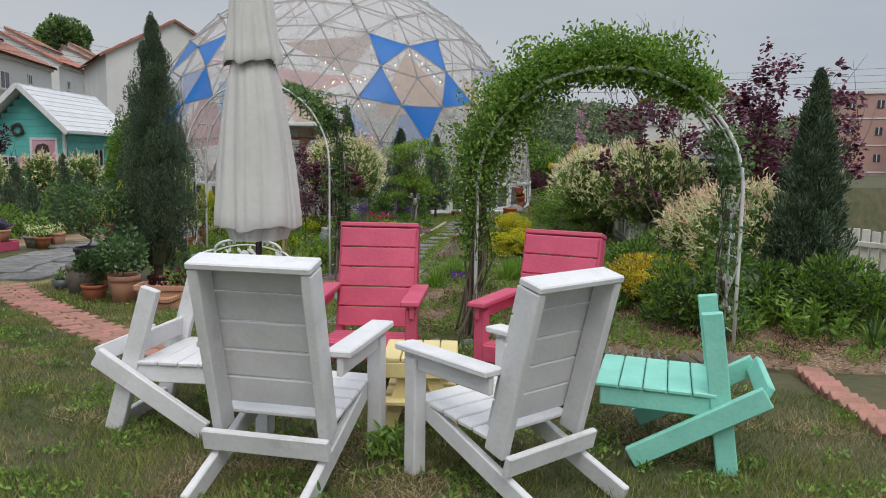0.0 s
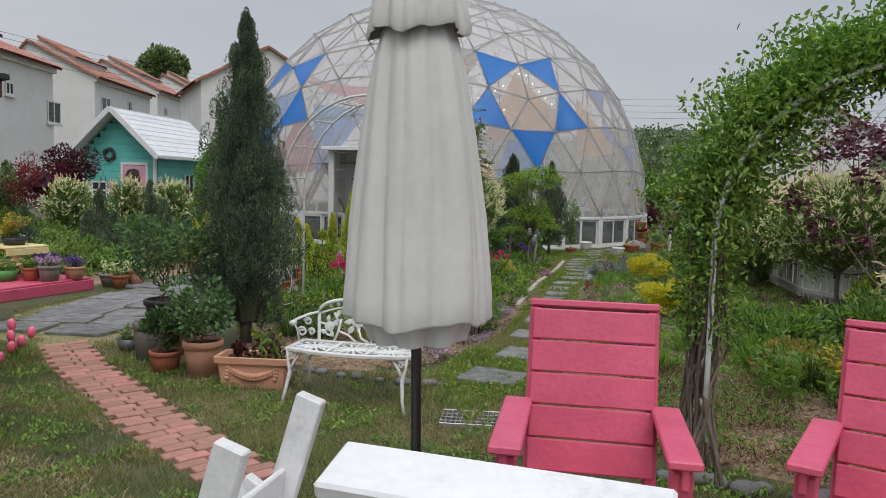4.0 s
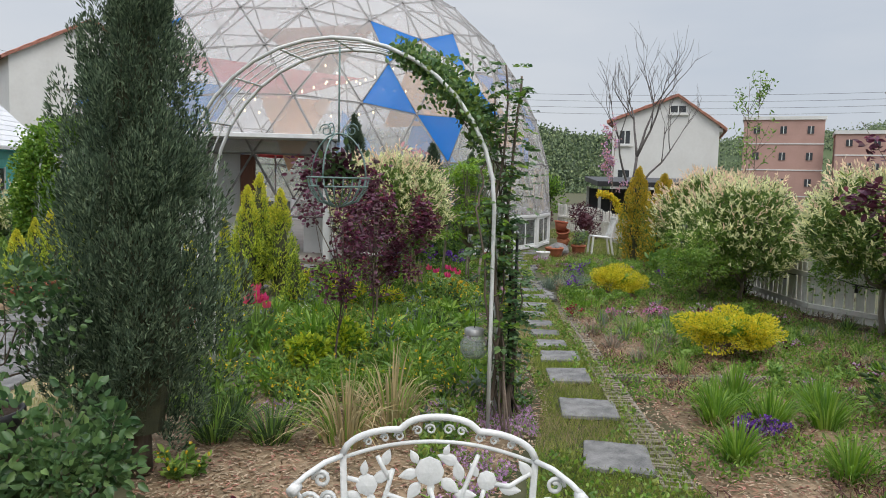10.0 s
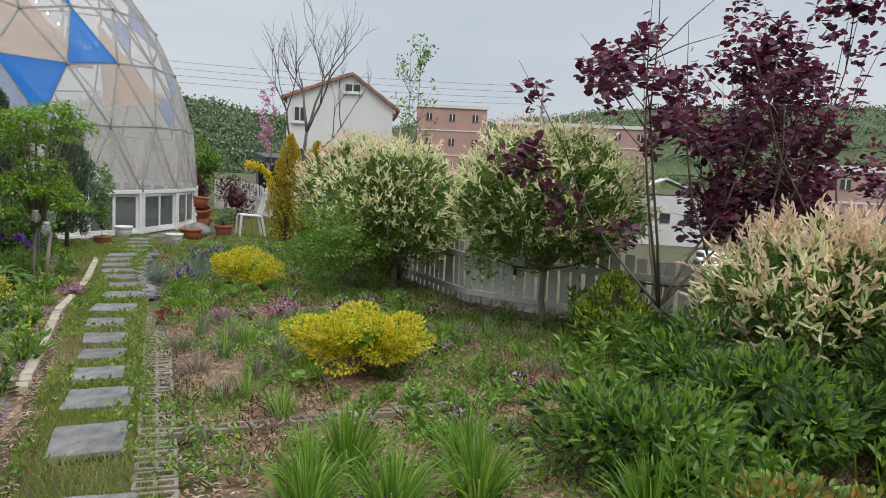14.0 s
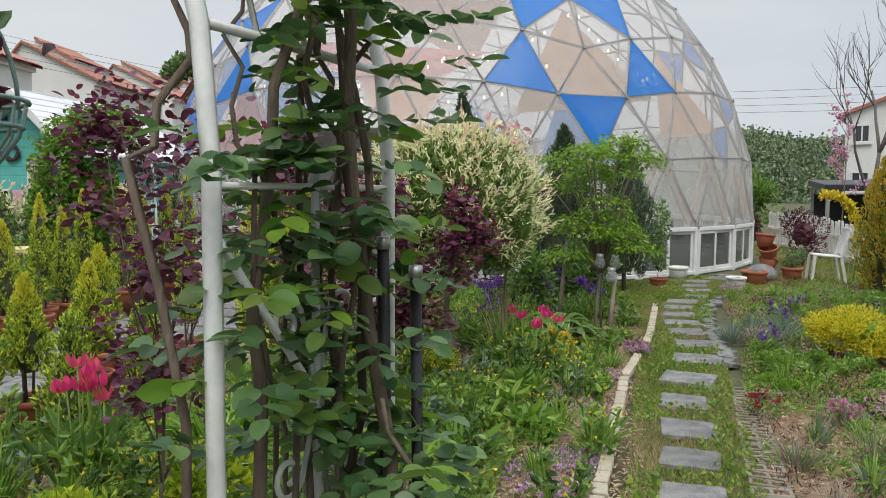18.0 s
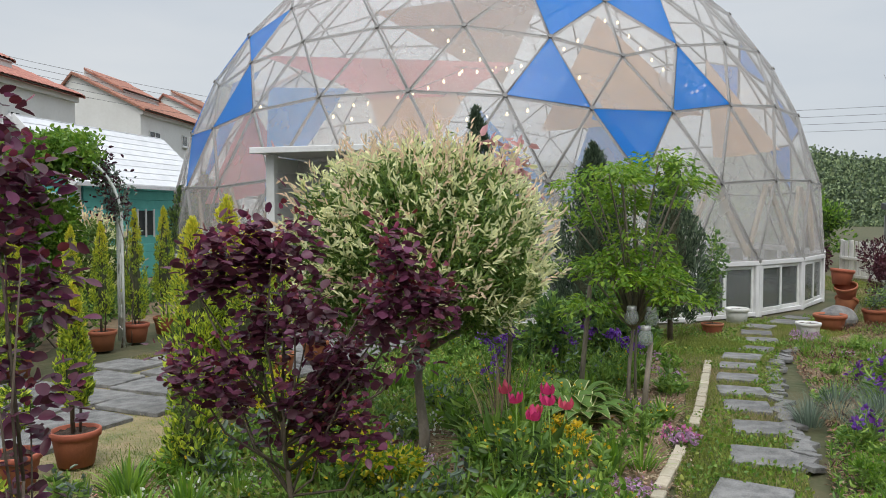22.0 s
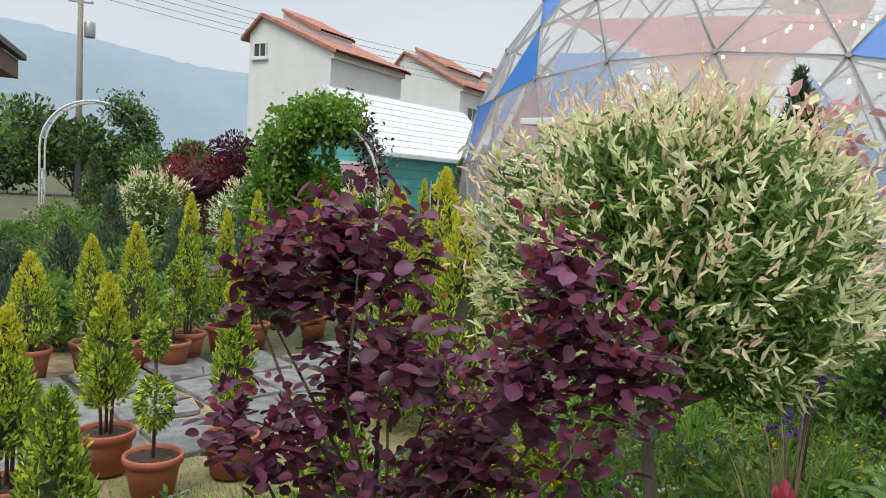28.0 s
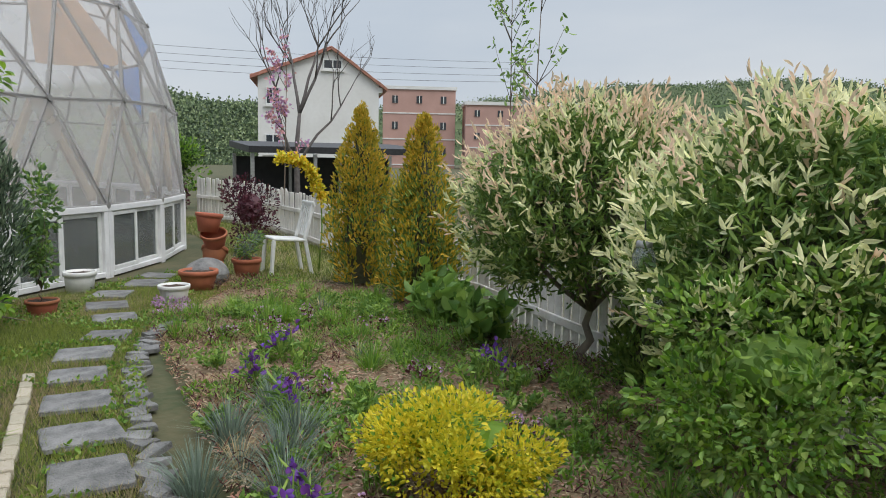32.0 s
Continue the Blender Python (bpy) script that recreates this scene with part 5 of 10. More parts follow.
def pot(m, r, h, material, label, taper=0.72, soil=True, rim=True, group=""):
    p = thing("plant_pot", m, label, "plant pot", group)
    t = r * taper
    body = [(0.0, 0.0), (t, 0.0), (r * 0.96, h * 0.8), (r * 0.96, h * 0.82)] if rim else [(0.0, 0.0), (t, 0.0), (r, h), (r * 0.93, h), (r * 0.9, h * 0.85)]
    link_mesh("body", *lathe(body, 28), material, p, True)
    if rim:
        link_mesh("rim", *lathe([(r * 0.97, h * 0.80), (r * 1.05, h * 0.81), (r * 1.06, h * 0.98), (r * 1.03, h), (r * 0.95, h), (r * 0.92, h * 0.86)], 28), material, p, True)
    if soil:
        bm = bmesh.new()
        bmesh.ops.create_grid(bm, x_segments=10, y_segments=10, size=r * 0.93)
        for v in list(bm.verts):
            d = math.hypot(v.co.x, v.co.y)
            if d > 1e-6:
                s = max(abs(v.co.x), abs(v.co.y)) / d
                v.co.x, v.co.y = v.co.x * s, v.co.y * s
            v.co.z = h * 0.9 + 0.012 * noise.noise(v.co * 30)
        part("soil", bm, SOIL, p)
    return p


def trough(m, label):
    """A rectangular terracotta trough with a swag in relief."""
    c = thing("planter_box", m, label, "planter")
    L, D, H = 0.56, 0.25, 0.24
    bm = bmesh.new()
    vs = []
    for (l, d, z) in ((L - 0.06, D - 0.05, 0), (L - 0.01, D - 0.01, H * 0.78), (L + 0.03, D + 0.03, H * 0.80), (L + 0.04, D + 0.04, H), (L - 0.02, D - 0.02, H), (L - 0.04, D - 0.04, H * 0.8)):
        vs.append([bm.verts.new((x * l / 2, y * d / 2, z)) for x, y in ((-1, -1), (1, -1), (1, 1), (-1, 1))])
    for a, b in zip(vs, vs[1:]):
        for k in range(4):
            bm.faces.new((a[k], a[(k + 1) % 4], b[(k + 1) % 4], b[k]))
    bm.faces.new(vs[0][::-1])
    bmesh.ops.bevel(bm, geom=[e for e in bm.edges if abs((e.verts[0].co - e.verts[1].co).z) > 0.01], offset=0.012, segments=2, affect="EDGES")
    part("box", bm, PEACH_CLAY, c)
    bm = bmesh.new()
    bmesh.ops.create_grid(bm, x_segments=20, y_segments=8, size=0.5)
    for v in bm.verts:
        v.co = Vector((v.co.x * (L - 0.05), v.co.y * (D - 0.05), H * 0.84 + 0.02 * noise.noise(v.co * 9)))
    part("soil", bm, SOIL, c)
    bm = bmesh.new()
    for i in range(16):
        q = i / 15
        x = -0.17 + 0.34 * q
        z = 0.135 - 0.05 * math.sin(math.pi * q)
        for k in range(2):
            bmesh.ops.create_uvsphere(bm, u_segments=8, v_segments=6, radius=0.014 + 0.010 * math.sin(math.pi * q), matrix=Matrix.Translation((x, 0.112 + 0.004 * k, z + 0.010 * (k * 2 - 1))))
    tagged(part("swag", bm, PEACH_CLAY, c, "", True), kind="stuff")
    for x in (-0.19, 0.19):
        bm = bmesh.new()
        for k in range(4):
            bmesh.ops.create_uvsphere(bm, u_segments=8, v_segments=6, radius=0.02, matrix=Matrix.Translation((x + 0.004 * k, 0.110, 0.16 - 0.028 * k)))
        part("tassel", bm, PEACH_CLAY, c, "", True)
    return c


trough(facing(-8.40, -17.02, -0.45, -0.89), "peach terracotta trough with a fruit swag, beside the bench")


def drain_grate(m):
    g = thing("drain_grate", m, "galvanised steel drain grating let into the lawn", "drain grate")
    L, D = 0.42, 0.30
    for y in (-D / 2, D / 2):
        board("frame_bar", (L, 0.011, 0.03), (0, y, 0.024), (0, 0, 0), STEEL, g)
    for i in range(13):
        board("bar", (0.005, D - 0.012, 0.022), (-L / 2 + L * i / 12, 0, 0.024), (0, 0, 0), STEEL, g)
    for i in range(3):
        board("cross_bar", (L, 0.005, 0.012), (0, -D / 4 + D / 4 * i, 0.028), (0, 0, 0), STEEL, g)
    # no hollow below: a flat black sheet gives the shade between the bars
    board("pit", (L - 0.02, D - 0.02, 0.01), (0, 0, 0.012), (0, 0, 0), BLACK_METAL, g)


drain_grate(pose(-7.18, -18.43, 0.005, 0, 0, -28))


def deck():
    d = thing("deck", pose(-11.0, -11.27, 0, 0, 0, 45), "low pink-painted wooden deck with pots on it", "deck")
    for k in range(12):
        board("plank", (2.7, 0.125, 0.028), (-0.55, -0.78 + 0.13 * k, 0.16), (0, 0, 0), PINK_WOOD, d)
    board("fascia", (2.7, 0.03, 0.145), (-0.55, -0.86, 0.075), (0, 0, 0), PINK_WOOD, d)
    board("fascia", (0.03, 1.6, 0.145), (0.82, -0.06, 0.075), (0, 0, 0), PINK_WOOD, d)
    for x in (-1.8, -0.5, 0.7):
        board("joist", (0.06, 1.5, 0.12), (x, -0.06, 0.08), (0, 0, 0), PINK_WOOD, d)


deck()


def plastic_chair(m):
    c = thing("plastic_chair", m, "white moulded plastic garden chair in the bed", "chair")
    board("seat", (0.40, 0.40, 0.03), (0, 0, 0.43), (4, 0, 0), WHITE_METAL, c, "", 0.012)
    for x in (-0.18, 0.18):
        beam("front_leg", (x, 0.19, 0.43), (x * 1.1, 0.23, 0), 0.035, 0.045, WHITE_METAL, c)
        beam("rear_leg", (x, -0.19, 0.43), (x * 1.1, -0.27, 0), 0.035, 0.045, WHITE_METAL, c)
        beam("back_post", (x, -0.19, 0.43), (x * 0.9, -0.30, 0.86), 0.035, 0.04, WHITE_METAL, c)
    for k in range(4):
        beam("back_slat", (-0.11 + 0.073 * k, -0.20, 0.47), (-0.10 + 0.067 * k, -0.29, 0.82), 0.03, 0.012, WHITE_METAL, c)
    board("back_top", (0.40, 0.035, 0.07), (0, -0.30, 0.85), (-14, 0, 0), WHITE_METAL, c, "", 0.015)


plastic_chair(facing(3.45, -7.68, -0.84, 0.54))

# ---- paving, bricks, stepping stones ----


def slab_mesh(rng, a, b, h, rough=0.12, sides=10):
    """An uneven flat stone of about a by b."""
    cor = [(sx * a / 2 * (1 + rng.uniform(-rough, rough)), sy * b / 2 * (1 + rng.uniform(-rough, rough))) for sx, sy in ((-1, -1), (1, -1), (1, 1), (-1, 1))]
    ring = []
    for (x0, y0), (x1, y1) in zip(cor, cor[1:] + cor[:1]):
        for q in (0.04, 0.3, 0.55, 0.8, 0.96):
            j = rough * 0.12 * min(a, b) * (0.25 < q < 0.9)
            ring.append((x0 + (x1 - x0) * q + rng.uniform(-j, j), y0 + (y1 - y0) * q + rng.uniform(-j, j)))
    n = len(ring)
    vs = [(x, y, 0) for x, y in ring] + [(x * 0.99, y * 0.99, h * 0.85) for x, y in ring] + [(x * 0.97, y * 0.97, h + rng.uniform(-0.002, 0.002)) for x, y in ring] + [(0, 0, h)]
    fs = []
    for k in range(n):
        k2 = (k + 1) % n
        fs += [(k, k2, n + k2, n + k), (n + k, n + k2, 2 * n + k2, 2 * n + k), (2 * n + k, 2 * n + k2, 3 * n)]
    return vs, fs


STONES = [(-6.57, -17.49, 0.5, 0.5), (-5.94, -16.81, 0.4, 0.47), (-5.39, -16.04, 0.4, 0.47), (-4.87, -15.3, 0.34, 0.42), (-4.46, -14.76, 0.35, 0.36), (-4.15, -14.31, 0.3, 0.31), (-3.85, -13.89, 0.3, 0.31), (-3.55, -13.48, 0.31, 0.31), (-3.21, -12.99, 0.31, 0.34), (-2.78, -12.47, 0.4, 0.37), (-2.29, -11.96, 0.43, 0.34), (-1.91, -11.4, 0.35, 0.34), (-1.61, -10.88, 0.33, 0.37), (-1.32, -10.44, 0.37, 0.34), (-1.01, -9.97, 0.37, 0.34), (-0.69, -9.52, 0.35, 0.31), (-0.34, -9.11, 0.37, 0.34), (0.1, -8.78, 0.31, 0.31), (0.55, -8.3, 0.35, 0.34), (0.85, -7.8, 0.37, 0.37), (1.25, -7.35, 0.37, 0.37), (1.85, -7.1, 0.4, 0.4), (2.3, -6.8, 0.38, 0.37)]


def stepping_path():
    rng = random.Random(3)
    st = STONES
    p = thing("stepping_path", Matrix(), "row of grey slate stepping stones set in mossy grass", "path", kind="structure")
    for i, (x, y, a, b) in enumerate(st):
        x2, y2 = st[min(i + 1, len(st) - 1)][:2]
        x1, y1 = st[max(i - 1, 0)][:2]
        ang = math.degrees(math.atan2(y2 - y1, x2 - x1)) - 90
        o = link_mesh("stone", *slab_mesh(rng, a, b, 0.024, 0.07), SLATE, p)
        o.matrix_basis = pose(x, y, 0.028, rng.uniform(-1.5, 1.5), rng.uniform(-1.5, 1.5), ang + rng.uniform(-6, 6))


stepping_path()


def paving():
    rng = random.Random(11)
    p = thing("paving", Matrix(), "irregular grey slate paving slabs with mossy joints", "paving", kind="structure")
    ax = [(-10.2, -14.6), (-9.2, -12.8), (-7.7, -10.7), (-6.3, -9.0), (-4.9, -7.4), (-3.9, -6.6)]
    wid = [1.5, 1.7, 2.0, 2.0, 1.9, 1.9]
    for k in range(len(ax) - 1):
        (x0, y0), (x1, y1) = ax[k], ax[k + 1]
        ln = math.dist(ax[k], ax[k + 1])
        u = ((x1 - x0) / ln, (y1 - y0) / ln)
        rows = max(1, round(ln / 0.55))
        for r in range(rows):
            q = (r + 0.5) / rows
            w = wid[k] + (wid[k + 1] - wid[k]) * q
            cols = max(2, round(w / 0.72))
            sh = rng.uniform(-0.25, 0.25)
            for c in range(cols):
                s = (c + 0.5) / cols * w - w / 2 + sh
                a, b = w / cols - 0.05 + rng.uniform(-0.04, 0.02), ln / rows - 0.05 + rng.uniform(-0.04, 0.02)
                x, y = x0 + u[0] * ln * q + u[1] * s, y0 + u[1] * ln * q - u[0] * s
                o = link_mesh("slab", *slab_mesh(rng, a, b, 0.03, 0.16), SLATE, p)
                o.matrix_basis = pose(x, y, 0.018, rng.uniform(-1, 1), rng.uniform(-1, 1), math.degrees(math.atan2(u[1], u[0])) - 90 + rng.uniform(-7, 7))


paving()


def brick_mesh(name, a=0.19, b=0.088, h=0.05):
    bm = box(bmesh.new(), (a, b, h), (0, 0, h / 2), bevel=0.006)
    me = bpy.data.meshes.new(name)
    bm.to_mesh(me)
    bm.free()
    return me


def brick_path():
    rng = random.Random(5)
    me = brick_mesh("brick")
    me.materials.append(BRICK)
    line = [(-9.92, -15.07), (-9.70, -16.1), (-9.38, -17.1), (-9.18, -17.80), (-8.95, -18.40), (-8.72, -19.0)]
    p = thing("brick_path", Matrix(), "narrow garden path of worn red bricks across the lawn", "path", kind="structure")
    d = [0.0]
    for a, b in zip(line, line[1:]):
        d.append(d[-1] + math.dist(a, b))
    n = int(d[-1] / 0.098)
    for i in range(n):
        s = (i + 0.5) * 0.098
        k = max(j for j in range(len(d) - 1) if d[j] <= s)
        q = (s - d[k]) / (d[k + 1] - d[k])
        x, y = line[k][0] + (line[k + 1][0] - line[k][0]) * q, line[k][1] + (line[k + 1][1] - line[k][1]) * q
        ang = math.atan2(line[k + 1][1] - line[k][1], line[k + 1][0] - line[k][0]) - math.pi / 2
        off = 0.045 if i % 2 else -0.045
        lens = ((-0.1, 1.0), (0.1, 1.0))
        for o_, sc in lens:
            o = new("brick", me)
            t = o_ + off * 0.6
            o.matrix_basis = pose(x + math.cos(ang) * t + rng.uniform(-0.004, 0.004), y + math.sin(ang) * t, rng.uniform(-0.030, -0.022), rng.uniform(-1.2, 1.2), rng.uniform(-1.2, 1.2), math.degrees(ang) + rng.uniform(-3, 3))
            o.parent = p


brick_path()


def edging(pts, me, gap, material, name, label, tilt=0.0, z=0.0, cross=False):
    rng = random.Random(len(pts) * 7 + int(gap * 100))
    e = thing(name, Matrix(), label, "edging", kind="structure")
    for a, b in zip(pts, pts[1:]):
        ln = math.dist(a, b)
        ang = math.degrees(math.atan2(b[1] - a[1], b[0] - a[0]))
        for i in range(max(1, int(ln / gap))):
            q = (i + 0.5) * gap / ln
            o = new("brick", me)
            o.matrix_basis = pose(a[0] + (b[0] - a[0]) * q, a[1] + (b[1] - a[1]) * q, z, tilt + rng.uniform(-3, 3), rng.uniform(-4, 4), ang + (90 if cross else 0) + rng.uniform(-5, 5))
            o.parent = e


def holed_brick():
    """A concrete brick with two oblong holes."""
    bm = bmesh.new()
    for x, w in ((-0.085, 0.02), (0, 0.02), (0.085, 0.02)):
        box(bm, (w, 0.05, 0.055), (x, 0, 0.0275), bevel=0.003)
    for y in (-0.035, 0.035):
        box(bm, (0.19, 0.02, 0.055), (0, y, 0.0275), bevel=0.003)
    me = bpy.data.meshes.new("holed_brick")
    bm.to_mesh(me)
    bm.free()
    me.materials.append(mat("weathered_kerb", (0.25, 0.22, 0.175), (0.15, 0.13, 0.10), 9, 0.9, 0.6, vary=0.2, stain=0.3))
    return me


HB = holed_brick()
edging([(-5.98, -17.3), (-5.03, -16.02), (-4.81, -15.74), (-2.88, -13.22), (-2.55, -12.8)], HB, 0.105, CONCRETE, "kerb_1", "row of holed concrete bricks edging the bed", cross=True, z=-0.012)
edging([(-4.6, -15.55), (-3.75, -16.1), (-3.10, -16.54)], HB, 0.2, CONCRETE, "kerb_2", "row of holed concrete bricks across the bed", z=0.012)
edging([(-2.6, -12.95), (-1.9, -13.55), (-1.3, -14.0)], HB, 0.2, CONCRETE, "kerb_3", "row of holed concrete bricks across the bed", z=0.012)
edging([(-5.95, -20.35), (-5.25, -21.0), (-4.75, -21.3)], HB, 0.125, CONCRETE, "kerb_4", "tilted holed bricks edging the bed by the arch", tilt=35, z=0.03, cross=True)
RB = brick_mesh("edging_brick", 0.18, 0.085, 0.06)
RB.materials.append(BRICK)
edging([(-4.55, -21.6), (-4.9, -22.1), (-5.35, -22.85), (-5.7, -23.5)], RB, 0.12, BRICK, "kerb_5", "tilted red bricks edging the lawn", tilt=28, z=0.01, cross=True)
PALE = brick_mesh("edge_stone", 0.14, 0.07, 0.055)
PALE.materials.append(mat("pale_edging_stone", (0.46, 0.41, 0.32), (0.32, 0.28, 0.21), 8, 0.85, 0.5, vary=0.16, stain=0.2))
edging([(-4.64, -14.29), (-3.17, -12.23), (-2.5, -11.45)], PALE, 0.155, None, "kerb_6", "strip of pale stones edging the path")
edging([(-2.32, -11.25), (-2.01, -10.86), (-0.86, -9.3)], PALE, 0.16, None, "kerb_7", "strip of pale stones edging the path", z=0.015)


def rock(rng, r):
    bm = bmesh.new()
    bmesh.ops.create_icosphere(bm, subdivisions=2, radius=r)
    o = Vector((rng.uniform(0, 50), rng.uniform(0, 50), 0))
    for v in bm.verts:
        v.co *= 1 + 0.28 * noise.noise(v.co / r * 0.9 + o)
        v.co.z *= 0.6
    return bm


STONE = mat("grey_field_stone", (0.18, 0.172, 0.17), (0.11, 0.105, 0.105), 9, 0.85, 0.5, vary=0.25)


def rock_row(pts, label, size=0.09, n=14, seed=1):
    rng = random.Random(seed)
    for i in range(n):
        q = i / (n - 1) * (len(pts) - 1)
        k = min(int(q), len(pts) - 2)
        x = pts[k][0] + (pts[k + 1][0] - pts[k][0]) * (q - k) + rng.uniform(-0.04, 0.04)
        y = pts[k][1] + (pts[k + 1][1] - pts[k][1]) * (q - k) + rng.uniform(-0.04, 0.04)
        r = size * rng.uniform(0.7, 1.3)
        bm = rock(rng, r)
        me = bpy.data.meshes.new("stone")
        bm.to_mesh(me)
        bm.free()
        me.materials.append(STONE)
        me.polygons.foreach_set("use_smooth", [True] * len(me.polygons))
        o = new("stone", me)
        o.matrix_basis = pose(x, y, r * 0.35, 0, 0, rng.uniform(0, 360))
        tagged(o, label, "stone", "stones edging the beds")


rock_row([(-8.55, -16.6), (-8.0, -16.75), (-7.3, -17.35), (-7.0, -17.5)], "rounded grey field stone edging the planting bed", 0.045, 18, 2)
rock_row([(-6.6, -19.6), (-6.1, -20.1), (-5.6, -20.5)], "rounded grey field stone by the arch", 0.06, 13, 3)

# ---- plants ----
JUNIPER = leafmat("juniper_foliage", (0.175, 0.245, 0.145), (0.11, 0.17, 0.10), 0.55, 0.7, 0.15)
DARK_JUNIPER = leafmat("dark_juniper_foliage", (0.082, 0.128, 0.075), (0.055, 0.09, 0.052), 0.55, 0.7, 0.15)
THUJA = leafmat("lime_thuja_foliage", (0.60, 0.68, 0.08), (0.44, 0.56, 0.07), 0.35, 0.7, 0.25)
THUJA_TIP = leafmat("yellow_thuja_tips", (0.76, 0.72, 0.08), (0.62, 0.62, 0.065), 0.3, 0.7, 0.3)
THUJA_DARK = leafmat("green_thuja_foliage", (0.20, 0.30, 0.06), (0.13, 0.22, 0.048), 0.35, 0.7, 0.2)
GOLD_THUJA = leafmat("golden_thuja_foliage", (0.64, 0.46, 0.045), (0.44, 0.36, 0.038), 0.35, 0.7, 0.25)
WILLOW_GREEN = leafmat("willow_green", (0.19, 0.30, 0.065), (0.115, 0.20, 0.045), 0.4)
WILLOW_CREAM = leafmat("willow_cream_tips", (0.90, 0.88, 0.56), (0.78, 0.80, 0.44), 0.25, 0.5, 0.35)
WILLOW_PINK = leafmat("willow_pink_tips", (0.85, 0.66, 0.48), (0.78, 0.60, 0.42), 0.25, 0.5, 0.35)
SMOKE = leafmat("smoke_tree_leaf", (0.155, 0.04, 0.075), (0.092, 0.025, 0.048), 0.45, 0.4, 0.25)
SMOKE_RED = leafmat("smoke_tree_young_leaf", (0.26, 0.045, 0.07), (0.17, 0.032, 0.055), 0.4, 0.45, 0.3)
MAPLE_GREEN = leafmat("maple_leaf", (0.24, 0.38, 0.035), (0.15, 0.27, 0.03), 0.35, 0.5, 0.4)
MAPLE_RED = leafmat("red_maple_leaf", (0.36, 0.032, 0.036), (0.21, 0.022, 0.028), 0.4, 0.5, 0.35)
MAPLE_PURPLE = leafmat("purple_maple_leaf", (0.075, 0.014, 0.03), (0.04, 0.01, 0.02), 0.4, 0.5, 0.25)
VINE = leafmat("vine_leaf", (0.20, 0.35, 0.045), (0.12, 0.23, 0.04), 0.4, 0.5, 0.35)
ROSE_LEAF = leafmat("rose_leaf", (0.14, 0.25, 0.085), (0.095, 0.18, 0.062), 0.4, 0.4, 0.3)
ROSE_YOUNG = leafmat("young_rose_leaf", (0.20, 0.30, 0.06), (0.14, 0.22, 0.05), 0.3, 0.45, 0.4)
SHRUB_GREEN = leafmat("shrub_leaf", (0.22, 0.355, 0.075), (0.145, 0.26, 0.054), 0.4, 0.5, 0.3)
DARK_GREEN = leafmat("dark_shrub_leaf", (0.08, 0.14, 0.045), (0.05, 0.095, 0.03), 0.4, 0.5, 0.25)
YELLOW_SHRUB = leafmat("yellow_spirea_leaf", (0.74, 0.63, 0.045), (0.56, 0.54, 0.04), 0.25, 0.5, 0.35)
ORANGE_SHRUB = leafmat("orange_spirea_leaf", (0.46, 0.24, 0.06), (0.28, 0.26, 0.05), 0.4, 0.5, 0.3)
BRIGHT = leafmat("bright_green_blade", (0.20, 0.36, 0.035), (0.13, 0.26, 0.03), 0.3, 0.5, 0.4)
MID_BLADE = leafmat("green_blade", (0.24, 0.39, 0.075), (0.16, 0.29, 0.054), 0.4, 0.5, 0.3)
STRAW = leafmat("straw_blade", (0.52, 0.43, 0.24), (0.38, 0.31, 0.16), 0.3, 0.7, 0.3)
LAVENDER = leafmat("grey_green_blade", (0.20, 0.26, 0.20), (0.13, 0.18, 0.14), 0.3, 0.6, 0.2)
WHITE_BLOOM = leafmat("white_bloom", (0.80, 0.80, 0.74), (0.68, 0.70, 0.60), 0.12, 0.6, 0.3)
PINK_BLOOM = leafmat("hot_pink_bloom", (0.72, 0.06, 0.22), (0.60, 0.035, 0.15), 0.3, 0.5, 0.35)
CORAL_BLOOM = leafmat("coral_bloom", (0.76, 0.12, 0.20), (0.64, 0.08, 0.14), 0.3, 0.5, 0.35)
PURPLE_BLOOM = leafmat("violet_bloom", (0.22, 0.07, 0.42), (0.13, 0.05, 0.30), 0.35, 0.5, 0.3)
MAUVE_BLOOM = leafmat("mauve_bloom", (0.60, 0.38, 0.58), (0.48, 0.28, 0.47), 0.3, 0.6, 0.3)
YELLOW_BLOOM = leafmat("yellow_bloom", (0.76, 0.55, 0.03), (0.66, 0.48, 0.03), 0.25, 0.5, 0.35)
HOSTA_LEAF = leafmat("hosta_leaf", (0.17, 0.30, 0.075), (0.115, 0.22, 0.055), 0.3, 0.45, 0.3)
RED_LEAF = leafmat("dark_red_leaf", (0.12, 0.025, 0.035), (0.07, 0.02, 0.03), 0.4, 0.5, 0.3)
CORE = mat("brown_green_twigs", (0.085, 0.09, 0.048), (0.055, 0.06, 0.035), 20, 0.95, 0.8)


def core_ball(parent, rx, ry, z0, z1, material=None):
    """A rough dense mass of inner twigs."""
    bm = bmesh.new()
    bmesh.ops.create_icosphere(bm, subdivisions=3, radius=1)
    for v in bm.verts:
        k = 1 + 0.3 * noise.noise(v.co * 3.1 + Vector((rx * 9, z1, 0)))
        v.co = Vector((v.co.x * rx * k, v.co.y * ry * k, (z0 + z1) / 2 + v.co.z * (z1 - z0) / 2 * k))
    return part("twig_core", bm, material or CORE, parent)


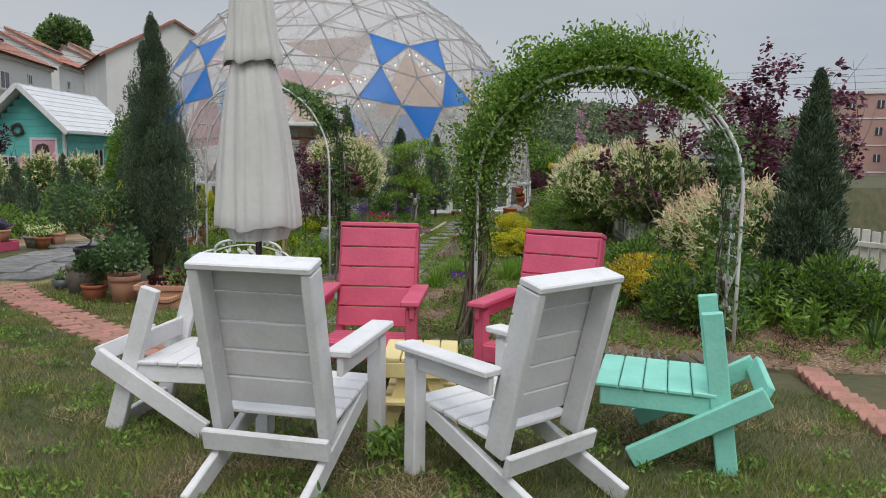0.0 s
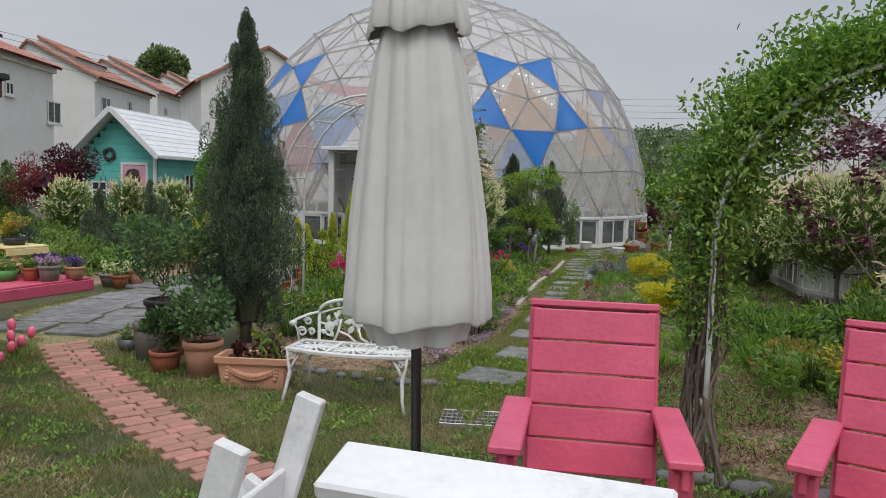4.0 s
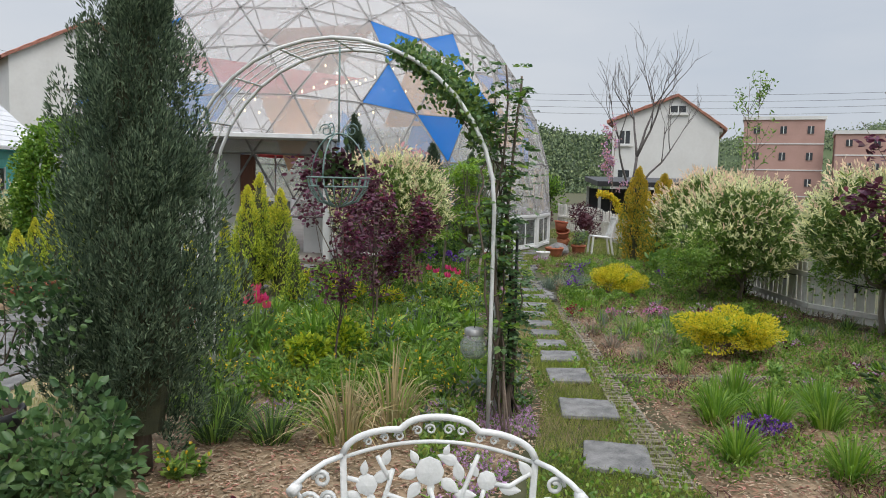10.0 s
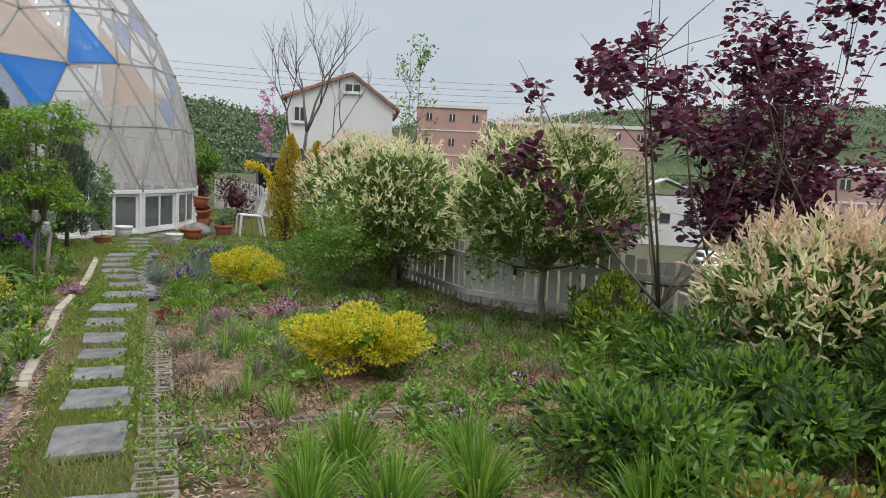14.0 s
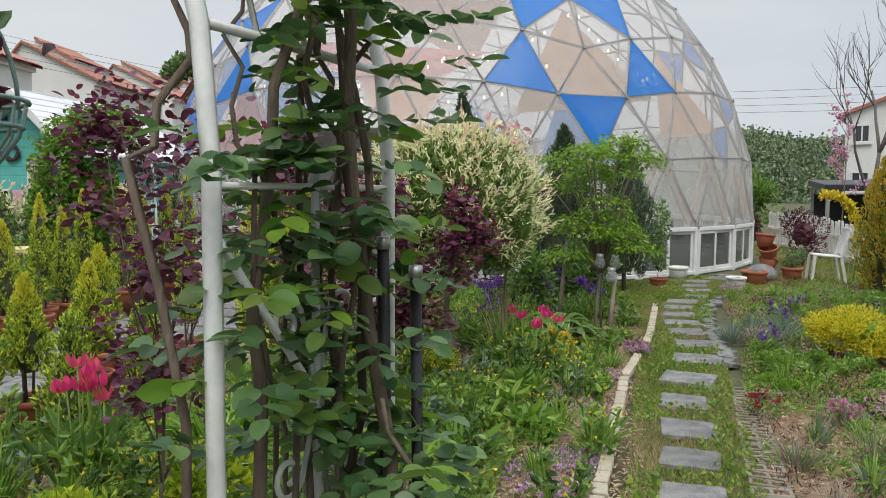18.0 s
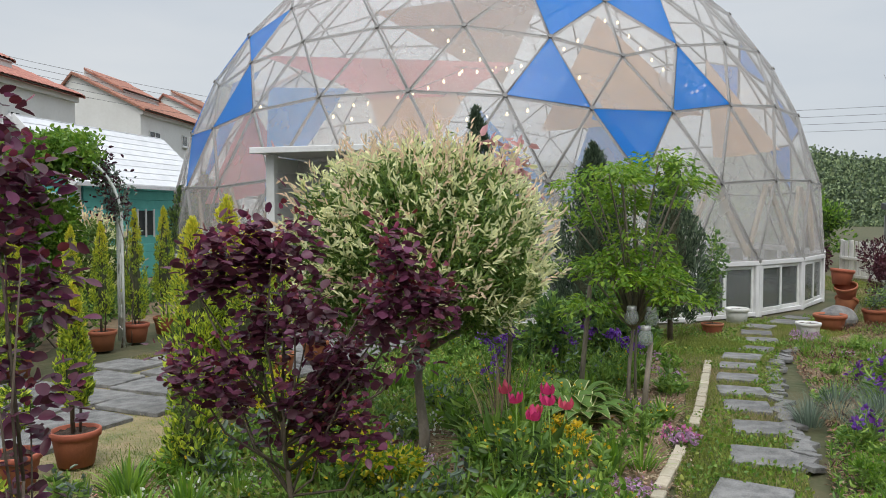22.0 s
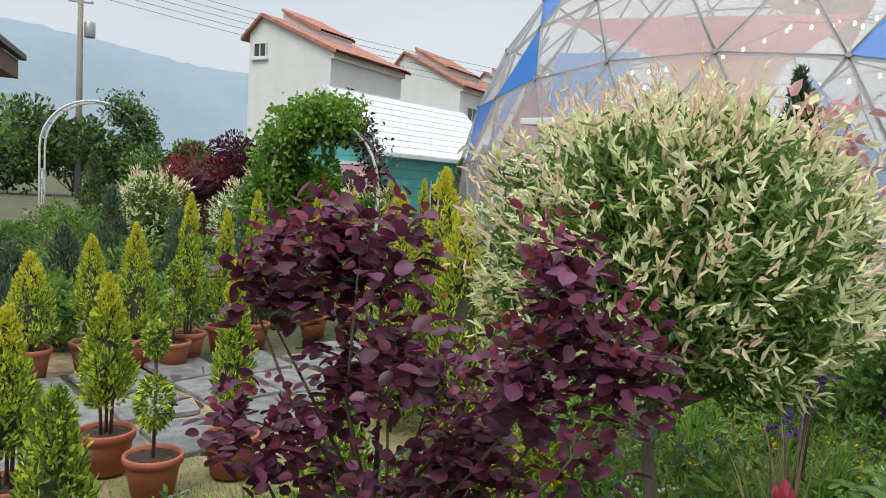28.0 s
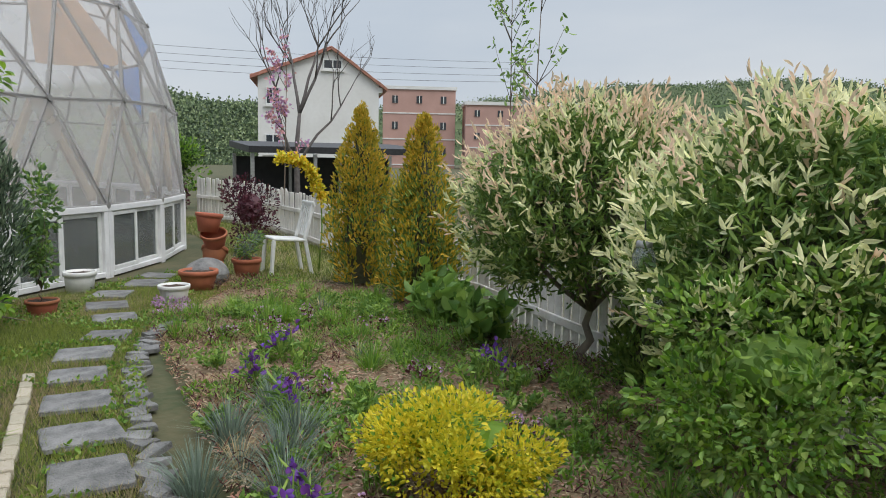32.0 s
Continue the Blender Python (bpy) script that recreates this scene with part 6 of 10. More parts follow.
def conifer(x, y, h, r, mats, label, name="conifer", seed=0, z0=0.05, n=4500, ls=(0.075, 0.02), widest=0.25, round_top=1.0, trunk=0.03, core=True, lump=0.25, tip=None, group="", stems=1, z=0.0, rz=0.0, spray=45, spread_r=0.16):
    rng = np.random.default_rng(1000 + seed)
    t = thing(name, pose(x, y, z, 0, 0, rz), label, "conifer", group)
    for s in range(stems):
        a = 2 * math.pi * s / stems
        o = 0.025 * (stems > 1)
        tube("trunk", [(o * math.cos(a), o * math.sin(a), 0), (o * 1.4 * math.cos(a), o * 1.4 * math.sin(a), z0 + 0.05), (0, 0, h * 0.8)], [trunk, trunk * 0.85, trunk * 0.2], BARK, t, 7)
    f = rng.random(n) ** 0.85
    prof = np.where(f < widest, 0.55 + 0.45 * np.sin(np.clip(f / widest, 0, 1) * math.pi / 2), np.clip((1 - f) / (1 - widest), 0, 1) ** round_top)
    ang = rng.uniform(0, 2 * math.pi, n)
    lum = 1 + lump * np.sin(ang * 3 + f * 17 + seed) * np.sin(ang * 5 - f * 29 + seed * 2) + lump * 0.5 * rng.normal(size=n) * 0.5
    rad = r * prof * lum * np.where(rng.random(n) < 0.25, rng.uniform(0.5, 0.9, n), 1)
    pos = np.stack([rad * np.cos(ang), rad * np.sin(ang), z0 + f * (h - z0)], 1)
    # leaves gather in upright sprays
    m = min(n, max(160, n // spray))
    k = rng.integers(0, m, n)
    cr = r * rng.uniform(0.6, 1.15, m) * spread_r * (0.45 + 0.8 * prof[:m])
    u = unit(rng, n)
    pos = pos[:m][k] + u * cr[k][:, None] * np.array([0.9, 0.9, 2.5])
    pos[:, 2] = np.maximum(pos[:, 2], z0 * 0.5 + 0.02)
    f, ang = np.clip((pos[:, 2] - z0) / (h - z0), 0, 1), ang[:m][k]
    dirs = np.stack([np.cos(ang) * 0.35, np.sin(ang) * 0.35, np.full(n, 0.9)], 1) + u * 0.5 + rng.normal(0, 0.26, (n, 3))
    sz = 0.75 + 0.5 * (1 - f)
    if tip is not None:
        sel = (f + rng.normal(0, 0.12, n)) > 0.72
        leaf_mesh("foliage", pos[~sel], dirs[~sel], ls[0] * sz[~sel], ls[1] * sz[~sel], mats, t, rng)
        leaf_mesh("tip_foliage", pos[sel], dirs[sel], ls[0] * sz[sel], ls[1] * sz[sel], tip, t, rng, label="yellow young tips")
    else:
        leaf_mesh("foliage", pos, dirs, ls[0] * sz, ls[1] * sz, mats, t, rng)
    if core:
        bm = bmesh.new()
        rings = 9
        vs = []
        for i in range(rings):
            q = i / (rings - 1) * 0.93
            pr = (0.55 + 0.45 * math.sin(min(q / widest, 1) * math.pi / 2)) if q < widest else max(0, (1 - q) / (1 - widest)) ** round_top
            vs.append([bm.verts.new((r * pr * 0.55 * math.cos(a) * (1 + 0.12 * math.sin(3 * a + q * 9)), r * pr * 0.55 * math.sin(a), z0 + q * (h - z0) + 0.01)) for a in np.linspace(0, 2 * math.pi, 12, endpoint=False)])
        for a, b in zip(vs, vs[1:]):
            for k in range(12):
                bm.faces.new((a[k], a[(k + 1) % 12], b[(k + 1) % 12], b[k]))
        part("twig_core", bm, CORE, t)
    return t


def shrub(x, y, h, r, mats, label, name="shrub", category="shrub", seed=0, n=2500, ls=(0.05, 0.028), z0=0.0, stem=0.012, stems=5, squash=1.0, core=0.55, count=16, up=0.4, trunk_h=None, trunk_r=0.03, bark=None, group="", z=0.0, extra=None, fill=0.35):
    """A leafy bush or small tree: limbs, an inner mass, and a crown of lumps."""
    rng = np.random.default_rng(2000 + seed)
    t = thing(name, pose(x, y, z), label, category, group)
    zc = (z0 + h) / 2
    rz = (h - z0) / 2
    if trunk_h:
        it, _ = limbs(rng, trunk_h, r * 0.7, h * 0.9, 9, trunk_r, stems=max(1, stems))
    else:
        it, _ = limbs(rng, max(0.04, z0 * 0.6 + 0.03), r * 0.7, h * 0.85, max(6, stems * 2), stem, stems=1)
    link_mesh("trunk" if trunk_h else "branchwork", *join_data(it), bark or BARK, t, True)
    p, d = lumps(rng, n, r, r * squash, rz, count, fill)
    p[:, 2] += zc
    p[:, 2] = np.maximum(p[:, 2], 0.03)
    d[:, 2] += up
    d += rng.normal(0, 0.45, d.shape)
    leaf_mesh("crown", p, d, ls[0], ls[1], mats, t, rng)
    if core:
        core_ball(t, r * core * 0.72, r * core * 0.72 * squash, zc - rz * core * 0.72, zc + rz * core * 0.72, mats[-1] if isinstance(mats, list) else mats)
    if extra:
        m2, n2, l2, frac, nm, lab = extra
        p, d = lumps(rng, n2, r * 1.02, r * 1.02 * squash, rz * 1.02, count, 0.05)
        p[:, 2] += zc
        keep = p[:, 2] > z0 + (h - z0) * frac
        d[:, 2] += up
        leaf_mesh(nm, p[keep], d[keep] + rng.normal(0, 0.3, (keep.sum(), 3)), l2[0], l2[1], m2, t, rng, label=lab)
    return t


def willow(x, y, h, r, label, seed, z0=0.5, shoots=900, squash=1.0, trunk_r=0.035, leaf=0.075, pink=0.25, name="willow_tree"):
    """A dappled willow: shoots ending in rosettes of cream leaves."""
    rng = np.random.default_rng(3000 + seed)
    t = thing(name, pose(x, y, 0), label, "tree")
    it, _ = limbs(rng, z0 * 0.9, r * 0.8, h * 0.92, 16, trunk_r, wiggle=0.05, twigs=3)
    link_mesh("trunk", *join_data(it), PALE_BARK, t, True)
    zc, rz = (z0 + h) / 2, (h - z0) / 2
    u = unit(rng, shoots)
    u[:, 2] = np.where(u[:, 2] < -0.75, -u[:, 2], u[:, 2])
    bump_ = 1 + 0.10 * np.sin(u[:, 0] * 7 + seed) * np.sin(u[:, 1] * 6 + seed * 2) + rng.normal(0, 0.05, shoots)
    rad = np.where(rng.random(shoots) < 0.3, rng.uniform(0.6, 0.9, shoots), bump_)
    base = u * rad[:, None] * np.array([r, r * squash, rz]) + np.array([0, 0, zc])
    sd = u * np.array([1, 1, 0.6]) + np.array([0, 0, 0.75]) + rng.normal(0, 0.25, (shoots, 3))
    sd /= np.linalg.norm(sd, axis=1, keepdims=True)
    P1, D1, P2, D2, P3, D3 = [], [], [], [], [], []
    for k in range(9):
        off = rng.uniform(-0.24, -0.01, (shoots, 1))
        P1.append(base + sd * off + rng.normal(0, 0.025, (shoots, 3)))
        D1.append(sd * 0.5 + rng.normal(0, 0.6, (shoots, 3)))
    top = (base[:, 2] - z0) / (h - z0)
    ispink = rng.random(shoots) < pink * np.clip(top * 1.6 - 0.3, 0.05, 1.2)
    for k in range(6):
        pp, dd = base + sd * (0.012 * k), sd * 0.85 + rng.normal(0, 0.5, (shoots, 3))
        P2.append(pp[~ispink])
        D2.append(dd[~ispink])
        P3.append(pp[ispink] + sd[ispink] * 0.02 * k)
        D3.append(sd[ispink] * 1.0 + rng.normal(0, 0.4, (int(ispink.sum()), 3)))
    leaf_mesh("green_foliage", np.concatenate(P1), np.concatenate(D1), leaf, leaf * 0.25, WILLOW_GREEN, t, rng)
    keep = np.tile(rng.random(len(P2[0])) < 0.58, len(P2)) & (rng.random(len(P2) * len(P2[0])) < 0.8)
    leaf_mesh("cream_foliage", np.concatenate(P2)[keep], np.concatenate(D2)[keep], leaf, leaf * 0.25, WILLOW_CREAM, t, rng, label="cream-white young leaves")
    if len(P3[0]):
        leaf_mesh("pink_foliage", np.concatenate(P3), np.concatenate(D3), leaf * 0.9, leaf * 0.26, WILLOW_PINK, t, rng, label="pinkish shoot tips")
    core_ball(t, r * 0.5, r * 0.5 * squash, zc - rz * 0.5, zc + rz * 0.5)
    return t


def smoke_tree(x, y, h, r, label, seed, clusters=60, per=26, leaf=0.065, stems=3, z0=0.4, trunk_r=0.014, rz=0.0, red=0.12, low=0.25, heads=None, sigma=0.075):
    """A purple smoke bush: bare branching stems with whorls of round leaves at their ends."""
    rng = np.random.default_rng(4000 + seed)
    t = thing("smoke_tree", pose(x, y, 0, 0, 0, rz), label, "tree", "purple smoke trees")
    it, tips = limbs(rng, z0, r, h * 0.98, 6 * stems, trunk_r, wiggle=0.02, stems=stems, twigs=3)
    if not heads:
        link_mesh("trunk", *join_data(it), BARK, t, True)
    tips = np.array([tuple(p) for p in tips])
    tips = tips[tips[:, 2] > h * low]
    if heads:
        # one leader, and a branch to each head that leaves it part of the way up
        lead = [Vector((0.02 * math.sin(7 * q), 0.02 * math.cos(5 * q) - 0.02, q)) for q in np.linspace(0, 0.85, 9)]
        its = [tube_data(lead, [trunk_r * (1 - 0.08 * i) for i in range(9)], 7)]
        for hx, hy, hz in heads:
            e = Vector((hx, hy, hz)) + Vector(tuple(rng.normal(0, 0.04, 3)))
            f_ = lead[min(8, max(2, int(hz * 5.2)))]
            m_ = f_.lerp(e, 0.55) + Vector((hx * 0.12, hy * 0.12, -0.05)) + Vector(tuple(rng.normal(0, 0.015, 3)))
            its.append(tube_data([f_, m_, e], [trunk_r * 0.42, trunk_r * 0.3, trunk_r * 0.15], 5))
        link_mesh("branch", *join_data(its), BARK, t, True)
        heads = np.array(heads)
    else:
        heads = tips[rng.choice(len(tips), min(len(tips), max(6, clusters // (8 if clusters < 300 else 4))), replace=False)]
    pick = heads[rng.integers(0, len(heads), clusters)] + rng.normal(0, sigma, (clusters, 3)) * np.array([1, 1, 0.8])
    P, D, PR, DR = [], [], [], []
    for c in pick:
        k = rng.integers(int(per * 0.6), int(per * 1.4))
        q = np.linspace(0, 1, k)[:, None]
        axis = np.array([rng.normal(0, 0.3), rng.normal(0, 0.3), 1.0])
        pts = c + axis * (q - 0.3) * 0.16 + rng.normal(0, 0.022, (k, 3))
        out = rng.normal(0, 1, (k, 3)) * np.array([1, 1, 0.35]) + axis * 0.05
        out /= np.linalg.norm(out, axis=1, keepdims=True)
        isr = (q[:, 0] > 0.75) & (rng.random(k) < red * 5)
        P.append((pts + out * 0.03)[~isr])
        D.append(out[~isr])
        PR.append((pts + out * 0.02)[isr])
        DR.append(out[isr] + axis * 0.5)
    P, D = np.concatenate(P), np.concatenate(D)
    leaf_mesh("foliage", P, D, leaf, leaf * 0.75, SMOKE, t, rng, fold=0.12, sides=np.array([0, 0, 1.0]) + rng.normal(0, 0.45, P.shape), fine=True)
    PR, DR = np.concatenate(PR), np.concatenate(DR)
    if len(PR):
        leaf_mesh("young_foliage", PR, DR, leaf * 0.65, leaf * 0.5, SMOKE_RED, t, rng, fold=0.12, label="redder young leaves", fine=True)
    return t


def tuft(x, y, h, r, mats, label, name="perennial_clump", seed=0, n=90, w=0.012, droop=0.5, z=0.02, category="plant", group="", bend=3):
    """A clump of blades that rise and arch over."""
    rng = np.random.default_rng(5000 + seed)
    vs, fs, mi = [], [], []
    mats = mats if isinstance(mats, (list, tuple)) else [mats]
    for k in range(n):
        a = rng.uniform(0, 2 * math.pi)
        q = rng.random() ** 0.6
        bx, by = math.cos(a) * r * 0.35 * q, math.sin(a) * r * 0.35 * q
        hh = h * rng.uniform(0.6, 1.05) * (1 - 0.25 * q)
        out = r * q * rng.uniform(0.5, 1.1)
        ww = w * rng.uniform(0.7, 1.3)
        tw = a + math.pi / 2 + rng.normal(0, 0.5)
        sx, sy = math.cos(tw) * ww / 2, math.sin(tw) * ww / 2
        o = len(vs)
        for i in range(bend + 1):
            f = i / bend
            px, py = bx + math.cos(a) * out * f ** 1.7, by + math.sin(a) * out * f ** 1.7
            pz = hh * (f - droop * 0.5 * f ** 3 * q * 1.6)
            wd = (1 - f ** 2.2) if i < bend else 0.04
            vs += [(px - sx * wd, py - sy * wd, max(pz, 0.005)), (px + sx * wd, py + sy * wd, max(pz, 0.005))]
        for i in range(bend):
            fs.append((o + 2 * i, o + 2 * i + 1, o + 2 * i + 3, o + 2 * i + 2))
            mi.append(k % len(mats))
    t = thing(name, pose(x, y, z), label, category, group)
    ob = tagged(link_mesh("foliage", vs, fs, list(mats), t), kind="stuff")
    ob.data.polygons.foreach_set("material_index", mi)
    return t


def leafy(x, y, h, r, mats, label, name="perennial_clump", seed=0, n=160, ls=(0.09, 0.035), z=0.02, stems=9, bloom=None, category="plant", group=""):
    """A herbaceous clump: stalks with leaves up their length; blooms on top if given."""
    rng = np.random.default_rng(6000 + seed)
    t = thing(name, pose(x, y, z), label, category, group)
    its, P, D, tops = [], [], [], []
    for s in range(stems):
        a, q = rng.uniform(0, 2 * math.pi), rng.random() ** 0.5
        b = np.array([math.cos(a) * r * 0.5 * q, math.sin(a) * r * 0.5 * q, 0])
        e = np.array([math.cos(a) * r * q, math.sin(a) * r * q, h * rng.uniform(0.65, 1.05) * (1.05 - 0.35 * q)])
        its.append(tube_data([tuple(b), tuple((b + e) / 2 + rng.normal(0, 0.01, 3)), tuple(e)], [0.006, 0.005, 0.003], 4))
        k = max(3, n // stems)
        f = rng.uniform(0.12, 1, (k, 1))
        P.append(b + (e - b) * f + rng.normal(0, 0.008, (k, 3)))
        d = rng.normal(0, 1, (k, 3))
        d[:, 2] = np.abs(d[:, 2]) * 0.5 + 0.25
        D.append(d)
        tops.append(e)
    tagged(link_mesh("stalk", *join_data(its), MID_BLADE, t), kind="stuff")
    leaf_mesh("foliage", np.concatenate(P), np.concatenate(D), ls[0], ls[1], mats, t, rng, kind="stuff")
    if bloom:
        bm_, k, size, lab = bloom
        tops = np.array(tops)
        c = np.repeat(tops, k, 0) + rng.normal(0, size * 0.6, (len(tops) * k, 3))
        dd = rng.normal(0, 1, c.shape)
        dd[:, 2] += 0.6
        leaf_mesh("bloom", c, dd, size, size * 0.8, bm_, t, rng, label=lab, kind="stuff")
    return t


def tulips(x, y, n, mats, label, seed, h=0.42, spread=0.16):
    rng = np.random.default_rng(7000 + seed)
    for k in range(n):
        dx, dy = rng.normal(0, spread, 2)
        hh = h * rng.uniform(0.75, 1.05)
        t = thing("tulip", pose(x + dx, y + dy, 0.02, rng.normal(0, 4), rng.normal(0, 4), rng.uniform(0, 360)), label, "flower", "tulips in the bed")
        tube("stem", [(0, 0, 0), (0.01, 0, hh * 0.5), (0, 0, hh)], [0.006, 0.005, 0.004], MID_BLADE, t, 5)
        for j in range(6):
            a = j * math.pi / 3
            c_, s_ = math.cos(a), math.sin(a)
            leaf_mesh("petal", [(0.012 * c_, 0.012 * s_, hh)], [(0.5 * c_, 0.5 * s_, 1)], 0.066, 0.042, mats[k % len(mats)], t, rng, fold=0.3, sides=[(c_, s_, 0.001)])
        for a in (0.4, 2.5, 4.4):
            leaf_mesh("leaf", [(0, 0, 0.01)], [(0.5 * math.cos(a), 0.5 * math.sin(a), 1)], hh * 0.75, 0.04, HOSTA_LEAF, t, rng, fold=0.3)


# --- conifers ---
conifer(-8.29, -15.60, 3.12, 0.38, [JUNIPER, JUNIPER, DARK_JUNIPER], "tall dense blue-green juniper beside the arch", "juniper_tree", 1, 0.25, 95000, (0.030, 0.0078), 0.28, 0.85, 0.06, True, 0.46, None, "", 1, 0, 0, 140, 0.17)
conifer(-2.72, -20.25, 2.45, 0.30, [JUNIPER, DARK_JUNIPER], "slender dark juniper at the edge of the lawn", "juniper_tree", 2, 0.1, 22000, (0.06, 0.012), 0.25, 0.8, 0.05, True, 0.4)
conifer(3.15, -9.0, 1.92, 0.33, [GOLD_THUJA, GOLD_THUJA, THUJA_DARK], "golden-yellow conifer by the fence", "golden_conifer", 3, 0.05, 9000, (0.055, 0.02), 0.3, 0.7, 0.04, True, 0.35, GOLD_THUJA, "golden conifers by the fence", 1, 0, 0, 40, 0.2)
conifer(2.68, -10.05, 1.78, 0.33, [GOLD_THUJA, THUJA_DARK], "golden-yellow conifer with green base by the fence", "golden_conifer", 4, 0.05, 9000, (0.055, 0.02), 0.3, 0.7, 0.04, True, 0.35, GOLD_THUJA, "golden conifers by the fence", 1, 0, 0, 40, 0.2)
for k, (x, y, h) in enumerate(((-5.66, -10.0, 1.45), (-5.42, -9.8, 1.62), (-5.24, -10.1, 1.42))):
    conifer(x, y, h, 0.2, [THUJA, THUJA, THUJA_DARK], "upright yellow-green conifer at the edge of the paving", "conifer", 60 + k, 0.1, 4200, (0.045, 0.014), 0.35, 0.7, 0.02, True, 0.2, THUJA_TIP, "yellow-green conifers by the paving", 1, 0, 0, 20, 0.16)
conifer(-1.75, -8.55, 2.2, 0.40, [DARK_JUNIPER], "narrow dark juniper in front of the dome", "juniper_tree", 5, 0.3, 9000, (0.06, 0.014), 0.3, 0.8, 0.035, True, 0.3, None, "junipers by the dome")
conifer(-0.45, -7.95, 2.1, 0.35, [DARK_JUNIPER, JUNIPER], "narrow dark juniper beside the dome windows", "juniper_tree", 6, 0.3, 9000, (0.06, 0.014), 0.3, 0.8, 0.035, True, 0.3, None, "junipers by the dome")
conifer(-2.62, -7.25, 2.72, 0.30, [DARK_JUNIPER], "dark spruce-like conifer at the dome door", "conifer", 7, 0.3, 4500, (0.09, 0.022), 0.3, 0.75, 0.035, True, 0.35)
conifer(-0.95, -16.55, 0.62, 0.26, [THUJA_DARK, THUJA], "small green cone-shaped conifer", "conifer", 8, 0.02, 2600, (0.05, 0.02), 0.35, 0.6, 0.02)
conifer(1.2, -12.6, 0.62, 0.24, [THUJA_DARK], "small green conifer under the willow", "conifer", 88, 0.02, 2200, (0.05, 0.02), 0.35, 0.6, 0.02)
for k, (x, y, h) in enumerate(((-10.72, -18.15, 2.1), (-11.35, -16.4, 2.3), (-12.9, -15.4, 1.9), (-12.2, -14.0, 1.3))):
    conifer(x, y, h, 0.38, [JUNIPER, DARK_JUNIPER], "soft blue-green juniper at the edge of the lawn", "juniper_tree", 10 + k, 0.03, 16000, (0.055, 0.011), 0.35, 0.6, 0.04, True, 0.4, None, "junipers beside the lawn")
for k, (x, y, h) in enumerate(((-10.9, -9.2, 1.05), (-10.0, -8.2, 0.95), (-9.6, -7.5, 0.9), (-9.1, -8.9, 0.85), (-8.7, -6.9, 1.1), (-7.9, -6.0, 1.2), (-7.6, -7.0, 1.0), (-9.9, -6.2, 1.3), (-8.9, -4.6, 1.5))):
    conifer(x, y, h, 0.17, [JUNIPER], "slim blue-green juniper in the flower bed", "juniper_tree", 20 + k, 0.03, 1800, (0.08, 0.02), 0.35, 0.6, 0.025, True, 0.3, None, "slim junipers in the flower bed")
for k, (x, y, h) in enumerate(((-6.3, -1.4, 2.0), (-5.9, -2.0, 2.2), (-5.5, -1.2, 2.1), (-12.6, 2.0, 1.9), (-13.6, 1.0, 2.0), (-14.3, 2.4, 1.9), (-17.7, 1.0, 2.0), (-15.9, 2.7, 1.9))):
    conifer(x, y, h, 0.32, [THUJA_DARK, DARK_JUNIPER], "dark green thuja in the hedge row", "thuja_tree", 40 + k, 0.05, 2600, (0.09, 0.03), 0.35, 0.6, 0.03, True, 0.3, None, "thujas in the hedge row")

# --- dappled willows ---
willow(-4.28, -11.35, 1.86, 0.71, "round-headed dappled willow with cream and pink shoots", 1, 0.74, 2900, 1.0, 0.04, 0.056, 0.16)
willow(-0.60, -15.75, 1.80, 0.84, "round dappled willow with cream shoots by the fence", 2, 0.62, 1900, 1.0, 0.04, 0.07, 0.12)
willow(0.10, -13.55, 1.66, 0.80, "broad dappled willow with cream shoots by the fence", 3, 0.35, 1700, 1.0, 0.04, 0.07, 0.12)
willow(1.35, -12.15, 1.75, 0.85, "spreading dappled willow with cream and pink shoots", 4, 0.45, 1800, 1.0, 0.04, 0.07, 0.3)
willow(-1.55, -18.2, 1.12, 0.74, "low dappled willow with pale pink and cream shoots", 5, 0.1, 1400, 1.0, 0.03, 0.085, 0.45)
willow(-2.4, -19.4, 1.25, 0.7, "low dappled willow with cream shoots", 6, 0.1, 1100, 1.0, 0.03, 0.08, 0.3)
willow(-3.15, -22.6, 1.05, 0.42, "small dappled willow at the edge of the lawn", 7, 0.15, 500, 1.0, 0.02, 0.075, 0.2)
willow(-10.95, -16.05, 1.0, 0.40, "small dappled willow leaning over the lawn", 8, 0.1, 600, 1.0, 0.02, 0.08, 0.2)
for k, (x, y) in enumerate(((-9.35, -3.2), (-8.35, -2.9), (-7.4, -3.6), (-10.6, -4.0))):
    willow(x, y, 1.45, 0.55, "dappled willow with cream shoots in the flower bed", 10 + k, 0.3, 420, 1.0, 0.03, 0.085, 0.15)
shrub(-10.1, -2.4, 1.3, 0.45, [WHITE_BLOOM, WILLOW_GREEN], "white-blooming shrub in the flower bed", "flowering_shrub", "shrub", 61, 1400, (0.06, 0.02), 0.1)

# --- smoke trees and maples ---
SMOKE_HEADS = [(-0.13, -0.09, 1.33), (0.03, -0.15, 1.35), (-0.23, -0.03, 1.25), (-0.31, -0.09, 1.29), (0.06, -0.17, 1.11), (-0.07, -0.04, 1.01), (0.15, 0.1, 0.99), (0.44, -0.16, 1.3), (0.48, -0.17, 1.13), (0.34, -0.25, 1.11), (0.55, -0.22, 1.13), (-0.37, -0.05, 0.84), (-0.2, -0.1, 0.85), (0.03, -0.15, 0.85), (0.25, -0.14, 0.85), (0.43, -0.14, 0.87), (-0.23, 0.11, 0.71), (-0.02, 0.08, 0.63), (0.2, 0.05, 0.75), (0.32, -0.25, 0.59), (0.11, -0.09, 0.61)]
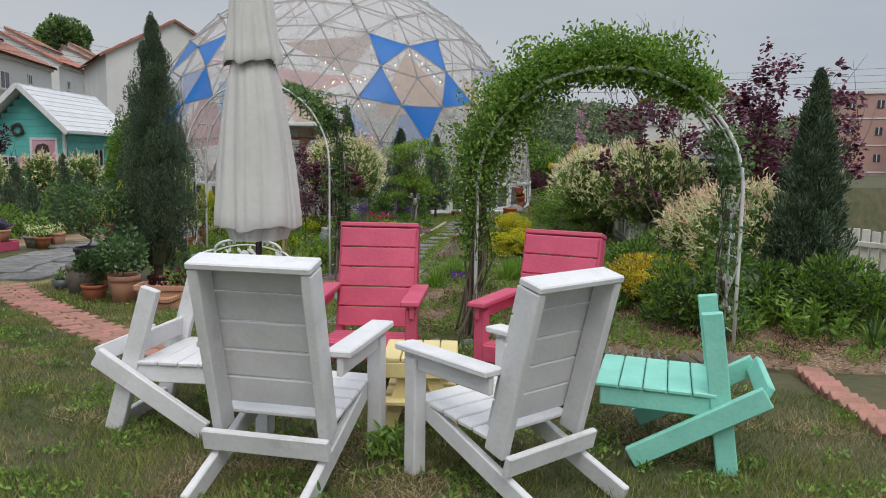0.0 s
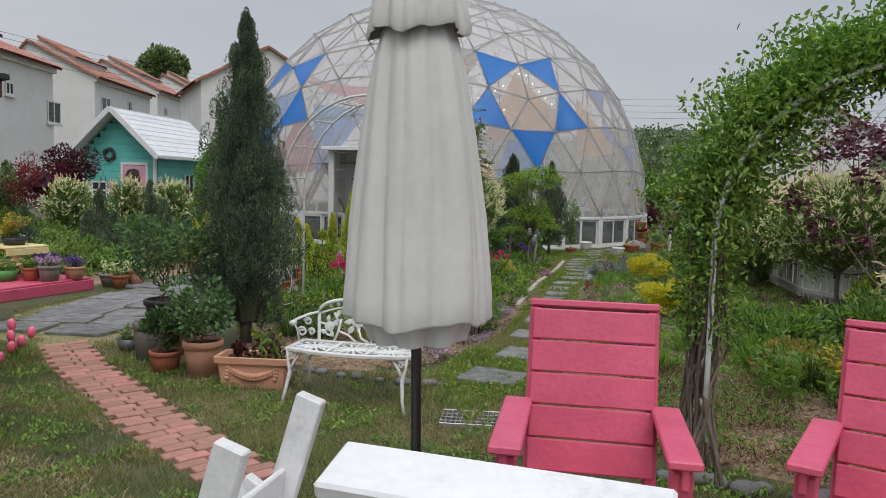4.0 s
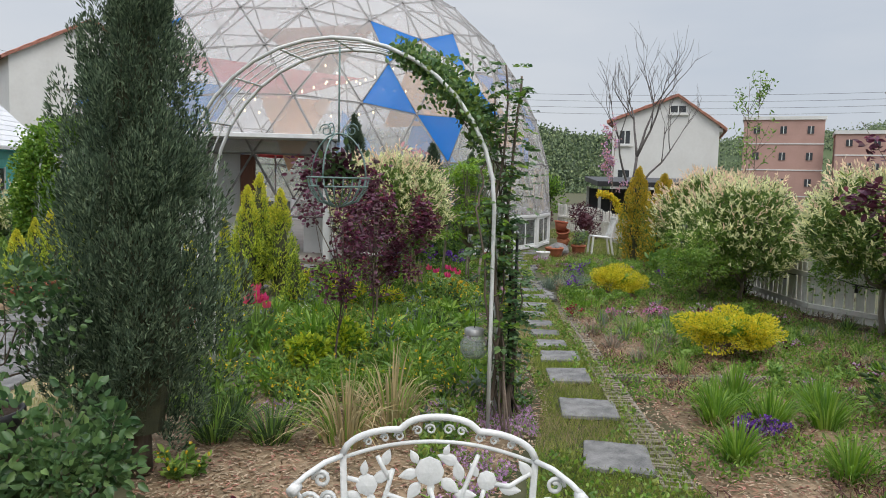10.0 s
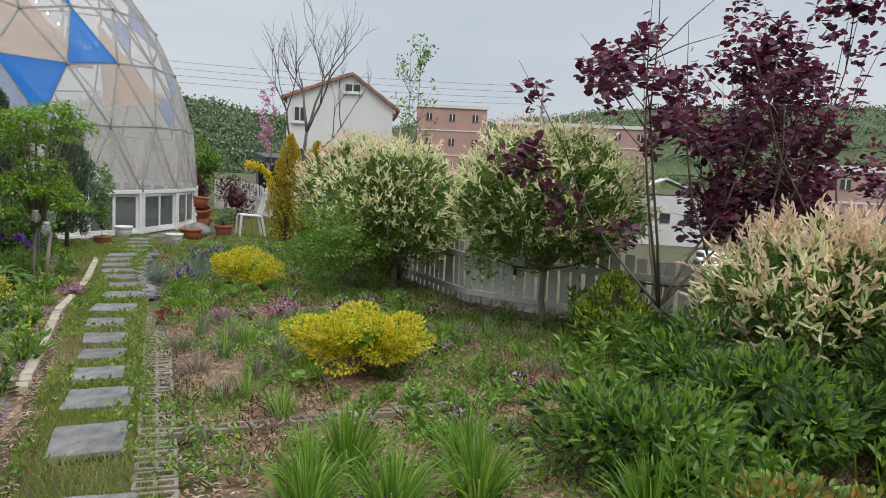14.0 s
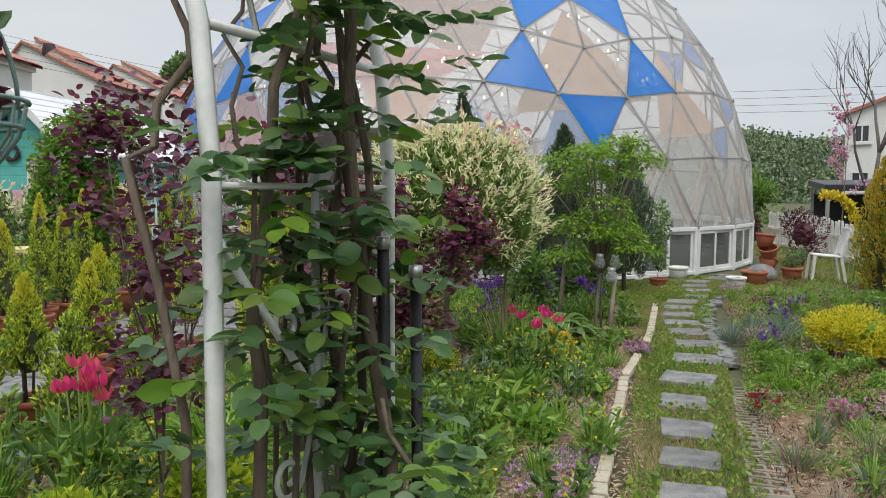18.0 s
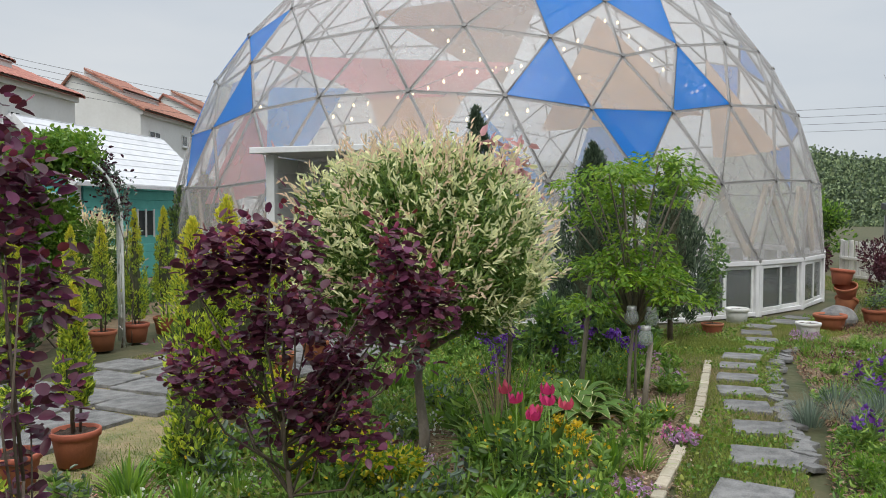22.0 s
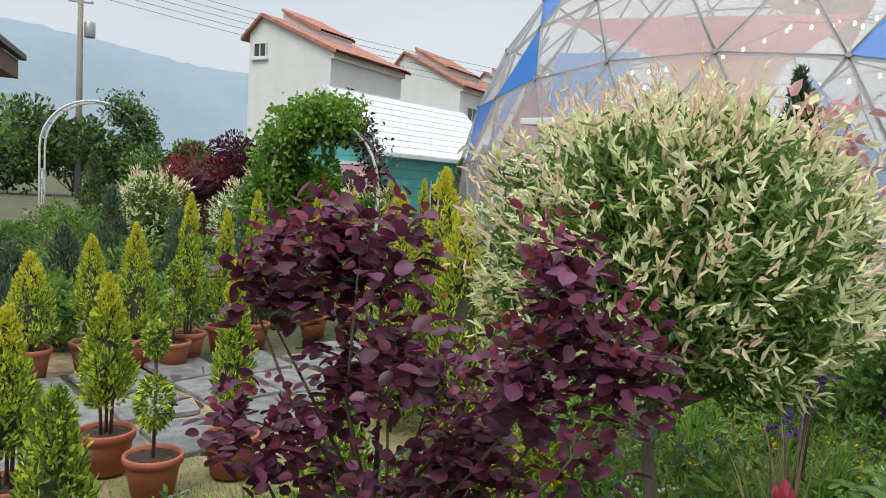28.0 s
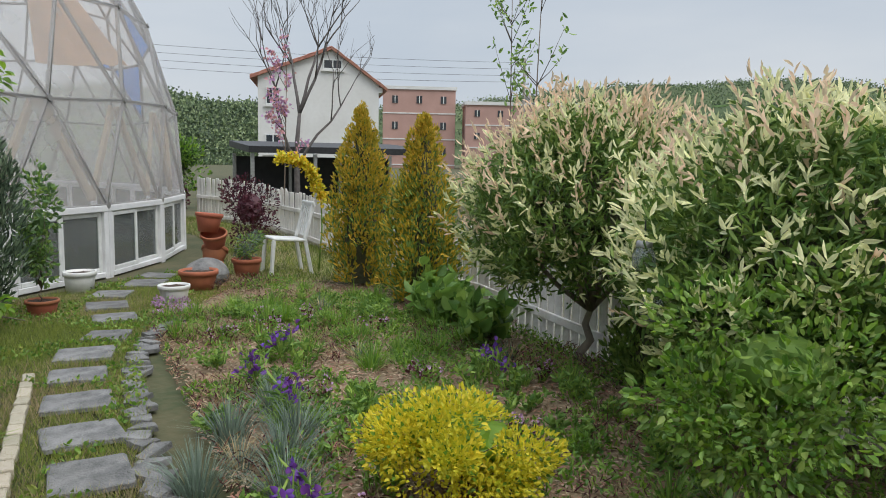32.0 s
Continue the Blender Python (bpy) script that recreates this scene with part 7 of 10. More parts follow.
smoke_tree(-5.15, -12.56, 1.2, 0.34, "purple smoke tree with rounded dark leaves", 1, 165, 21, 0.047, 1, 0.26, 0.016, 0, 0.14, 0.28, SMOKE_HEADS, 0.055)
COLUMN_HEADS = [(0.0, 0.0, 0.66), (-0.05, 0.03, 0.80), (0.04, -0.04, 0.98), (-0.04, 0.05, 1.14), (0.05, 0.02, 1.28), (-0.02, -0.05, 1.42), (0.02, 0.04, 1.56), (-0.03, 0.0, 1.68)]
smoke_tree(-5.86, -13.72, 1.72, 0.15, "tall thin purple smoke tree with rounded leaves", 2, 34, 22, 0.042, 1, 0.8, 0.011, 40, 0.1, 0.2, COLUMN_HEADS, 0.045)
LOOSE_HEADS = [(-0.24, 0.05, 1.30), (-0.12, -0.16, 1.52), (0.02, 0.10, 1.66), (0.16, -0.06, 1.48), (0.27, 0.08, 1.34), (0.05, -0.20, 1.28), (-0.06, 0.20, 1.40), (0.20, 0.20, 1.60), (-0.20, -0.08, 1.12), (0.14, -0.12, 1.16), (0.08, 0.06, 0.80), (-0.10, -0.02, 0.72), (0.12, -0.10, 0.70)]
smoke_tree(-6.42, -14.15, 1.72, 0.4, "young purple smoke tree with loose open crown in the bed", 3, 74, 20, 0.042, 2, 0.55, 0.011, 80, 0.1, 0.4, LOOSE_HEADS, 0.062)
smoke_tree(-0.02, -17.50, 3.2, 1.4, "tall spreading purple smoke tree by the fence", 4, 420, 18, 0.075, 5, 0.5, 0.024, 0, 0.1, 0.30, None, 0.11)


def tier_maple(x, y, h, r, mats, label, seed, tiers=38, n=5200, ls=(0.050, 0.024)):
    """A young maple: thin limbs carrying flat, drooping tiers of leaves with gaps between."""
    rng = np.random.default_rng(seed)
    t = thing("maple_tree", pose(x, y, 0), label, "tree")
    its, P, D = [], [], []
    fork = Vector((0.03, -0.02, 0.62))
    its.append(tube_data([(-0.06, -0.10, 0), (-0.01, -0.04, 0.35), fork], [0.017, 0.015, 0.012], 7))
    its.append(tube_data([(0.08, 0.02, 0), (0.06, 0.0, 0.4), (0.1, 0.03, 0.9)], [0.012, 0.010, 0.008], 7))
    for k in range(tiers):
        a = k * 2.4 + rng.normal(0, 0.25)
        q = 0.25 + 0.75 * rng.random()
        z = h * (0.36 + 0.60 * rng.random() ** 0.55) * (1.02 - 0.10 * q)
        c = Vector((math.cos(a) * r * q * 0.72, math.sin(a) * r * q * 0.72, z))
        mid = fork.lerp(c, 0.55) + Vector((0, 0, 0.10))
        its.append(tube_data([fork, mid, c, c + Vector((math.cos(a), math.sin(a), -0.25)) * r * 0.28], [0.012, 0.008, 0.005, 0.002], 5))
        m = n // tiers
        rr = r * rng.uniform(0.16, 0.34)
        ang, rad = rng.uniform(0, 2 * math.pi, m), rr * np.sqrt(rng.random(m))
        px, py = rad * np.cos(ang) * 1.15, rad * np.sin(ang)
        P.append(np.stack([c.x + px, c.y + py, c.z + 0.05 - 0.35 * rad ** 2 / rr + rng.normal(0, 0.025, m)], 1))
        D.append(np.stack([np.cos(ang), np.sin(ang), np.full(m, -0.35)], 1) + rng.normal(0, 0.45, (m, 3)))
    link_mesh("trunk", *join_data(its), PALE_BARK, t, True)
    P, D = np.concatenate(P), np.concatenate(D)
    leaf_mesh("foliage", P, D, ls[0], ls[1], mats, t, rng, 0.15, sides=np.array([0, 0, 1.0]) + rng.normal(0, 0.4, P.shape))


tier_maple(-2.42, -10.52, 2.04, 0.82, [MAPLE_GREEN, MAPLE_GREEN, BRIGHT], "young maple with fresh lime-green leaves in tiers", 62)
shrub(-11.4, -0.7, 2.2, 0.95, [MAPLE_RED, MAPLE_RED, MAPLE_PURPLE], "red-leaved maple behind the flower bed", "maple_tree", "tree", 63, 3000, (0.07, 0.03), 0.5, 0.02, 2, 1.0, 0.5, 16, 0, 0.6, 0.03)
shrub(-10.85, -0.3, 2.5, 0.9, [MAPLE_PURPLE, MAPLE_PURPLE, RED_LEAF], "dark purple maple in front of the garden house", "maple_tree", "tree", 64, 3200, (0.075, 0.035), 0.7, 0.02, 2, 1.0, 0.5, 16, 0, 0.7, 0.03)
shrub(-12.6, 0.2, 2.3, 0.9, [SHRUB_GREEN, DARK_GREEN], "green shrub behind the red maple", "shrub", "shrub", 65, 2500, (0.08, 0.04), 0.2)


GREY_BARK = mat("grey_bark", (0.13, 0.115, 0.11), (0.08, 0.07, 0.068), 10, 0.9, 0.4)


def bare_tree(x, y, h, seed):
    rng = np.random.default_rng(seed)
    t = thing("bare_tree", pose(x, y, -0.8), "leafless tree with many upright grey branches", "tree")
    items = []

    def grow(p, d, ln, r, depth):
        pts, q = [p], p
        for i in range(4):
            d = (d + Vector(tuple(rng.normal(0, 0.09, 3))) + Vector((0, 0, 0.06))).normalized()
            q = q + d * ln / 4
            pts.append(q)
        tub = tube_data(pts, [r, r * 0.88, r * 0.76, r * 0.64, r * 0.5], 6 if depth < 2 else 4)
        if depth < 2:
            link_mesh("limb" if depth else "trunk", *tub, GREY_BARK, t, True)
        else:
            items.append(tub)
        if depth < 4:
            for k in range(3 if depth else 5):
                a = rng.uniform(0, 2 * math.pi)
                side = Vector((math.cos(a), math.sin(a), 0.55))
                b0 = pts[int(rng.integers(2, 5))]
                grow(b0, (d * 0.8 + side * rng.uniform(0.35, 0.75)).normalized(), ln * rng.uniform(0.55, 0.8), r * 0.5, depth + 1)

    grow(Vector((0, 0, 0)), Vector((0, 0, 1)), h * 0.42, 0.12, 0)
    tagged(link_mesh("twig", *join_data(items), GREY_BARK, t, True), kind="stuff")


bare_tree(15.8, 2.3, 8.6, 5)

# --- climbers on the arches ---


def climber(name, hoop_a, hoop_b, lo, hi, label, seed, n, mats, ls, thick, stem_pts, core=False):
    rng = np.random.default_rng(8000 + seed)
    t = thing(name, Matrix(), label, "climbing plant")
    A, B = np.array([tuple(p) for p in hoop_a]), np.array([tuple(p) for p in hoop_b])
    s = rng.uniform(lo, hi, n) * (len(A) - 1)
    k = np.minimum(s.astype(int), len(A) - 2)
    fr = (s - k)[:, None]
    mix = rng.random((n, 1))
    c = (A[k] * (1 - fr) + A[k + 1] * fr) * (1 - mix) + (B[k] * (1 - fr) + B[k + 1] * fr) * mix
    lum = 1 + 0.5 * np.sin(s * 2.3 + seed) + 0.3 * np.sin(s * 5.1)
    p = c + np.clip(rng.normal(0, 1, (n, 3)), -1.5, 1.5) * (thick * lum)[:, None]
    p[:, 2] += np.abs(rng.normal(0, thick * 0.3, n))
    p[:, 2] = np.maximum(p[:, 2], 0.05)
    d = rng.normal(0, 1, (n, 3)) + np.array([0, 0, 0.3])
    leaf_mesh("foliage", p, d, ls[0], ls[1], mats, t, rng, kind="stuff", fine="rose" in name)
    its = []
    for pts, r in stem_pts:
        P = [Vector(q) for q in pts]
        fine = []
        for a, b in zip(P, P[1:]):
            for i in range(4):
                fine.append(a.lerp(b, i / 4) + Vector(tuple(rng.normal(0, 0.012, 3))))
        fine.append(P[-1])
        its.append(tube_data(fine, [r * (1 - 0.6 * i / len(fine)) for i in range(len(fine))], 6))
    tagged(link_mesh("stem", *join_data(its), BARK, t, True), kind="stuff")
    return t


def stem_set(foot, depth, hoop_a, hoop_b, rng, n, upto, r, left=True):
    """Stems that climb from the ground at a foot along the hoops."""
    out = []
    A, B = hoop_a, hoop_b
    for i in range(n):
        m = rng.random()
        g = Vector((*foot, 0)) + Vector((*depth, 0)) * rng.uniform(-0.3, 1.2) + Vector((rng.uniform(-0.12, 0.12), rng.uniform(-0.12, 0.12), 0))
        k_end = int(rng.uniform(0.4, 1) * upto)
        idx = range(1, max(3, k_end)) if left else range(len(A) - 2, max(len(A) - 1 - max(3, k_end), 1), -1)
        pts = [g]
        for k in idx:
            pts.append(A[k].lerp(B[k], m) + Vector((rng.gauss(0, 0.05), rng.gauss(0, 0.05), 0)))
        out.append((pts, r * rng.uniform(0.6, 1.2)))
    return out


_r = random.Random(21)
climber("climbing_plant", ARCH_A[1], ARCH_A[2], 0.05, 0.30, "thick green climber up the leg of the arch", 1, 11000, [VINE, VINE, SHRUB_GREEN], (0.042, 0.020), 0.125, stem_set((-6.42, -19.75), (0.24, 0.38), ARCH_A[1], ARCH_A[2], _r, 14, 9, 0.012))
climber("climbing_plant", [p + Vector((-0.03, -0.02, 0.06)) for p in ARCH_A[1]], [p + Vector((0, 0, 0.10)) for p in ARCH_A[2]], 0.27, 0.72, "thick green climber over the top of the arch", 2, 18000, [VINE, VINE, BRIGHT], (0.044, 0.020), 0.105, stem_set((-6.42, -19.75), (0.24, 0.38), ARCH_A[1], ARCH_A[2], _r, 6, 14, 0.010))
climber("climbing_plant", ARCH_A[1], ARCH_A[2], 0.78, 0.99, "thin leafy climber up the far leg of the arch", 3, 1100, [ROSE_LEAF], (0.045, 0.03), 0.07, stem_set((-4.4, -20.9), (0.24, 0.38), ARCH_A[1], ARCH_A[2], _r, 6, 6, 0.009, False))
climber("climbing_rose", ARCH_B[1], ARCH_B[2], 0.60, 0.80, "climbing rose with grey-green leaves on the arch", 4, 2900, [ROSE_LEAF, ROSE_LEAF, ROSE_YOUNG], (0.036, 0.028), 0.055, stem_set((-6.22, -16.15), (0.3, 0.4), ARCH_B[1], ARCH_B[2], _r, 6, 9, 0.009, False))

# black support canes beside the arch
CANE = mat("black_cane", (0.008, 0.008, 0.010), (0.014, 0.014, 0.016), 12, 0.65, 0.1)
for x, y, h in ((-5.975, -15.85, 1.32), (-5.915, -15.835, 1.27)):
    c = thing("support_cane", pose(x, y, 0, 1.5, -1.0), "black plastic-coated support cane beside the arch", "cane", "canes beside the arch")
    tube("rod", [(0, 0, 0), (0.0, 0.01, h)], 0.010, CANE, c, 10)
    tube("cap", [(0.0, 0.01, h), (0.0, 0.01, h + 0.02)], [0.0125, 0.0115], STEEL, c, 10, "grey plastic end cap")
    tube("tie", [(0.012 * math.cos(a), 0.012 * math.sin(a), h * 0.62 + 0.004 * a) for a in np.linspace(0, 9, 20)], 0.003, BLACK_METAL, c, 5, "twisted dark wire tie")


def hanging_basket():
    b = thing("hanging_basket", pose(-6.86, -15.04, 0.06), "green metal hanging planter with dark leaves", "hanging basket")
    tube("chain", [(0, 0, 1.80), (0, 0, 2.44)], 0.006, GREEN_METAL, b, 6)
    for i in range(20):
        a = 2 * math.pi * i / 20
        tube("basket_wire", [(0.21 * q * math.cos(a), 0.21 * q * math.sin(a), z) for q, z in ((1, 1.55), (0.92, 1.48), (0.65, 1.40), (0.15, 1.36))], 0.0045, GREEN_METAL, b, 5)
    for r, z in ((0.215, 1.56), (0.20, 1.50)):
        tube("ring", [(r * math.cos(a), r * math.sin(a), z) for a in np.linspace(0, 2 * math.pi, 25)], 0.006, GREEN_METAL, b, 6)
    for k in range(2):
        c, s = math.cos(k * math.pi / 2 + 0.6), math.sin(k * math.pi / 2 + 0.6)
        tube("canopy_hoop", [(0.21 * c * math.cos(a), 0.21 * s * math.cos(a), 1.56 + 0.30 * math.sin(a)) for a in np.linspace(0, math.pi, 17)], 0.006, GREEN_METAL, b, 6)
        for fl in (1, -1):
            tube("scroll", [Vector((q.x * c, q.x * s, q.z)) for q in scroll((fl * 0.10, 0, 1.88), 0.05, (1, 0, 0), 1.3, 12, fl)], 0.0045, GREEN_METAL, b, 5)
    rng = np.random.default_rng(77)
    n = 260
    p = rng.normal(0, 1, (n, 3)) * np.array([0.07, 0.07, 0.06]) + np.array([0, 0, 1.62])
    leaf_mesh("foliage", p, rng.normal(0, 1, (n, 3)), 0.06, 0.035, [DARK_GREEN, MAPLE_PURPLE], b, rng)


hanging_basket()

woody = thing("climbing_rose", pose(-6.10, -15.93, 0), "climbing rose with woody stems and fresh leaves on the arch leg", "climbing plant")
_r = random.Random(77)
ROSE_DARK = leafmat("dark_rose_leaf", (0.085, 0.165, 0.058), (0.055, 0.12, 0.042), 0.4, 0.38, 0.25)
sprig_p, sprig_d, sprig_s, sprig_m = [], [], [], []
rng_ = np.random.default_rng(404)
for k in range(6):
    ox, oy = (-0.10, 0.02, 0.10, -0.03, 0.07, 0.14)[k], (-0.02, 0.03, 0.02, 0.10, 0.12, -0.02)[k]
    top_ = (2.35, 1.75, 2.3, 1.5, 2.2, 1.1)[k]
    zs_ = np.linspace(0, top_, 22)
    pts_ = [Vector((ox * (1 - 0.45 * z_ / top_) + 0.035 * math.sin(z_ * 4.1 + k * 2.2) + _r.gauss(0, 0.007), oy + 0.035 * math.cos(z_ * 3.7 + k) + _r.gauss(0, 0.007), z_)) for z_ in zs_]
    r0_ = (0.013, 0.008, 0.016, 0.007, 0.011, 0.008)[k]
    tube("stem", pts_, [r0_ * (1 - 0.55 * i / 21) for i in range(22)], BARK, woody, 8)
    # compound leaves: five leaflets on a short stalk, in loose bunches up the stem
    for q_ in range(int(95 * top_)):
        z_ = rng_.uniform(0.1, 1) ** 0.8 * top_
        bunch = 0.5 + 0.5 * math.sin(z_ * 6.3 + k * 1.9)
        if rng_.random() > 0.12 + 0.88 * bunch ** 1.4:
            continue
        i_ = min(20, int(z_ / top_ * 21))
        a_ = rng_.uniform(0, 2 * math.pi)
        way_ = np.array([math.cos(a_), math.sin(a_), rng_.uniform(-0.25, 0.5)])
        st_ = np.array(pts_[i_].lerp(pts_[i_ + 1], rng_.random())) + way_ * abs(rng_.normal(0.0, 0.075))
        side_ = np.array([-way_[1], way_[0], 0.0])
        size_ = rng_.uniform(0.030, 0.046)
        young = rng_.random() < 0.22
        for f_, sg in ((0.35, 1), (0.35, -1), (0.75, 1), (0.75, -1), (1.0, 0)):
            sprig_p.append(st_ + way_ * 0.075 * f_ + np.array([0, 0, -0.02 * f_ * f_]))
            sprig_d.append(way_ * (0.5 if sg else 1.0) + side_ * sg * 0.95 + np.array([0, 0, -0.18]) + rng_.normal(0, 0.15, 3))
            sprig_s.append(size_ * (1.15 if young else 1.0))
            sprig_m.append(young)
sprig_p, sprig_d, sprig_s, sprig_m = np.array(sprig_p), np.array(sprig_d), np.array(sprig_s), np.array(sprig_m)
for nm_, sel_, mt_, lab_ in (("foliage", ~sprig_m, [ROSE_LEAF, ROSE_DARK, ROSE_DARK], ""), ("young_foliage", sprig_m, [ROSE_YOUNG, BRIGHT], "bright green young leaves")):
    leaf_mesh(nm_, sprig_p[sel_], sprig_d[sel_], sprig_s[sel_], sprig_s[sel_] * 0.74, mt_, woody, rng_, 0.14, lab_, sides=np.array([0, 0, 1.0]) + rng_.normal(0, 0.35, (int(sel_.sum()), 3)), kind="stuff", fine=True)

# --- potted thujas along the paving ---


def potted_thuja(x, y, h, r, seed, pr=0.135, ph=0.21, stem=0.16, label="lime-green cone thuja in a terracotta pot", mats=None, tip=THUJA_TIP, stems=3, n=3600):
    p = pot(pose(x, y, 0.03), pr, ph, TERRACOTTA, "round terracotta pot on the paving", 0.74, True, True, "terracotta pots along the paving")
    conifer(x, y, h - ph, r, mats or [THUJA, THUJA, THUJA_DARK], label, "potted_thuja", seed, stem, n, (0.034, 0.011), 0.25, 0.75, 0.009, True, 0.10, tip, "potted thujas along the paving", stems, 0.03 + ph * 0.88, 0.0, 14, 0.12)
    return p


ROW_F = ((-7.33, -12.60, 0.90, 0.12), (-7.15, -12.33, 0.92, 0.11), (-6.88, -11.78, 0.94, 0.115), (-6.88, -11.08, 1.0, 0.115), (-6.28, -10.94, 1.09, 0.085), (-5.68, -9.57, 0.80, 0.085), (-4.98, -8.7, 1.35, 0.14), (-4.6, -8.1, 1.1, 0.10))
for k, (x, y, h, r) in enumerate(ROW_F):
    potted_thuja(x, y, h, r, 100 + k)
ROW_B = ((-8.32, -9.72, 0.90, 0.16), (-8.09, -9.36, 1.02, 0.11), (-7.89, -9.1, 1.10, 0.15), (-7.63, -8.75, 1.35, 0.11), (-7.48, -8.39, 1.22, 0.11), (-7.31, -8.15, 1.40, 0.11), (-6.96, -7.52, 1.38, 0.13), (-6.79, -6.84, 1.42, 0.11), (-6.51, -6.32, 1.56, 0.12), (-6.24, -5.76, 1.60, 0.13))
for k, (x, y, h, r) in enumerate(ROW_B):
    potted_thuja(x, y, h, r, 130 + k, 0.14, 0.22, 0.2 if k % 2 else 0.06)
conifer(-6.91, -12.55, 0.72, 0.13, [THUJA_DARK, THUJA], "small dense green conifer in the bed", "conifer", 162, 0.02, 2200, (0.04, 0.016), 0.3, 0.6, 0.012, True, 0.25)
conifer(-6.56, -11.92, 0.68, 0.12, [THUJA_DARK, THUJA], "small dense green conifer in the bed", "conifer", 160, 0.02, 2200, (0.04, 0.016), 0.3, 0.6, 0.012, True, 0.25)
conifer(-5.6, -11.4, 0.7, 0.13, [THUJA_DARK, THUJA], "small dense green conifer in the bed", "conifer", 161, 0.02, 2000, (0.04, 0.016), 0.3, 0.6, 0.012, True, 0.25)


def topiary(x, y, seed):
    pot(pose(x, y, 0.03), 0.13, 0.19, TERRACOTTA, "round terracotta pot on the paving", 0.74, True, True, "terracotta pots along the paving")
    rng = np.random.default_rng(seed)
    t = thing("topiary", pose(x, y, 0.2), "two-ball clipped green topiary in a pot", "plant")
    tube("stem", [(0, 0, 0), (0.005, 0, 0.3), (0, 0, 0.62)], 0.008, BARK, t, 6)
    for z, rx, rz in ((0.26, 0.075, 0.12), (0.56, 0.045, 0.075)):
        u = unit(rng, 700)
        p = u * np.array([rx, rx, rz]) * rng.uniform(0.75, 1.05, (700, 1)) + np.array([0, 0, z])
        leaf_mesh("ball", p, u + rng.normal(0, 0.4, (700, 3)), 0.03, 0.014, [THUJA, THUJA_DARK], t, rng)


topiary(-6.52, -11.27, 5)
topiary(-7.62, -9.0, 6)

# --- pots beside the bench ---
pot(pose(-8.77, -16.62, 0.0), 0.155, 0.30, PEACH_CLAY, "tall peach clay pot with a rose bush", 0.78)
shrub(-8.77, -16.62, 0.62, 0.30, [ROSE_DARK, ROSE_LEAF], "potted rose bush with fresh green leaves", "rose_bush", "shrub", 70, 1000, (0.045, 0.032), 0.05, 0.01, 4, 1, 0, 12, 0.2, z=0.27)
pot(pose(-9.05, -16.43, 0.0), 0.125, 0.19, TERRACOTTA, "dark terracotta pot with a small rose", 0.8)
shrub(-9.05, -16.43, 0.34, 0.22, [ROSE_DARK, ROSE_DARK, DARK_GREEN], "small dark rose bush in a pot", "rose_bush", "shrub", 71, 800, (0.04, 0.028), 0.02, 0.008, 4, 1, 0.3, 10, 0.2, z=0.17)
pot(pose(-9.17, -15.98, 0.0), 0.125, 0.36, mat("grey_clay", (0.24, 0.225, 0.205), (0.18, 0.17, 0.155), 8, 0.8, 0.3), "tall grey clay pot", 0.85)
pot(pose(-9.02, -15.68, 0.26), 0.18, 0.24, BLACK_METAL, "large black plastic pot standing on a crate", 0.8)
bm_ = box(bmesh.new(), (0.3, 0.3, 0.26), (0, 0, 0.13), bevel=0.01)
me_ = bpy.data.meshes.new("plant_stand")
bm_.to_mesh(me_)
bm_.free()
me_.materials.append(BROWN_WOOD)
tagged(new("plant_stand", me_), "low dark wooden plant stand under a black pot", "plant stand").matrix_basis = pose(-9.02, -15.68, 0)
shrub(-9.02, -15.68, 0.85, 0.48, [ROSE_DARK, ROSE_LEAF], "large potted rose bush with many thin stems", "rose_bush", "shrub", 72, 1500, (0.042, 0.028), 0.2, 0.014, 6, 1, 0, 16, 0.2, z=0.45)
pot(pose(-9.33, -15.55, 0.0), 0.11, 0.13, mat("grey_glaze", (0.10, 0.11, 0.115), (0.07, 0.075, 0.08), 10, 0.4, 0.1), "low grey glazed bowl with succulents", 0.7, True, False)
leafy(-9.33, -15.55, 0.16, 0.10, [LAVENDER, SHRUB_GREEN], "small succulent in a bowl", "succulent", 73, 60, (0.04, 0.025), 0.10, 8)
leafy(-8.48, -16.97, 0.16, 0.10, [RED_LEAF], "dark red leafy plant in the trough", "potted_plant", 74, 60, (0.06, 0.04), 0.2, 6)
leafy(-8.29, -17.07, 0.20, 0.11, [RED_LEAF, SHRUB_GREEN], "dark red leafy plant in the trough", "potted_plant", 75, 70, (0.06, 0.04), 0.2, 6)

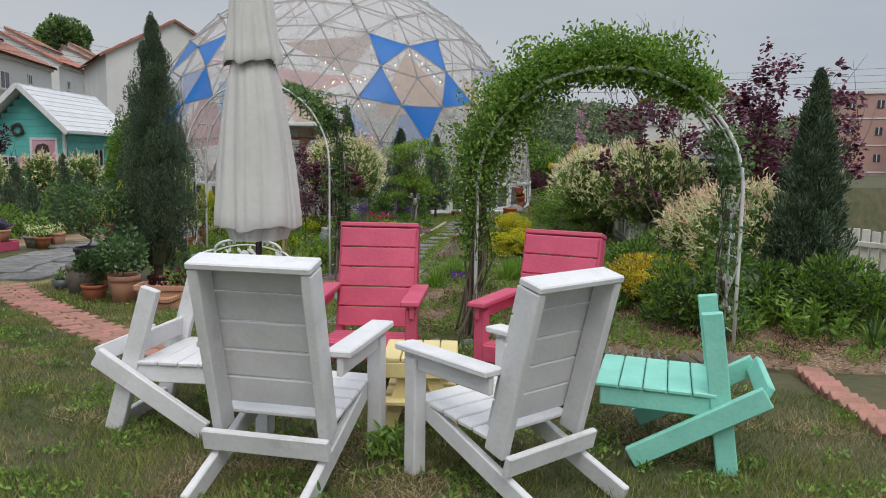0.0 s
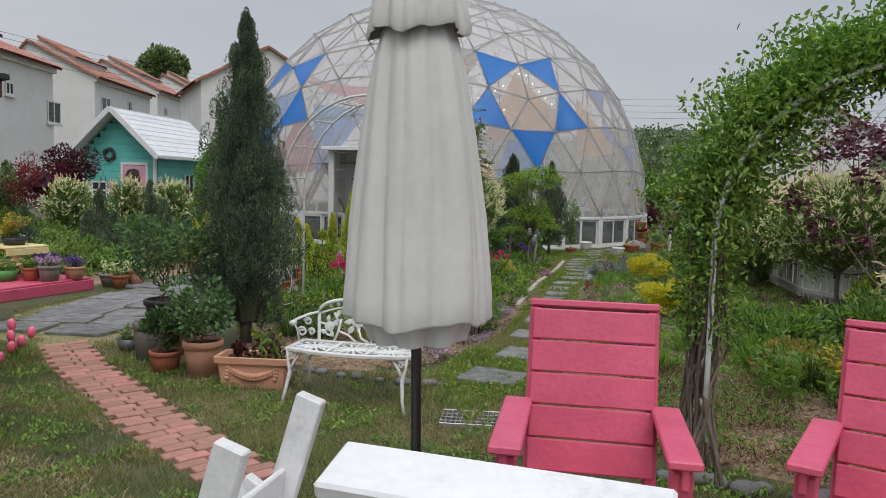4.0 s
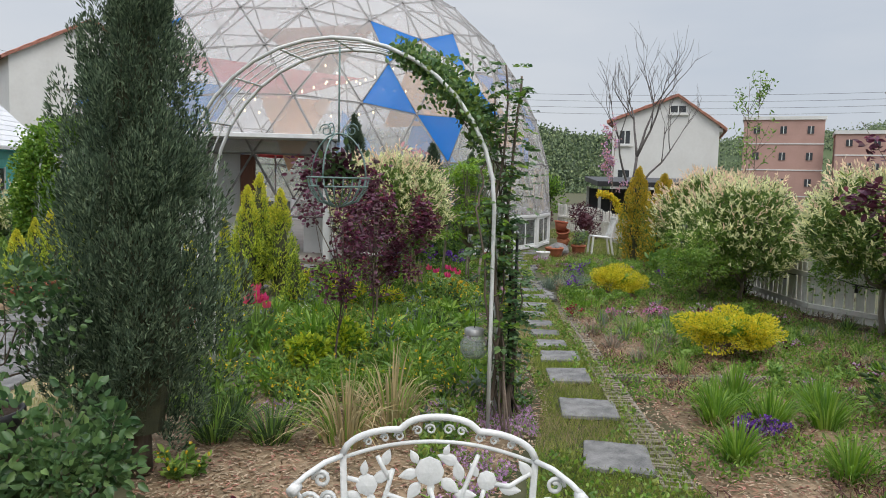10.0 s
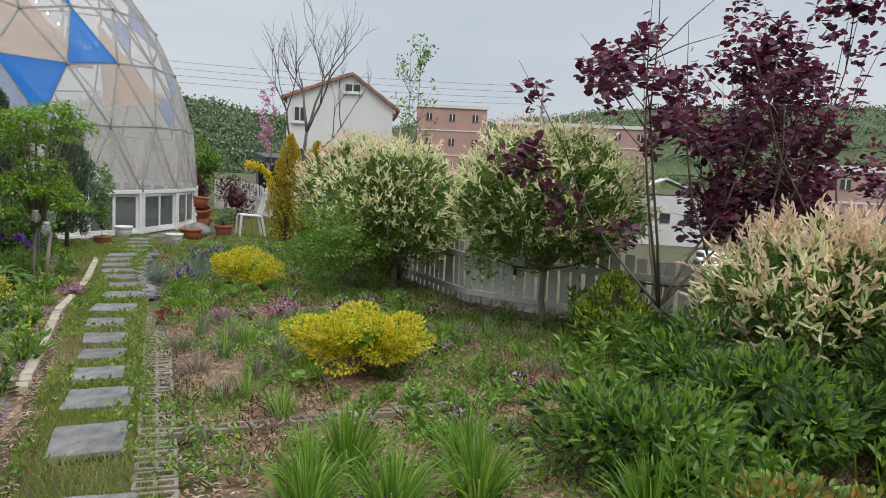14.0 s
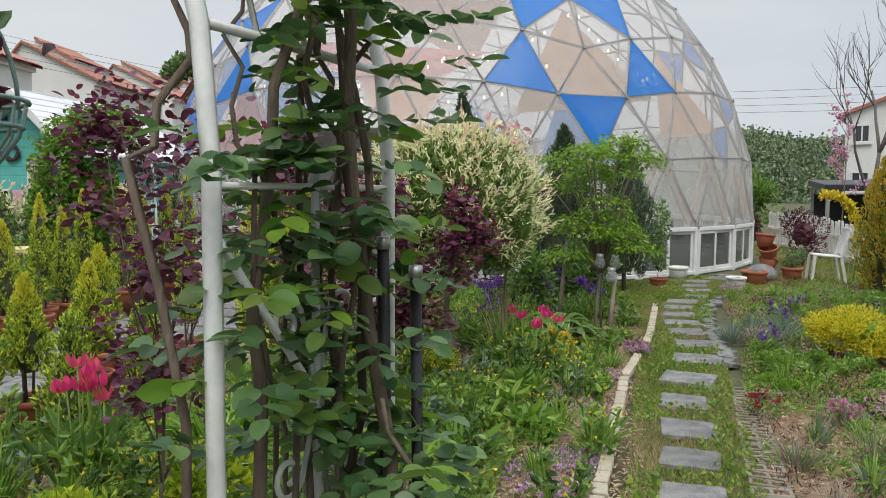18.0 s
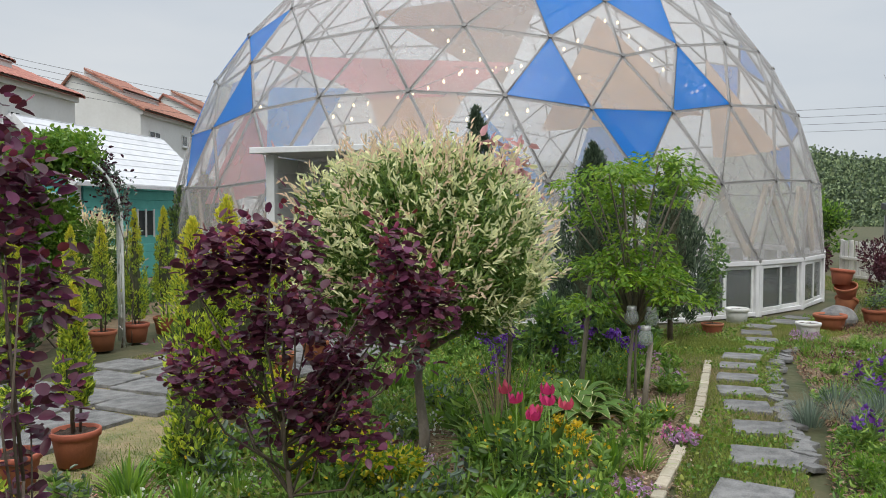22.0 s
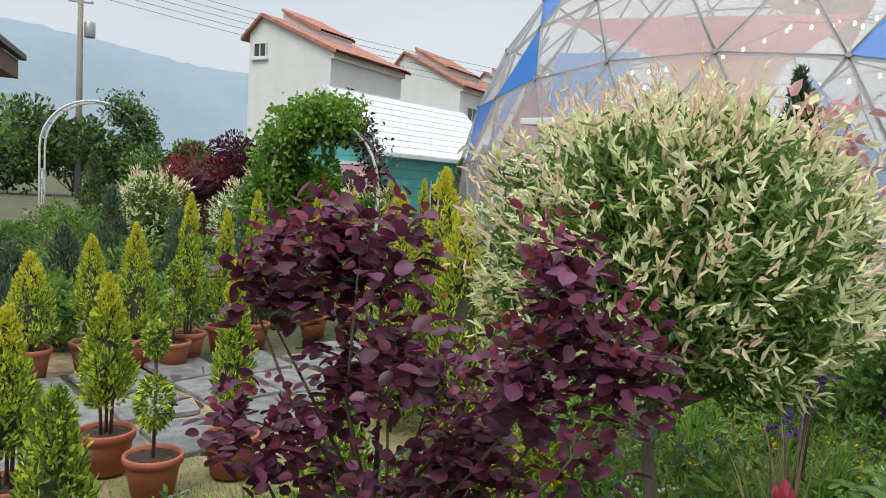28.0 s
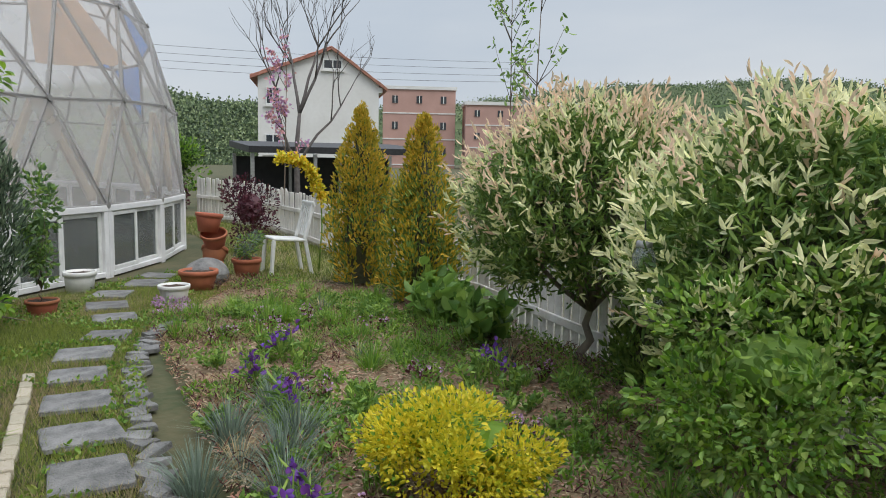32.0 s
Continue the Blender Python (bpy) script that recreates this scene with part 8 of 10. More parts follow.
# --- deck pots ---
for k, (dx, dy, r, h, m_, lab, pl) in enumerate((
        (-10.86, -11.5, 0.15, 0.15, mat("green_plastic", (0.08, 0.30, 0.06), None, 6, 0.5, 0.1), "low green plastic pot on the pink deck", SHRUB_GREEN),
        (-10.56, -11.52, 0.11, 0.18, TERRACOTTA, "terracotta pot on the pink deck", SHRUB_GREEN),
        (-10.33, -11.6, 0.14, 0.21, CONCRETE, "pale stone pot with mauve flowers on the deck", MAUVE_BLOOM),
        (-10.04, -11.42, 0.13, 0.17, PEACH_CLAY, "pale clay pot with violet flowers on the deck", PURPLE_BLOOM),
        (-11.14, -11.25, 0.12, 0.16, TERRACOTTA, "terracotta pot on the pink deck", SHRUB_GREEN),
        (-11.35, -10.95, 0.2, 0.16, BROWN_WOOD, "brown planter bowl on the deck", SHRUB_GREEN),
        (-10.4, -11.2, 0.15, 0.2, BROWN_WOOD, "brown pot with violet flowers on the deck", PURPLE_BLOOM))):
    pot(pose(dx, dy, 0.175), r, h, m_, lab, 0.78, True, k != 0)
    leafy(dx, dy, 0.16, r * 1.1, [pl, SHRUB_GREEN], "low bushy plant in a pot on the deck", "potted_plant", 80 + k, 160, (0.045, 0.03), 0.175 + h * 0.85, 14, (pl, 10, 0.03, "small blooms") if pl in (MAUVE_BLOOM, PURPLE_BLOOM) else None)
tb = picnic_table(pose(-10.82, -10.95, 0.175, 0, 0, 40), "pale yellow low wooden table on the pink deck", 0.62, 0.42)
pot(pose(-10.82, -10.95, 0.61), 0.17, 0.11, BLACK_METAL, "black bowl pot on the yellow table", 0.75, True, False)
shrub(-10.82, -10.95, 0.34, 0.24, [YELLOW_SHRUB, SHRUB_GREEN, ORANGE_SHRUB], "yellow-green cushion plant in a bowl", "potted_plant", "plant", 90, 1200, (0.03, 0.02), 0.02, 0.006, 4, 1, 0.6, 10, 0.3, z=0.70)
picnic_table(pose(-8.75, -4.2, 0.02, 0, 0, 20), "pale yellow low wooden table in the flower bed", 0.60, 0.5)
for k, (x, y, r, h, m_) in enumerate(((-9.58, -11.05, 0.17, 0.2, CONCRETE), (-9.46, -11.3, 0.12, 0.2, TERRACOTTA), (-9.25, -11.1, 0.13, 0.25, PEACH_CLAY))):
    pot(pose(x, y, 0.0), r, h, m_, "weathered clay pot on the paving by the deck", 0.7)
    leafy(x, y, 0.2, r * 1.3, [SHRUB_GREEN, WILLOW_CREAM], "variegated plant in a weathered pot", "potted_plant", 95 + k, 160, (0.05, 0.03), h * 0.9, 12)

# --- shrubs and perennials in the right bed ---
shrub(-3.03, -15.55, 0.52, 0.50, [YELLOW_SHRUB] * 8 + [BRIGHT], "bright yellow spirea bush in the mulch", "yellow_shrub", "shrub", 200, 10000, (0.027, 0.015), 0.12, 0.008, 6, 0.9, 0.62, 26, 0.4)
shrub(-0.94, -12.34, 0.46, 0.46, [YELLOW_SHRUB] * 8 + [BRIGHT], "bright yellow spirea bush near the path", "yellow_shrub", "shrub", 201, 9000, (0.026, 0.015), 0.08, 0.008, 6, 0.9, 0.62, 24, 0.4)
shrub(-3.9, -19.1, 0.6, 0.55, [ORANGE_SHRUB, YELLOW_SHRUB], "orange-tipped spirea bush in the bed", "orange_shrub", "shrub", 202, 3600, (0.035, 0.02), 0.05, 0.008, 6, 1, 0.6, 20, 0.4)
shrub(-4.2, -18.4, 0.42, 0.45, [ORANGE_SHRUB, SHRUB_GREEN], "orange-tipped low spirea bush", "orange_shrub", "shrub", 203, 2600, (0.035, 0.02), 0.03, 0.008, 6, 1, 0.6, 18, 0.4)
for k, (x, y, h, r) in enumerate(((-2.9, -18.2, 0.62, 0.55), (-2.2, -17.6, 0.6, 0.5), (-2.3, -18.9, 0.75, 0.55), (-3.4, -20.0, 0.75, 0.55), (-3.0, -20.8, 0.8, 0.5), (-4.3, -20.2, 0.7, 0.45), (-3.6, -17.6, 0.5, 0.5), (-0.9, -17.6, 0.7, 0.45))):
    shrub(x, y, h, r, [SHRUB_GREEN, BRIGHT, DARK_GREEN], "dense green shrub in the bed", "shrub", "shrub", 210 + k, 2600, (0.065, 0.024), 0.02, 0.008, 6, 1, 0.6, 18, 0.5, group="green shrubs in the bed")
shrub(-0.75, -13.5, 1.1, 0.6, [BRIGHT, ROSE_YOUNG, SHRUB_GREEN], "leafy green shrub under the willows", "shrub", "shrub", 220, 4200, (0.040, 0.02), 0.3, 0.01, 6, 1, 0.4, 20, 0.3)
shrub(-2.3, -12.95 + 0.0, 0.16, 0.2, [BRIGHT], "low bright green cushion plant", "cushion_plant", "plant", 221, 900, (0.03, 0.016), 0, 0.005, 4, 1, 0.6, 8, 0.5)
shrub(0.35, -14.9, 1.2, 0.5, [SHRUB_GREEN, BRIGHT], "leafy green shrub by the fence", "shrub", "shrub", 222, 3200, (0.042, 0.022), 0.2, 0.01, 6, 1, 0.4, 18, 0.3)
shrub(0.55, -13.3, 1.5, 0.5, [SHRUB_GREEN, ROSE_YOUNG], "bushy green shrub with fresh leaves by the path's end", "shrub", "shrub", 223, 3600, (0.042, 0.022), 0.1, 0.01, 6, 1, 0.4, 18, 0.3)
shrub(-2.6, -19.7, 1.2, 0.55, [WHITE_BLOOM, SHRUB_GREEN, DARK_GREEN], "snowball shrub with round white blooms", "flowering_shrub", "shrub", 224, 2200, (0.05, 0.035), 0.2, 0.01, 6, 1, 0.5, 20, 0.3)
# hostas
for k, (x, y) in enumerate(((-2.94, -10.62), (-3.02, -10.95))):
    rng_ = np.random.default_rng(230 + k)
    n_ = 46
    a_ = rng_.uniform(0, 2 * math.pi, n_)
    el = rng_.uniform(0.3, 1.3, n_)
    D_ = np.stack([np.cos(a_) * np.cos(el), np.sin(a_) * np.cos(el), np.sin(el)], 1)
    t_ = thing("hosta", pose(x, y, 0.03), "clump of hosta with pale-edged broad leaves", "plant", "hostas by the path")
    for j in range(n_):
        size, az = rng_.uniform(0.28, 0.42), a_[j]
        lift = math.sin(el[j]) * 1.1

        def blade(wide, dz):
            vs, fs = [], []
            for i in range(7):
                q = i / 6
                rr = 0.03 + size * q * (0.55 + 0.45 * math.cos(el[j]))
                zz = size * lift * (1.35 * q - 0.95 * q * q) + dz
                w = wide * max(0.04, math.sin(math.pi * (0.06 + 0.94 * q)) ** 0.75)
                for sgn, up in ((-1, 0.25), (0, 0.0), (1, 0.25)):
                    vs.append((rr * math.cos(az) - sgn * w * math.sin(az), rr * math.sin(az) + sgn * w * math.cos(az), max(0.0, zz) + up * w))
            for i in range(6):
                for c in (0, 1):
                    fs.append((3 * i + c, 3 * i + c + 1, 3 * i + c + 4, 3 * i + c + 3))
            return vs, fs

        leaf_ = link_mesh("leaf", *blade(0.046, 0.005), HOSTA_LEAF, t_, True)
        link_mesh("pale_margin", *blade(0.054, 0.0), WILLOW_CREAM, leaf_, True)
tulips(-3.70, -11.92, 7, [PINK_BLOOM, CORAL_BLOOM], "hot pink tulip in the bed", 1, 0.48, 0.13)
tulips(-6.80, -13.20, 6, [PINK_BLOOM, CORAL_BLOOM], "pink tulip beside the paving", 2, 0.60, 0.09)
tulips(-6.74, -13.22, 4, [CORAL_BLOOM, PINK_BLOOM], "pink tulip beside the paving", 3, 0.52, 0.08)
leafy(-3.58, -11.93, 0.36, 0.16, [BRIGHT], "yellow wallflowers below the tulips", "flower_clump", 240, 120, (0.05, 0.015), 0.02, 14, (YELLOW_BLOOM, 26, 0.022, "yellow blooms"))
# tulips of glossy plastic by the lawn
PLASTIC_PINK = mat("glossy_pink", (0.80, 0.16, 0.26), (0.74, 0.12, 0.22), 4, 0.25, 0.02)
for k, (x, y, h) in enumerate(((-10.22, -15.62, 0.26), (-10.13, -15.66, 0.19), (-10.20, -15.72, 0.12), (-10.17, -15.76, 0.15), (-10.46, -15.78, 0.14), (-10.27, -15.70, 0.08), (-10.33, -15.83, 0.02), (-10.24, -15.68, 0.17))):
    t_ = thing("artificial_tulip", pose(x, y, 0, R.uniform(-10, 10), R.uniform(-10, 10)), "glossy pink artificial tulip stuck in the lawn", "ornament", "artificial tulips in the lawn")
    link_mesh("bloom", *lathe([(0.002, h), (0.022, h + 0.01), (0.036, h + 0.045), (0.03, h + 0.085), (0.012, h + 0.105), (0.002, h + 0.1)], 12), PLASTIC_PINK, t_, True)
    tube("stem", [(0, 0, 0), (0, 0, h)], 0.005, MID_BLADE, t_, 5)


def inside(x, y, poly):
    c = False
    for (x0, y0), (x1, y1) in zip(poly, poly[1:] + poly[:1]):
        if (y0 > y) != (y1 > y) and x < (x1 - x0) * (y - y0) / (y1 - y0) + x0:
            c = not c
    return c


def sow(poly, n, fn, seed, gap=0.0, avoid=()):
    rng = random.Random(seed)
    xs, ys = [p[0] for p in poly], [p[1] for p in poly]
    done, tries = [], 0
    while len(done) < n and tries < n * 60:
        tries += 1
        x, y = rng.uniform(min(xs), max(xs)), rng.uniform(min(ys), max(ys))
        if inside(x, y, poly) and all(math.hypot(x - a, y - b) > gap for a, b in done) and all(math.hypot(x - a, y - b) > r for a, b, r in avoid):
            fn(x, y, len(done), rng)
            done.append((x, y))


AVOID_R = [(-2.95, -15.65, 0.5), (-0.95, -12.65, 0.45), (-0.6, -15.75, 0.3)]
# bright iris-like clumps near the crossing of the beds
for k, (x, y, h, r) in enumerate(((-4.36, -16.5, 0.42, 0.30), (-4.88, -16.72, 0.36, 0.24), (-4.62, -16.95, 0.40, 0.27), (-4.28, -17.15, 0.42, 0.28), (-4.72, -16.6, 0.36, 0.22), (-3.95, -16.9, 0.36, 0.24), (-4.15, -17.85, 0.45, 0.28), (-3.55, -17.9, 0.38, 0.25), (-5.05, -17.7, 0.38, 0.26), (-5.35, -17.2, 0.34, 0.24))):
    tuft(x, y, h, r, [BRIGHT, BRIGHT, MID_BLADE], "clump of bright green narrow leaves", "perennial_clump", 300 + k, 150, 0.012, 0.45, 0.03, "plant", "bright green clumps in the bed")
leafy(-4.85, -17.0, 0.14, 0.2, [PURPLE_BLOOM, MAUVE_BLOOM], "low cushion of violet flowers", "flower_clump", 310, 300, (0.03, 0.02), 0.02, 22, (PURPLE_BLOOM, 14, 0.02, "violet blooms"))
for k, (x, y, h) in enumerate(((-7.13, -15.73, 0.64), (-6.80, -15.70, 0.74))):
    tuft(x, y, h, 0.46, [STRAW, STRAW, STRAW, MID_BLADE], "tuft of dry straw-coloured grass behind the bench", "grass_tuft", 322 + k, 130, 0.014, 0.9, 0.02, "plant", "dry grass tufts behind the bench", 5)
tuft(-5.45, -12.9, 0.36, 0.3, [STRAW], "tuft of dry straw-coloured grass", "grass_tuft", 321, 120, 0.008, 0.8, 0.02)
for k, (x, y) in enumerate(((-5.99, -13.06), (-6.18, -13.2), (-5.76, -13.74), (-5.41, -13.83), (-5.6, -13.6), (-6.1, -14.9), (-3.64, -11.42), (-3.9, -11.6))):
    tuft(x, y, 0.46, 0.42, [MID_BLADE, BRIGHT, BRIGHT], "clump of arching green strap leaves", "perennial_clump", 330 + k, 80, 0.036, 0.75, 0.02, "plant", "strap-leaved clumps in the bed")
for k, (x, y) in enumerate(((-7.80, -15.30), (-7.52, -15.50), (-7.64, -15.12))):
    tuft(x, y, 0.32, 0.30, [DARK_GREEN, DARK_GREEN, MID_BLADE], "dark green bushy tuft in the bed", "perennial_clump", 340 + k, 160, 0.012, 0.4, 0.02)
LIME_LEAF = leafmat("lime_leaf", (0.52, 0.60, 0.045), (0.38, 0.48, 0.04), 0.3, 0.6, 0.35)
for k, (x, y, h, r) in enumerate(((-6.70, -14.24, 0.34, 0.22), (-6.25, -13.92, 0.40, 0.24))):
    shrub(x, y, h, r, [LIME_LEAF, LIME_LEAF, BRIGHT], "low lime-green shrub in the bed", "shrub", "shrub", 350 + k, 900, (0.05, 0.03), 0.02, 0.006, 5, 1, 0.4, 12, 0.4)


def mixed_right(x, y, k, rng):
    q = rng.random()
    if q < 0.3:
        leafy(x, y, rng.uniform(0.1, 0.24), rng.uniform(0.1, 0.18), [SHRUB_GREEN, MID_BLADE], "small green leafy perennial in the mulch", "perennial_clump", 400 + k, 90, (0.05, 0.022), 0.02, 8, None, "plant", "leafy perennials in the beds")
    elif q < 0.5:
        tuft(x, y, rng.uniform(0.14, 0.3), rng.uniform(0.1, 0.2), [MID_BLADE], "small green grassy clump in the mulch", "perennial_clump", 400 + k, 60, 0.008, 0.5, 0.02, "plant", "grassy clumps in the beds")
    elif q < 0.62:
        tuft(x, y, rng.uniform(0.15, 0.25), rng.uniform(0.12, 0.2), [LAVENDER, STRAW], "grey-green twiggy clump in the mulch", "perennial_clump", 400 + k, 80, 0.006, 0.3, 0.02, "plant", "grey clumps in the beds")
    elif q < 0.72:
        leafy(x, y, 0.14, 0.13, [RED_LEAF, SHRUB_GREEN], "low dark red leafy perennial", "perennial_clump", 400 + k, 80, (0.035, 0.02), 0.02, 9, (MAUVE_BLOOM, 4, 0.02, "mauve blooms"), "plant", "red perennials in the beds")
    else:
        leafy(x, y, rng.uniform(0.07, 0.13), rng.uniform(0.1, 0.16), [BRIGHT, SHRUB_GREEN], "low bright green cushion plant", "cushion_plant", 400 + k, 150, (0.03, 0.016), 0.02, 12, None, "plant", "cushion plants in the beds")


INNER_R = [(-4.4, -16.0), (-2.7, -13.5), (-1.0, -11.0), (1.2, -8.8), (2.6, -9.6), (1.0, -12.0), (-0.5, -14.2), (-1.3, -16.4), (-3.4, -17.2)]
sow(INNER_R, 190, mixed_right, 31, 0.16, AVOID_R)


def dense_right(x, y, k, rng):
    if rng.random() < 0.6:
        leafy(x, y, rng.uniform(0.3, 0.5), rng.uniform(0.18, 0.3), [SHRUB_GREEN, BRIGHT, MID_BLADE], "tall leafy green perennial in the bed", "tall_perennial", 600 + k, 150, (0.085, 0.028), 0.02, 12, None, "plant", "tall perennials in the beds")
    else:
        tuft(x, y, rng.uniform(0.25, 0.45), rng.uniform(0.18, 0.28), [MID_BLADE, DARK_GREEN], "green grassy perennial in the bed", "tall_perennial", 600 + k, 110, 0.014, 0.5, 0.02, "plant", "tall perennials in the beds")


sow([(-3.6, -17.3), (-1.4, -16.6), (-0.5, -14.6), (-0.3, -17.5), (-0.6, -20.0), (-3.2, -21.6), (-4.4, -20.4), (-5.2, -19.0), (-4.4, -18.2)], 95, dense_right, 33, 0.22, AVOID_R)


def dense_left(x, y, k, rng):
    q = rng.random()
    if q < 0.5:
        leafy(x, y, rng.uniform(0.16, 0.42), rng.uniform(0.12, 0.24), rng.choice([[SHRUB_GREEN, MID_BLADE], [BRIGHT, MID_BLADE], [DARK_GREEN, SHRUB_GREEN], [LAVENDER, SHRUB_GREEN]]), "leafy green perennial in the bed", "leafy_perennial", 800 + k, 120, (0.06, 0.026), 0.02, 11, (YELLOW_BLOOM, 2, 0.022, "small yellow blooms") if rng.random() < 0.35 else None, "plant", "leafy perennials in the beds")
    elif q < 0.8:
        tuft(x, y, rng.uniform(0.18, 0.42), rng.uniform(0.14, 0.28), [MID_BLADE, BRIGHT], "green grassy clump in the bed", "grassy_perennial", 800 + k, 70, rng.uniform(0.008, 0.024), 0.5, 0.02, "plant", "grassy clumps in the beds")
    else:
        leafy(x, y, 0.06, 0.2, [MAUVE_BLOOM, SHRUB_GREEN], "creeping mat of small mauve flowers", "flower_clump", 800 + k, 220, (0.022, 0.016), 0.02, 20, (MAUVE_BLOOM, 6, 0.018, "mauve blooms"), "plant", "mauve mats in the beds")


AVOID_L = [(-7.4, -15.9, 0.72), (-6.7, -15.75, 0.35), (-7.65, -15.3, 0.3), (-6.48, -14.08, 0.4), (-5.6, -13.75, 0.35), (-4.3, -11.35, 0.2), (-3.0, -11.1, 0.35), (-5.22, -12.3, 0.15), (-6.3, -16.3, 0.3), (-6.0, -15.85, 0.25)]
INNER_L = [(-8.2, -16.3), (-7.0, -16.8), (-6.4, -16.6), (-5.7, -15.6), (-4.2, -13.6), (-1.6, -9.9), (-0.7, -7.9), (-1.8, -7.4), (-3.0, -7.8), (-4.3, -9.4), (-5.8, -11.4), (-7.0, -12.4), (-7.9, -14.2)]
sow(INNER_L, 250, dense_left, 35, 0.16, AVOID_L)
for k, (x, y) in enumerate(((-2.5, -9.4), (-2.8, -9.1), (-2.1, -9.0), (-3.2, -9.6), (-1.9, -9.5))):
    leafy(x, y, 0.5, 0.16, [SHRUB_GREEN], "spikes of deep violet salvia", "flower_clump", 1100 + k, 80, (0.05, 0.02), 0.02, 12, (PURPLE_BLOOM, 26, 0.03, "violet blooms"), "plant", "violet salvias by the dome")
for k, (x, y) in enumerate(((-4.95, -11.6), (-4.6, -11.9), (-4.8, -10.9), (-5.1, -10.4))):
    shrub(x, y, 0.4, 0.22, [YELLOW_SHRUB, BRIGHT], "yellow-leaved low shrub under the willow", "yellow_shrub", "shrub", 1120 + k, 700, (0.04, 0.022), 0.02, 0.006, 5, 1, 0.3, 10, 0.3)


def outer(x, y, k, rng):
    q = rng.random()
    h = rng.uniform(0.3, 0.75)
    if q < 0.6:
        leafy(x, y, h, rng.uniform(0.25, 0.4), [SHRUB_GREEN, DARK_GREEN, MID_BLADE], "tall green perennial in the flower bed", "border_perennial", 1200 + k, 130, (0.10, 0.04), 0.02, 12, (rng.choice([MAUVE_BLOOM, WHITE_BLOOM, YELLOW_BLOOM]), 4, 0.035, "small blooms") if rng.random() < 0.4 else None, "plant", "tall perennials in the flower bed")
    else:
        shrub(x, y, h * 1.2, rng.uniform(0.3, 0.5), [rng.choice([SHRUB_GREEN, DARK_GREEN, THUJA_DARK, SHRUB_GREEN])], "round leafy shrub in the flower bed", "shrub", "shrub", 1400 + k, 700, (0.075, 0.035), 0.02, 0.01, 5, 1, 0.5, 12, 0.3, group="shrubs in the flower bed")


sow([(-16, -8.5), (-13.2, -13.2), (-12.0, -12.0), (-11.3, -10.6), (-9.9, -10.2), (-8.6, -8.8), (-7.6, -6.8), (-6.4, -3.0), (-7.5, 0.5), (-9.0, -0.2), (-12.5, 0.4), (-16, 2)], 120, outer, 37, 0.4, [(-11.2, -11.2, 1.6), (-8.75, -4.2, 0.5)])

# ---- arches, buildings and poles farther off ----
ARCH_C = garden_arch((-7.75, -6.75), (-6.62, -6.50), (-0.12, 0.5), 1.45, 2.2, "white metal garden arch half buried in green creeper")
climber("climbing_plant", ARCH_C[1], ARCH_C[2], 0.02, 0.62, "dense bright green creeper mounded over an arch", 11, 11000, [VINE, VINE, BRIGHT], (0.062, 0.042), 0.11, stem_set((-7.75, -6.75), (-0.12, 0.5), ARCH_C[1], ARCH_C[2], _r, 6, 10, 0.012))
climber("climbing_plant", ARCH_C[1], ARCH_C[2], 0.62, 0.9, "dusky purple creeper on the side of an arch", 12, 1100, [MAPLE_PURPLE, LAVENDER], (0.05, 0.03), 0.09, stem_set((-6.62, -6.50), (-0.12, 0.5), ARCH_C[1], ARCH_C[2], _r, 3, 6, 0.010, False))
shrub(-7.72, -6.6, 1.85, 0.42, [VINE, VINE, BRIGHT], "thick bright green creeper hanging from the arch", "climbing_plant", "climbing plant", 930, 5600, (0.062, 0.042), 0.1, 0.012, 6, 1, 0.5, 26, -0.2)
ARCH_D = garden_arch((-16.8, 1.9), (-14.7, 2.9), (-0.3, 0.6), 2.0, 3.15, "white metal garden arch at the far hedge", 0.025)
climber("climbing_plant", ARCH_D[1], ARCH_D[2], 0.62, 0.98, "dark grey-green ivy on the far arch", 13, 4600, [ROSE_LEAF, DARK_GREEN], (0.09, 0.06), 0.17, stem_set((-14.7, 2.9), (-0.3, 0.6), ARCH_D[1], ARCH_D[2], _r, 4, 6, 0.02, False))

SHINGLE = mat("dark_shingle", (0.045, 0.047, 0.052), (0.03, 0.031, 0.035), 4, 0.8, 0.3, vary=0.25)


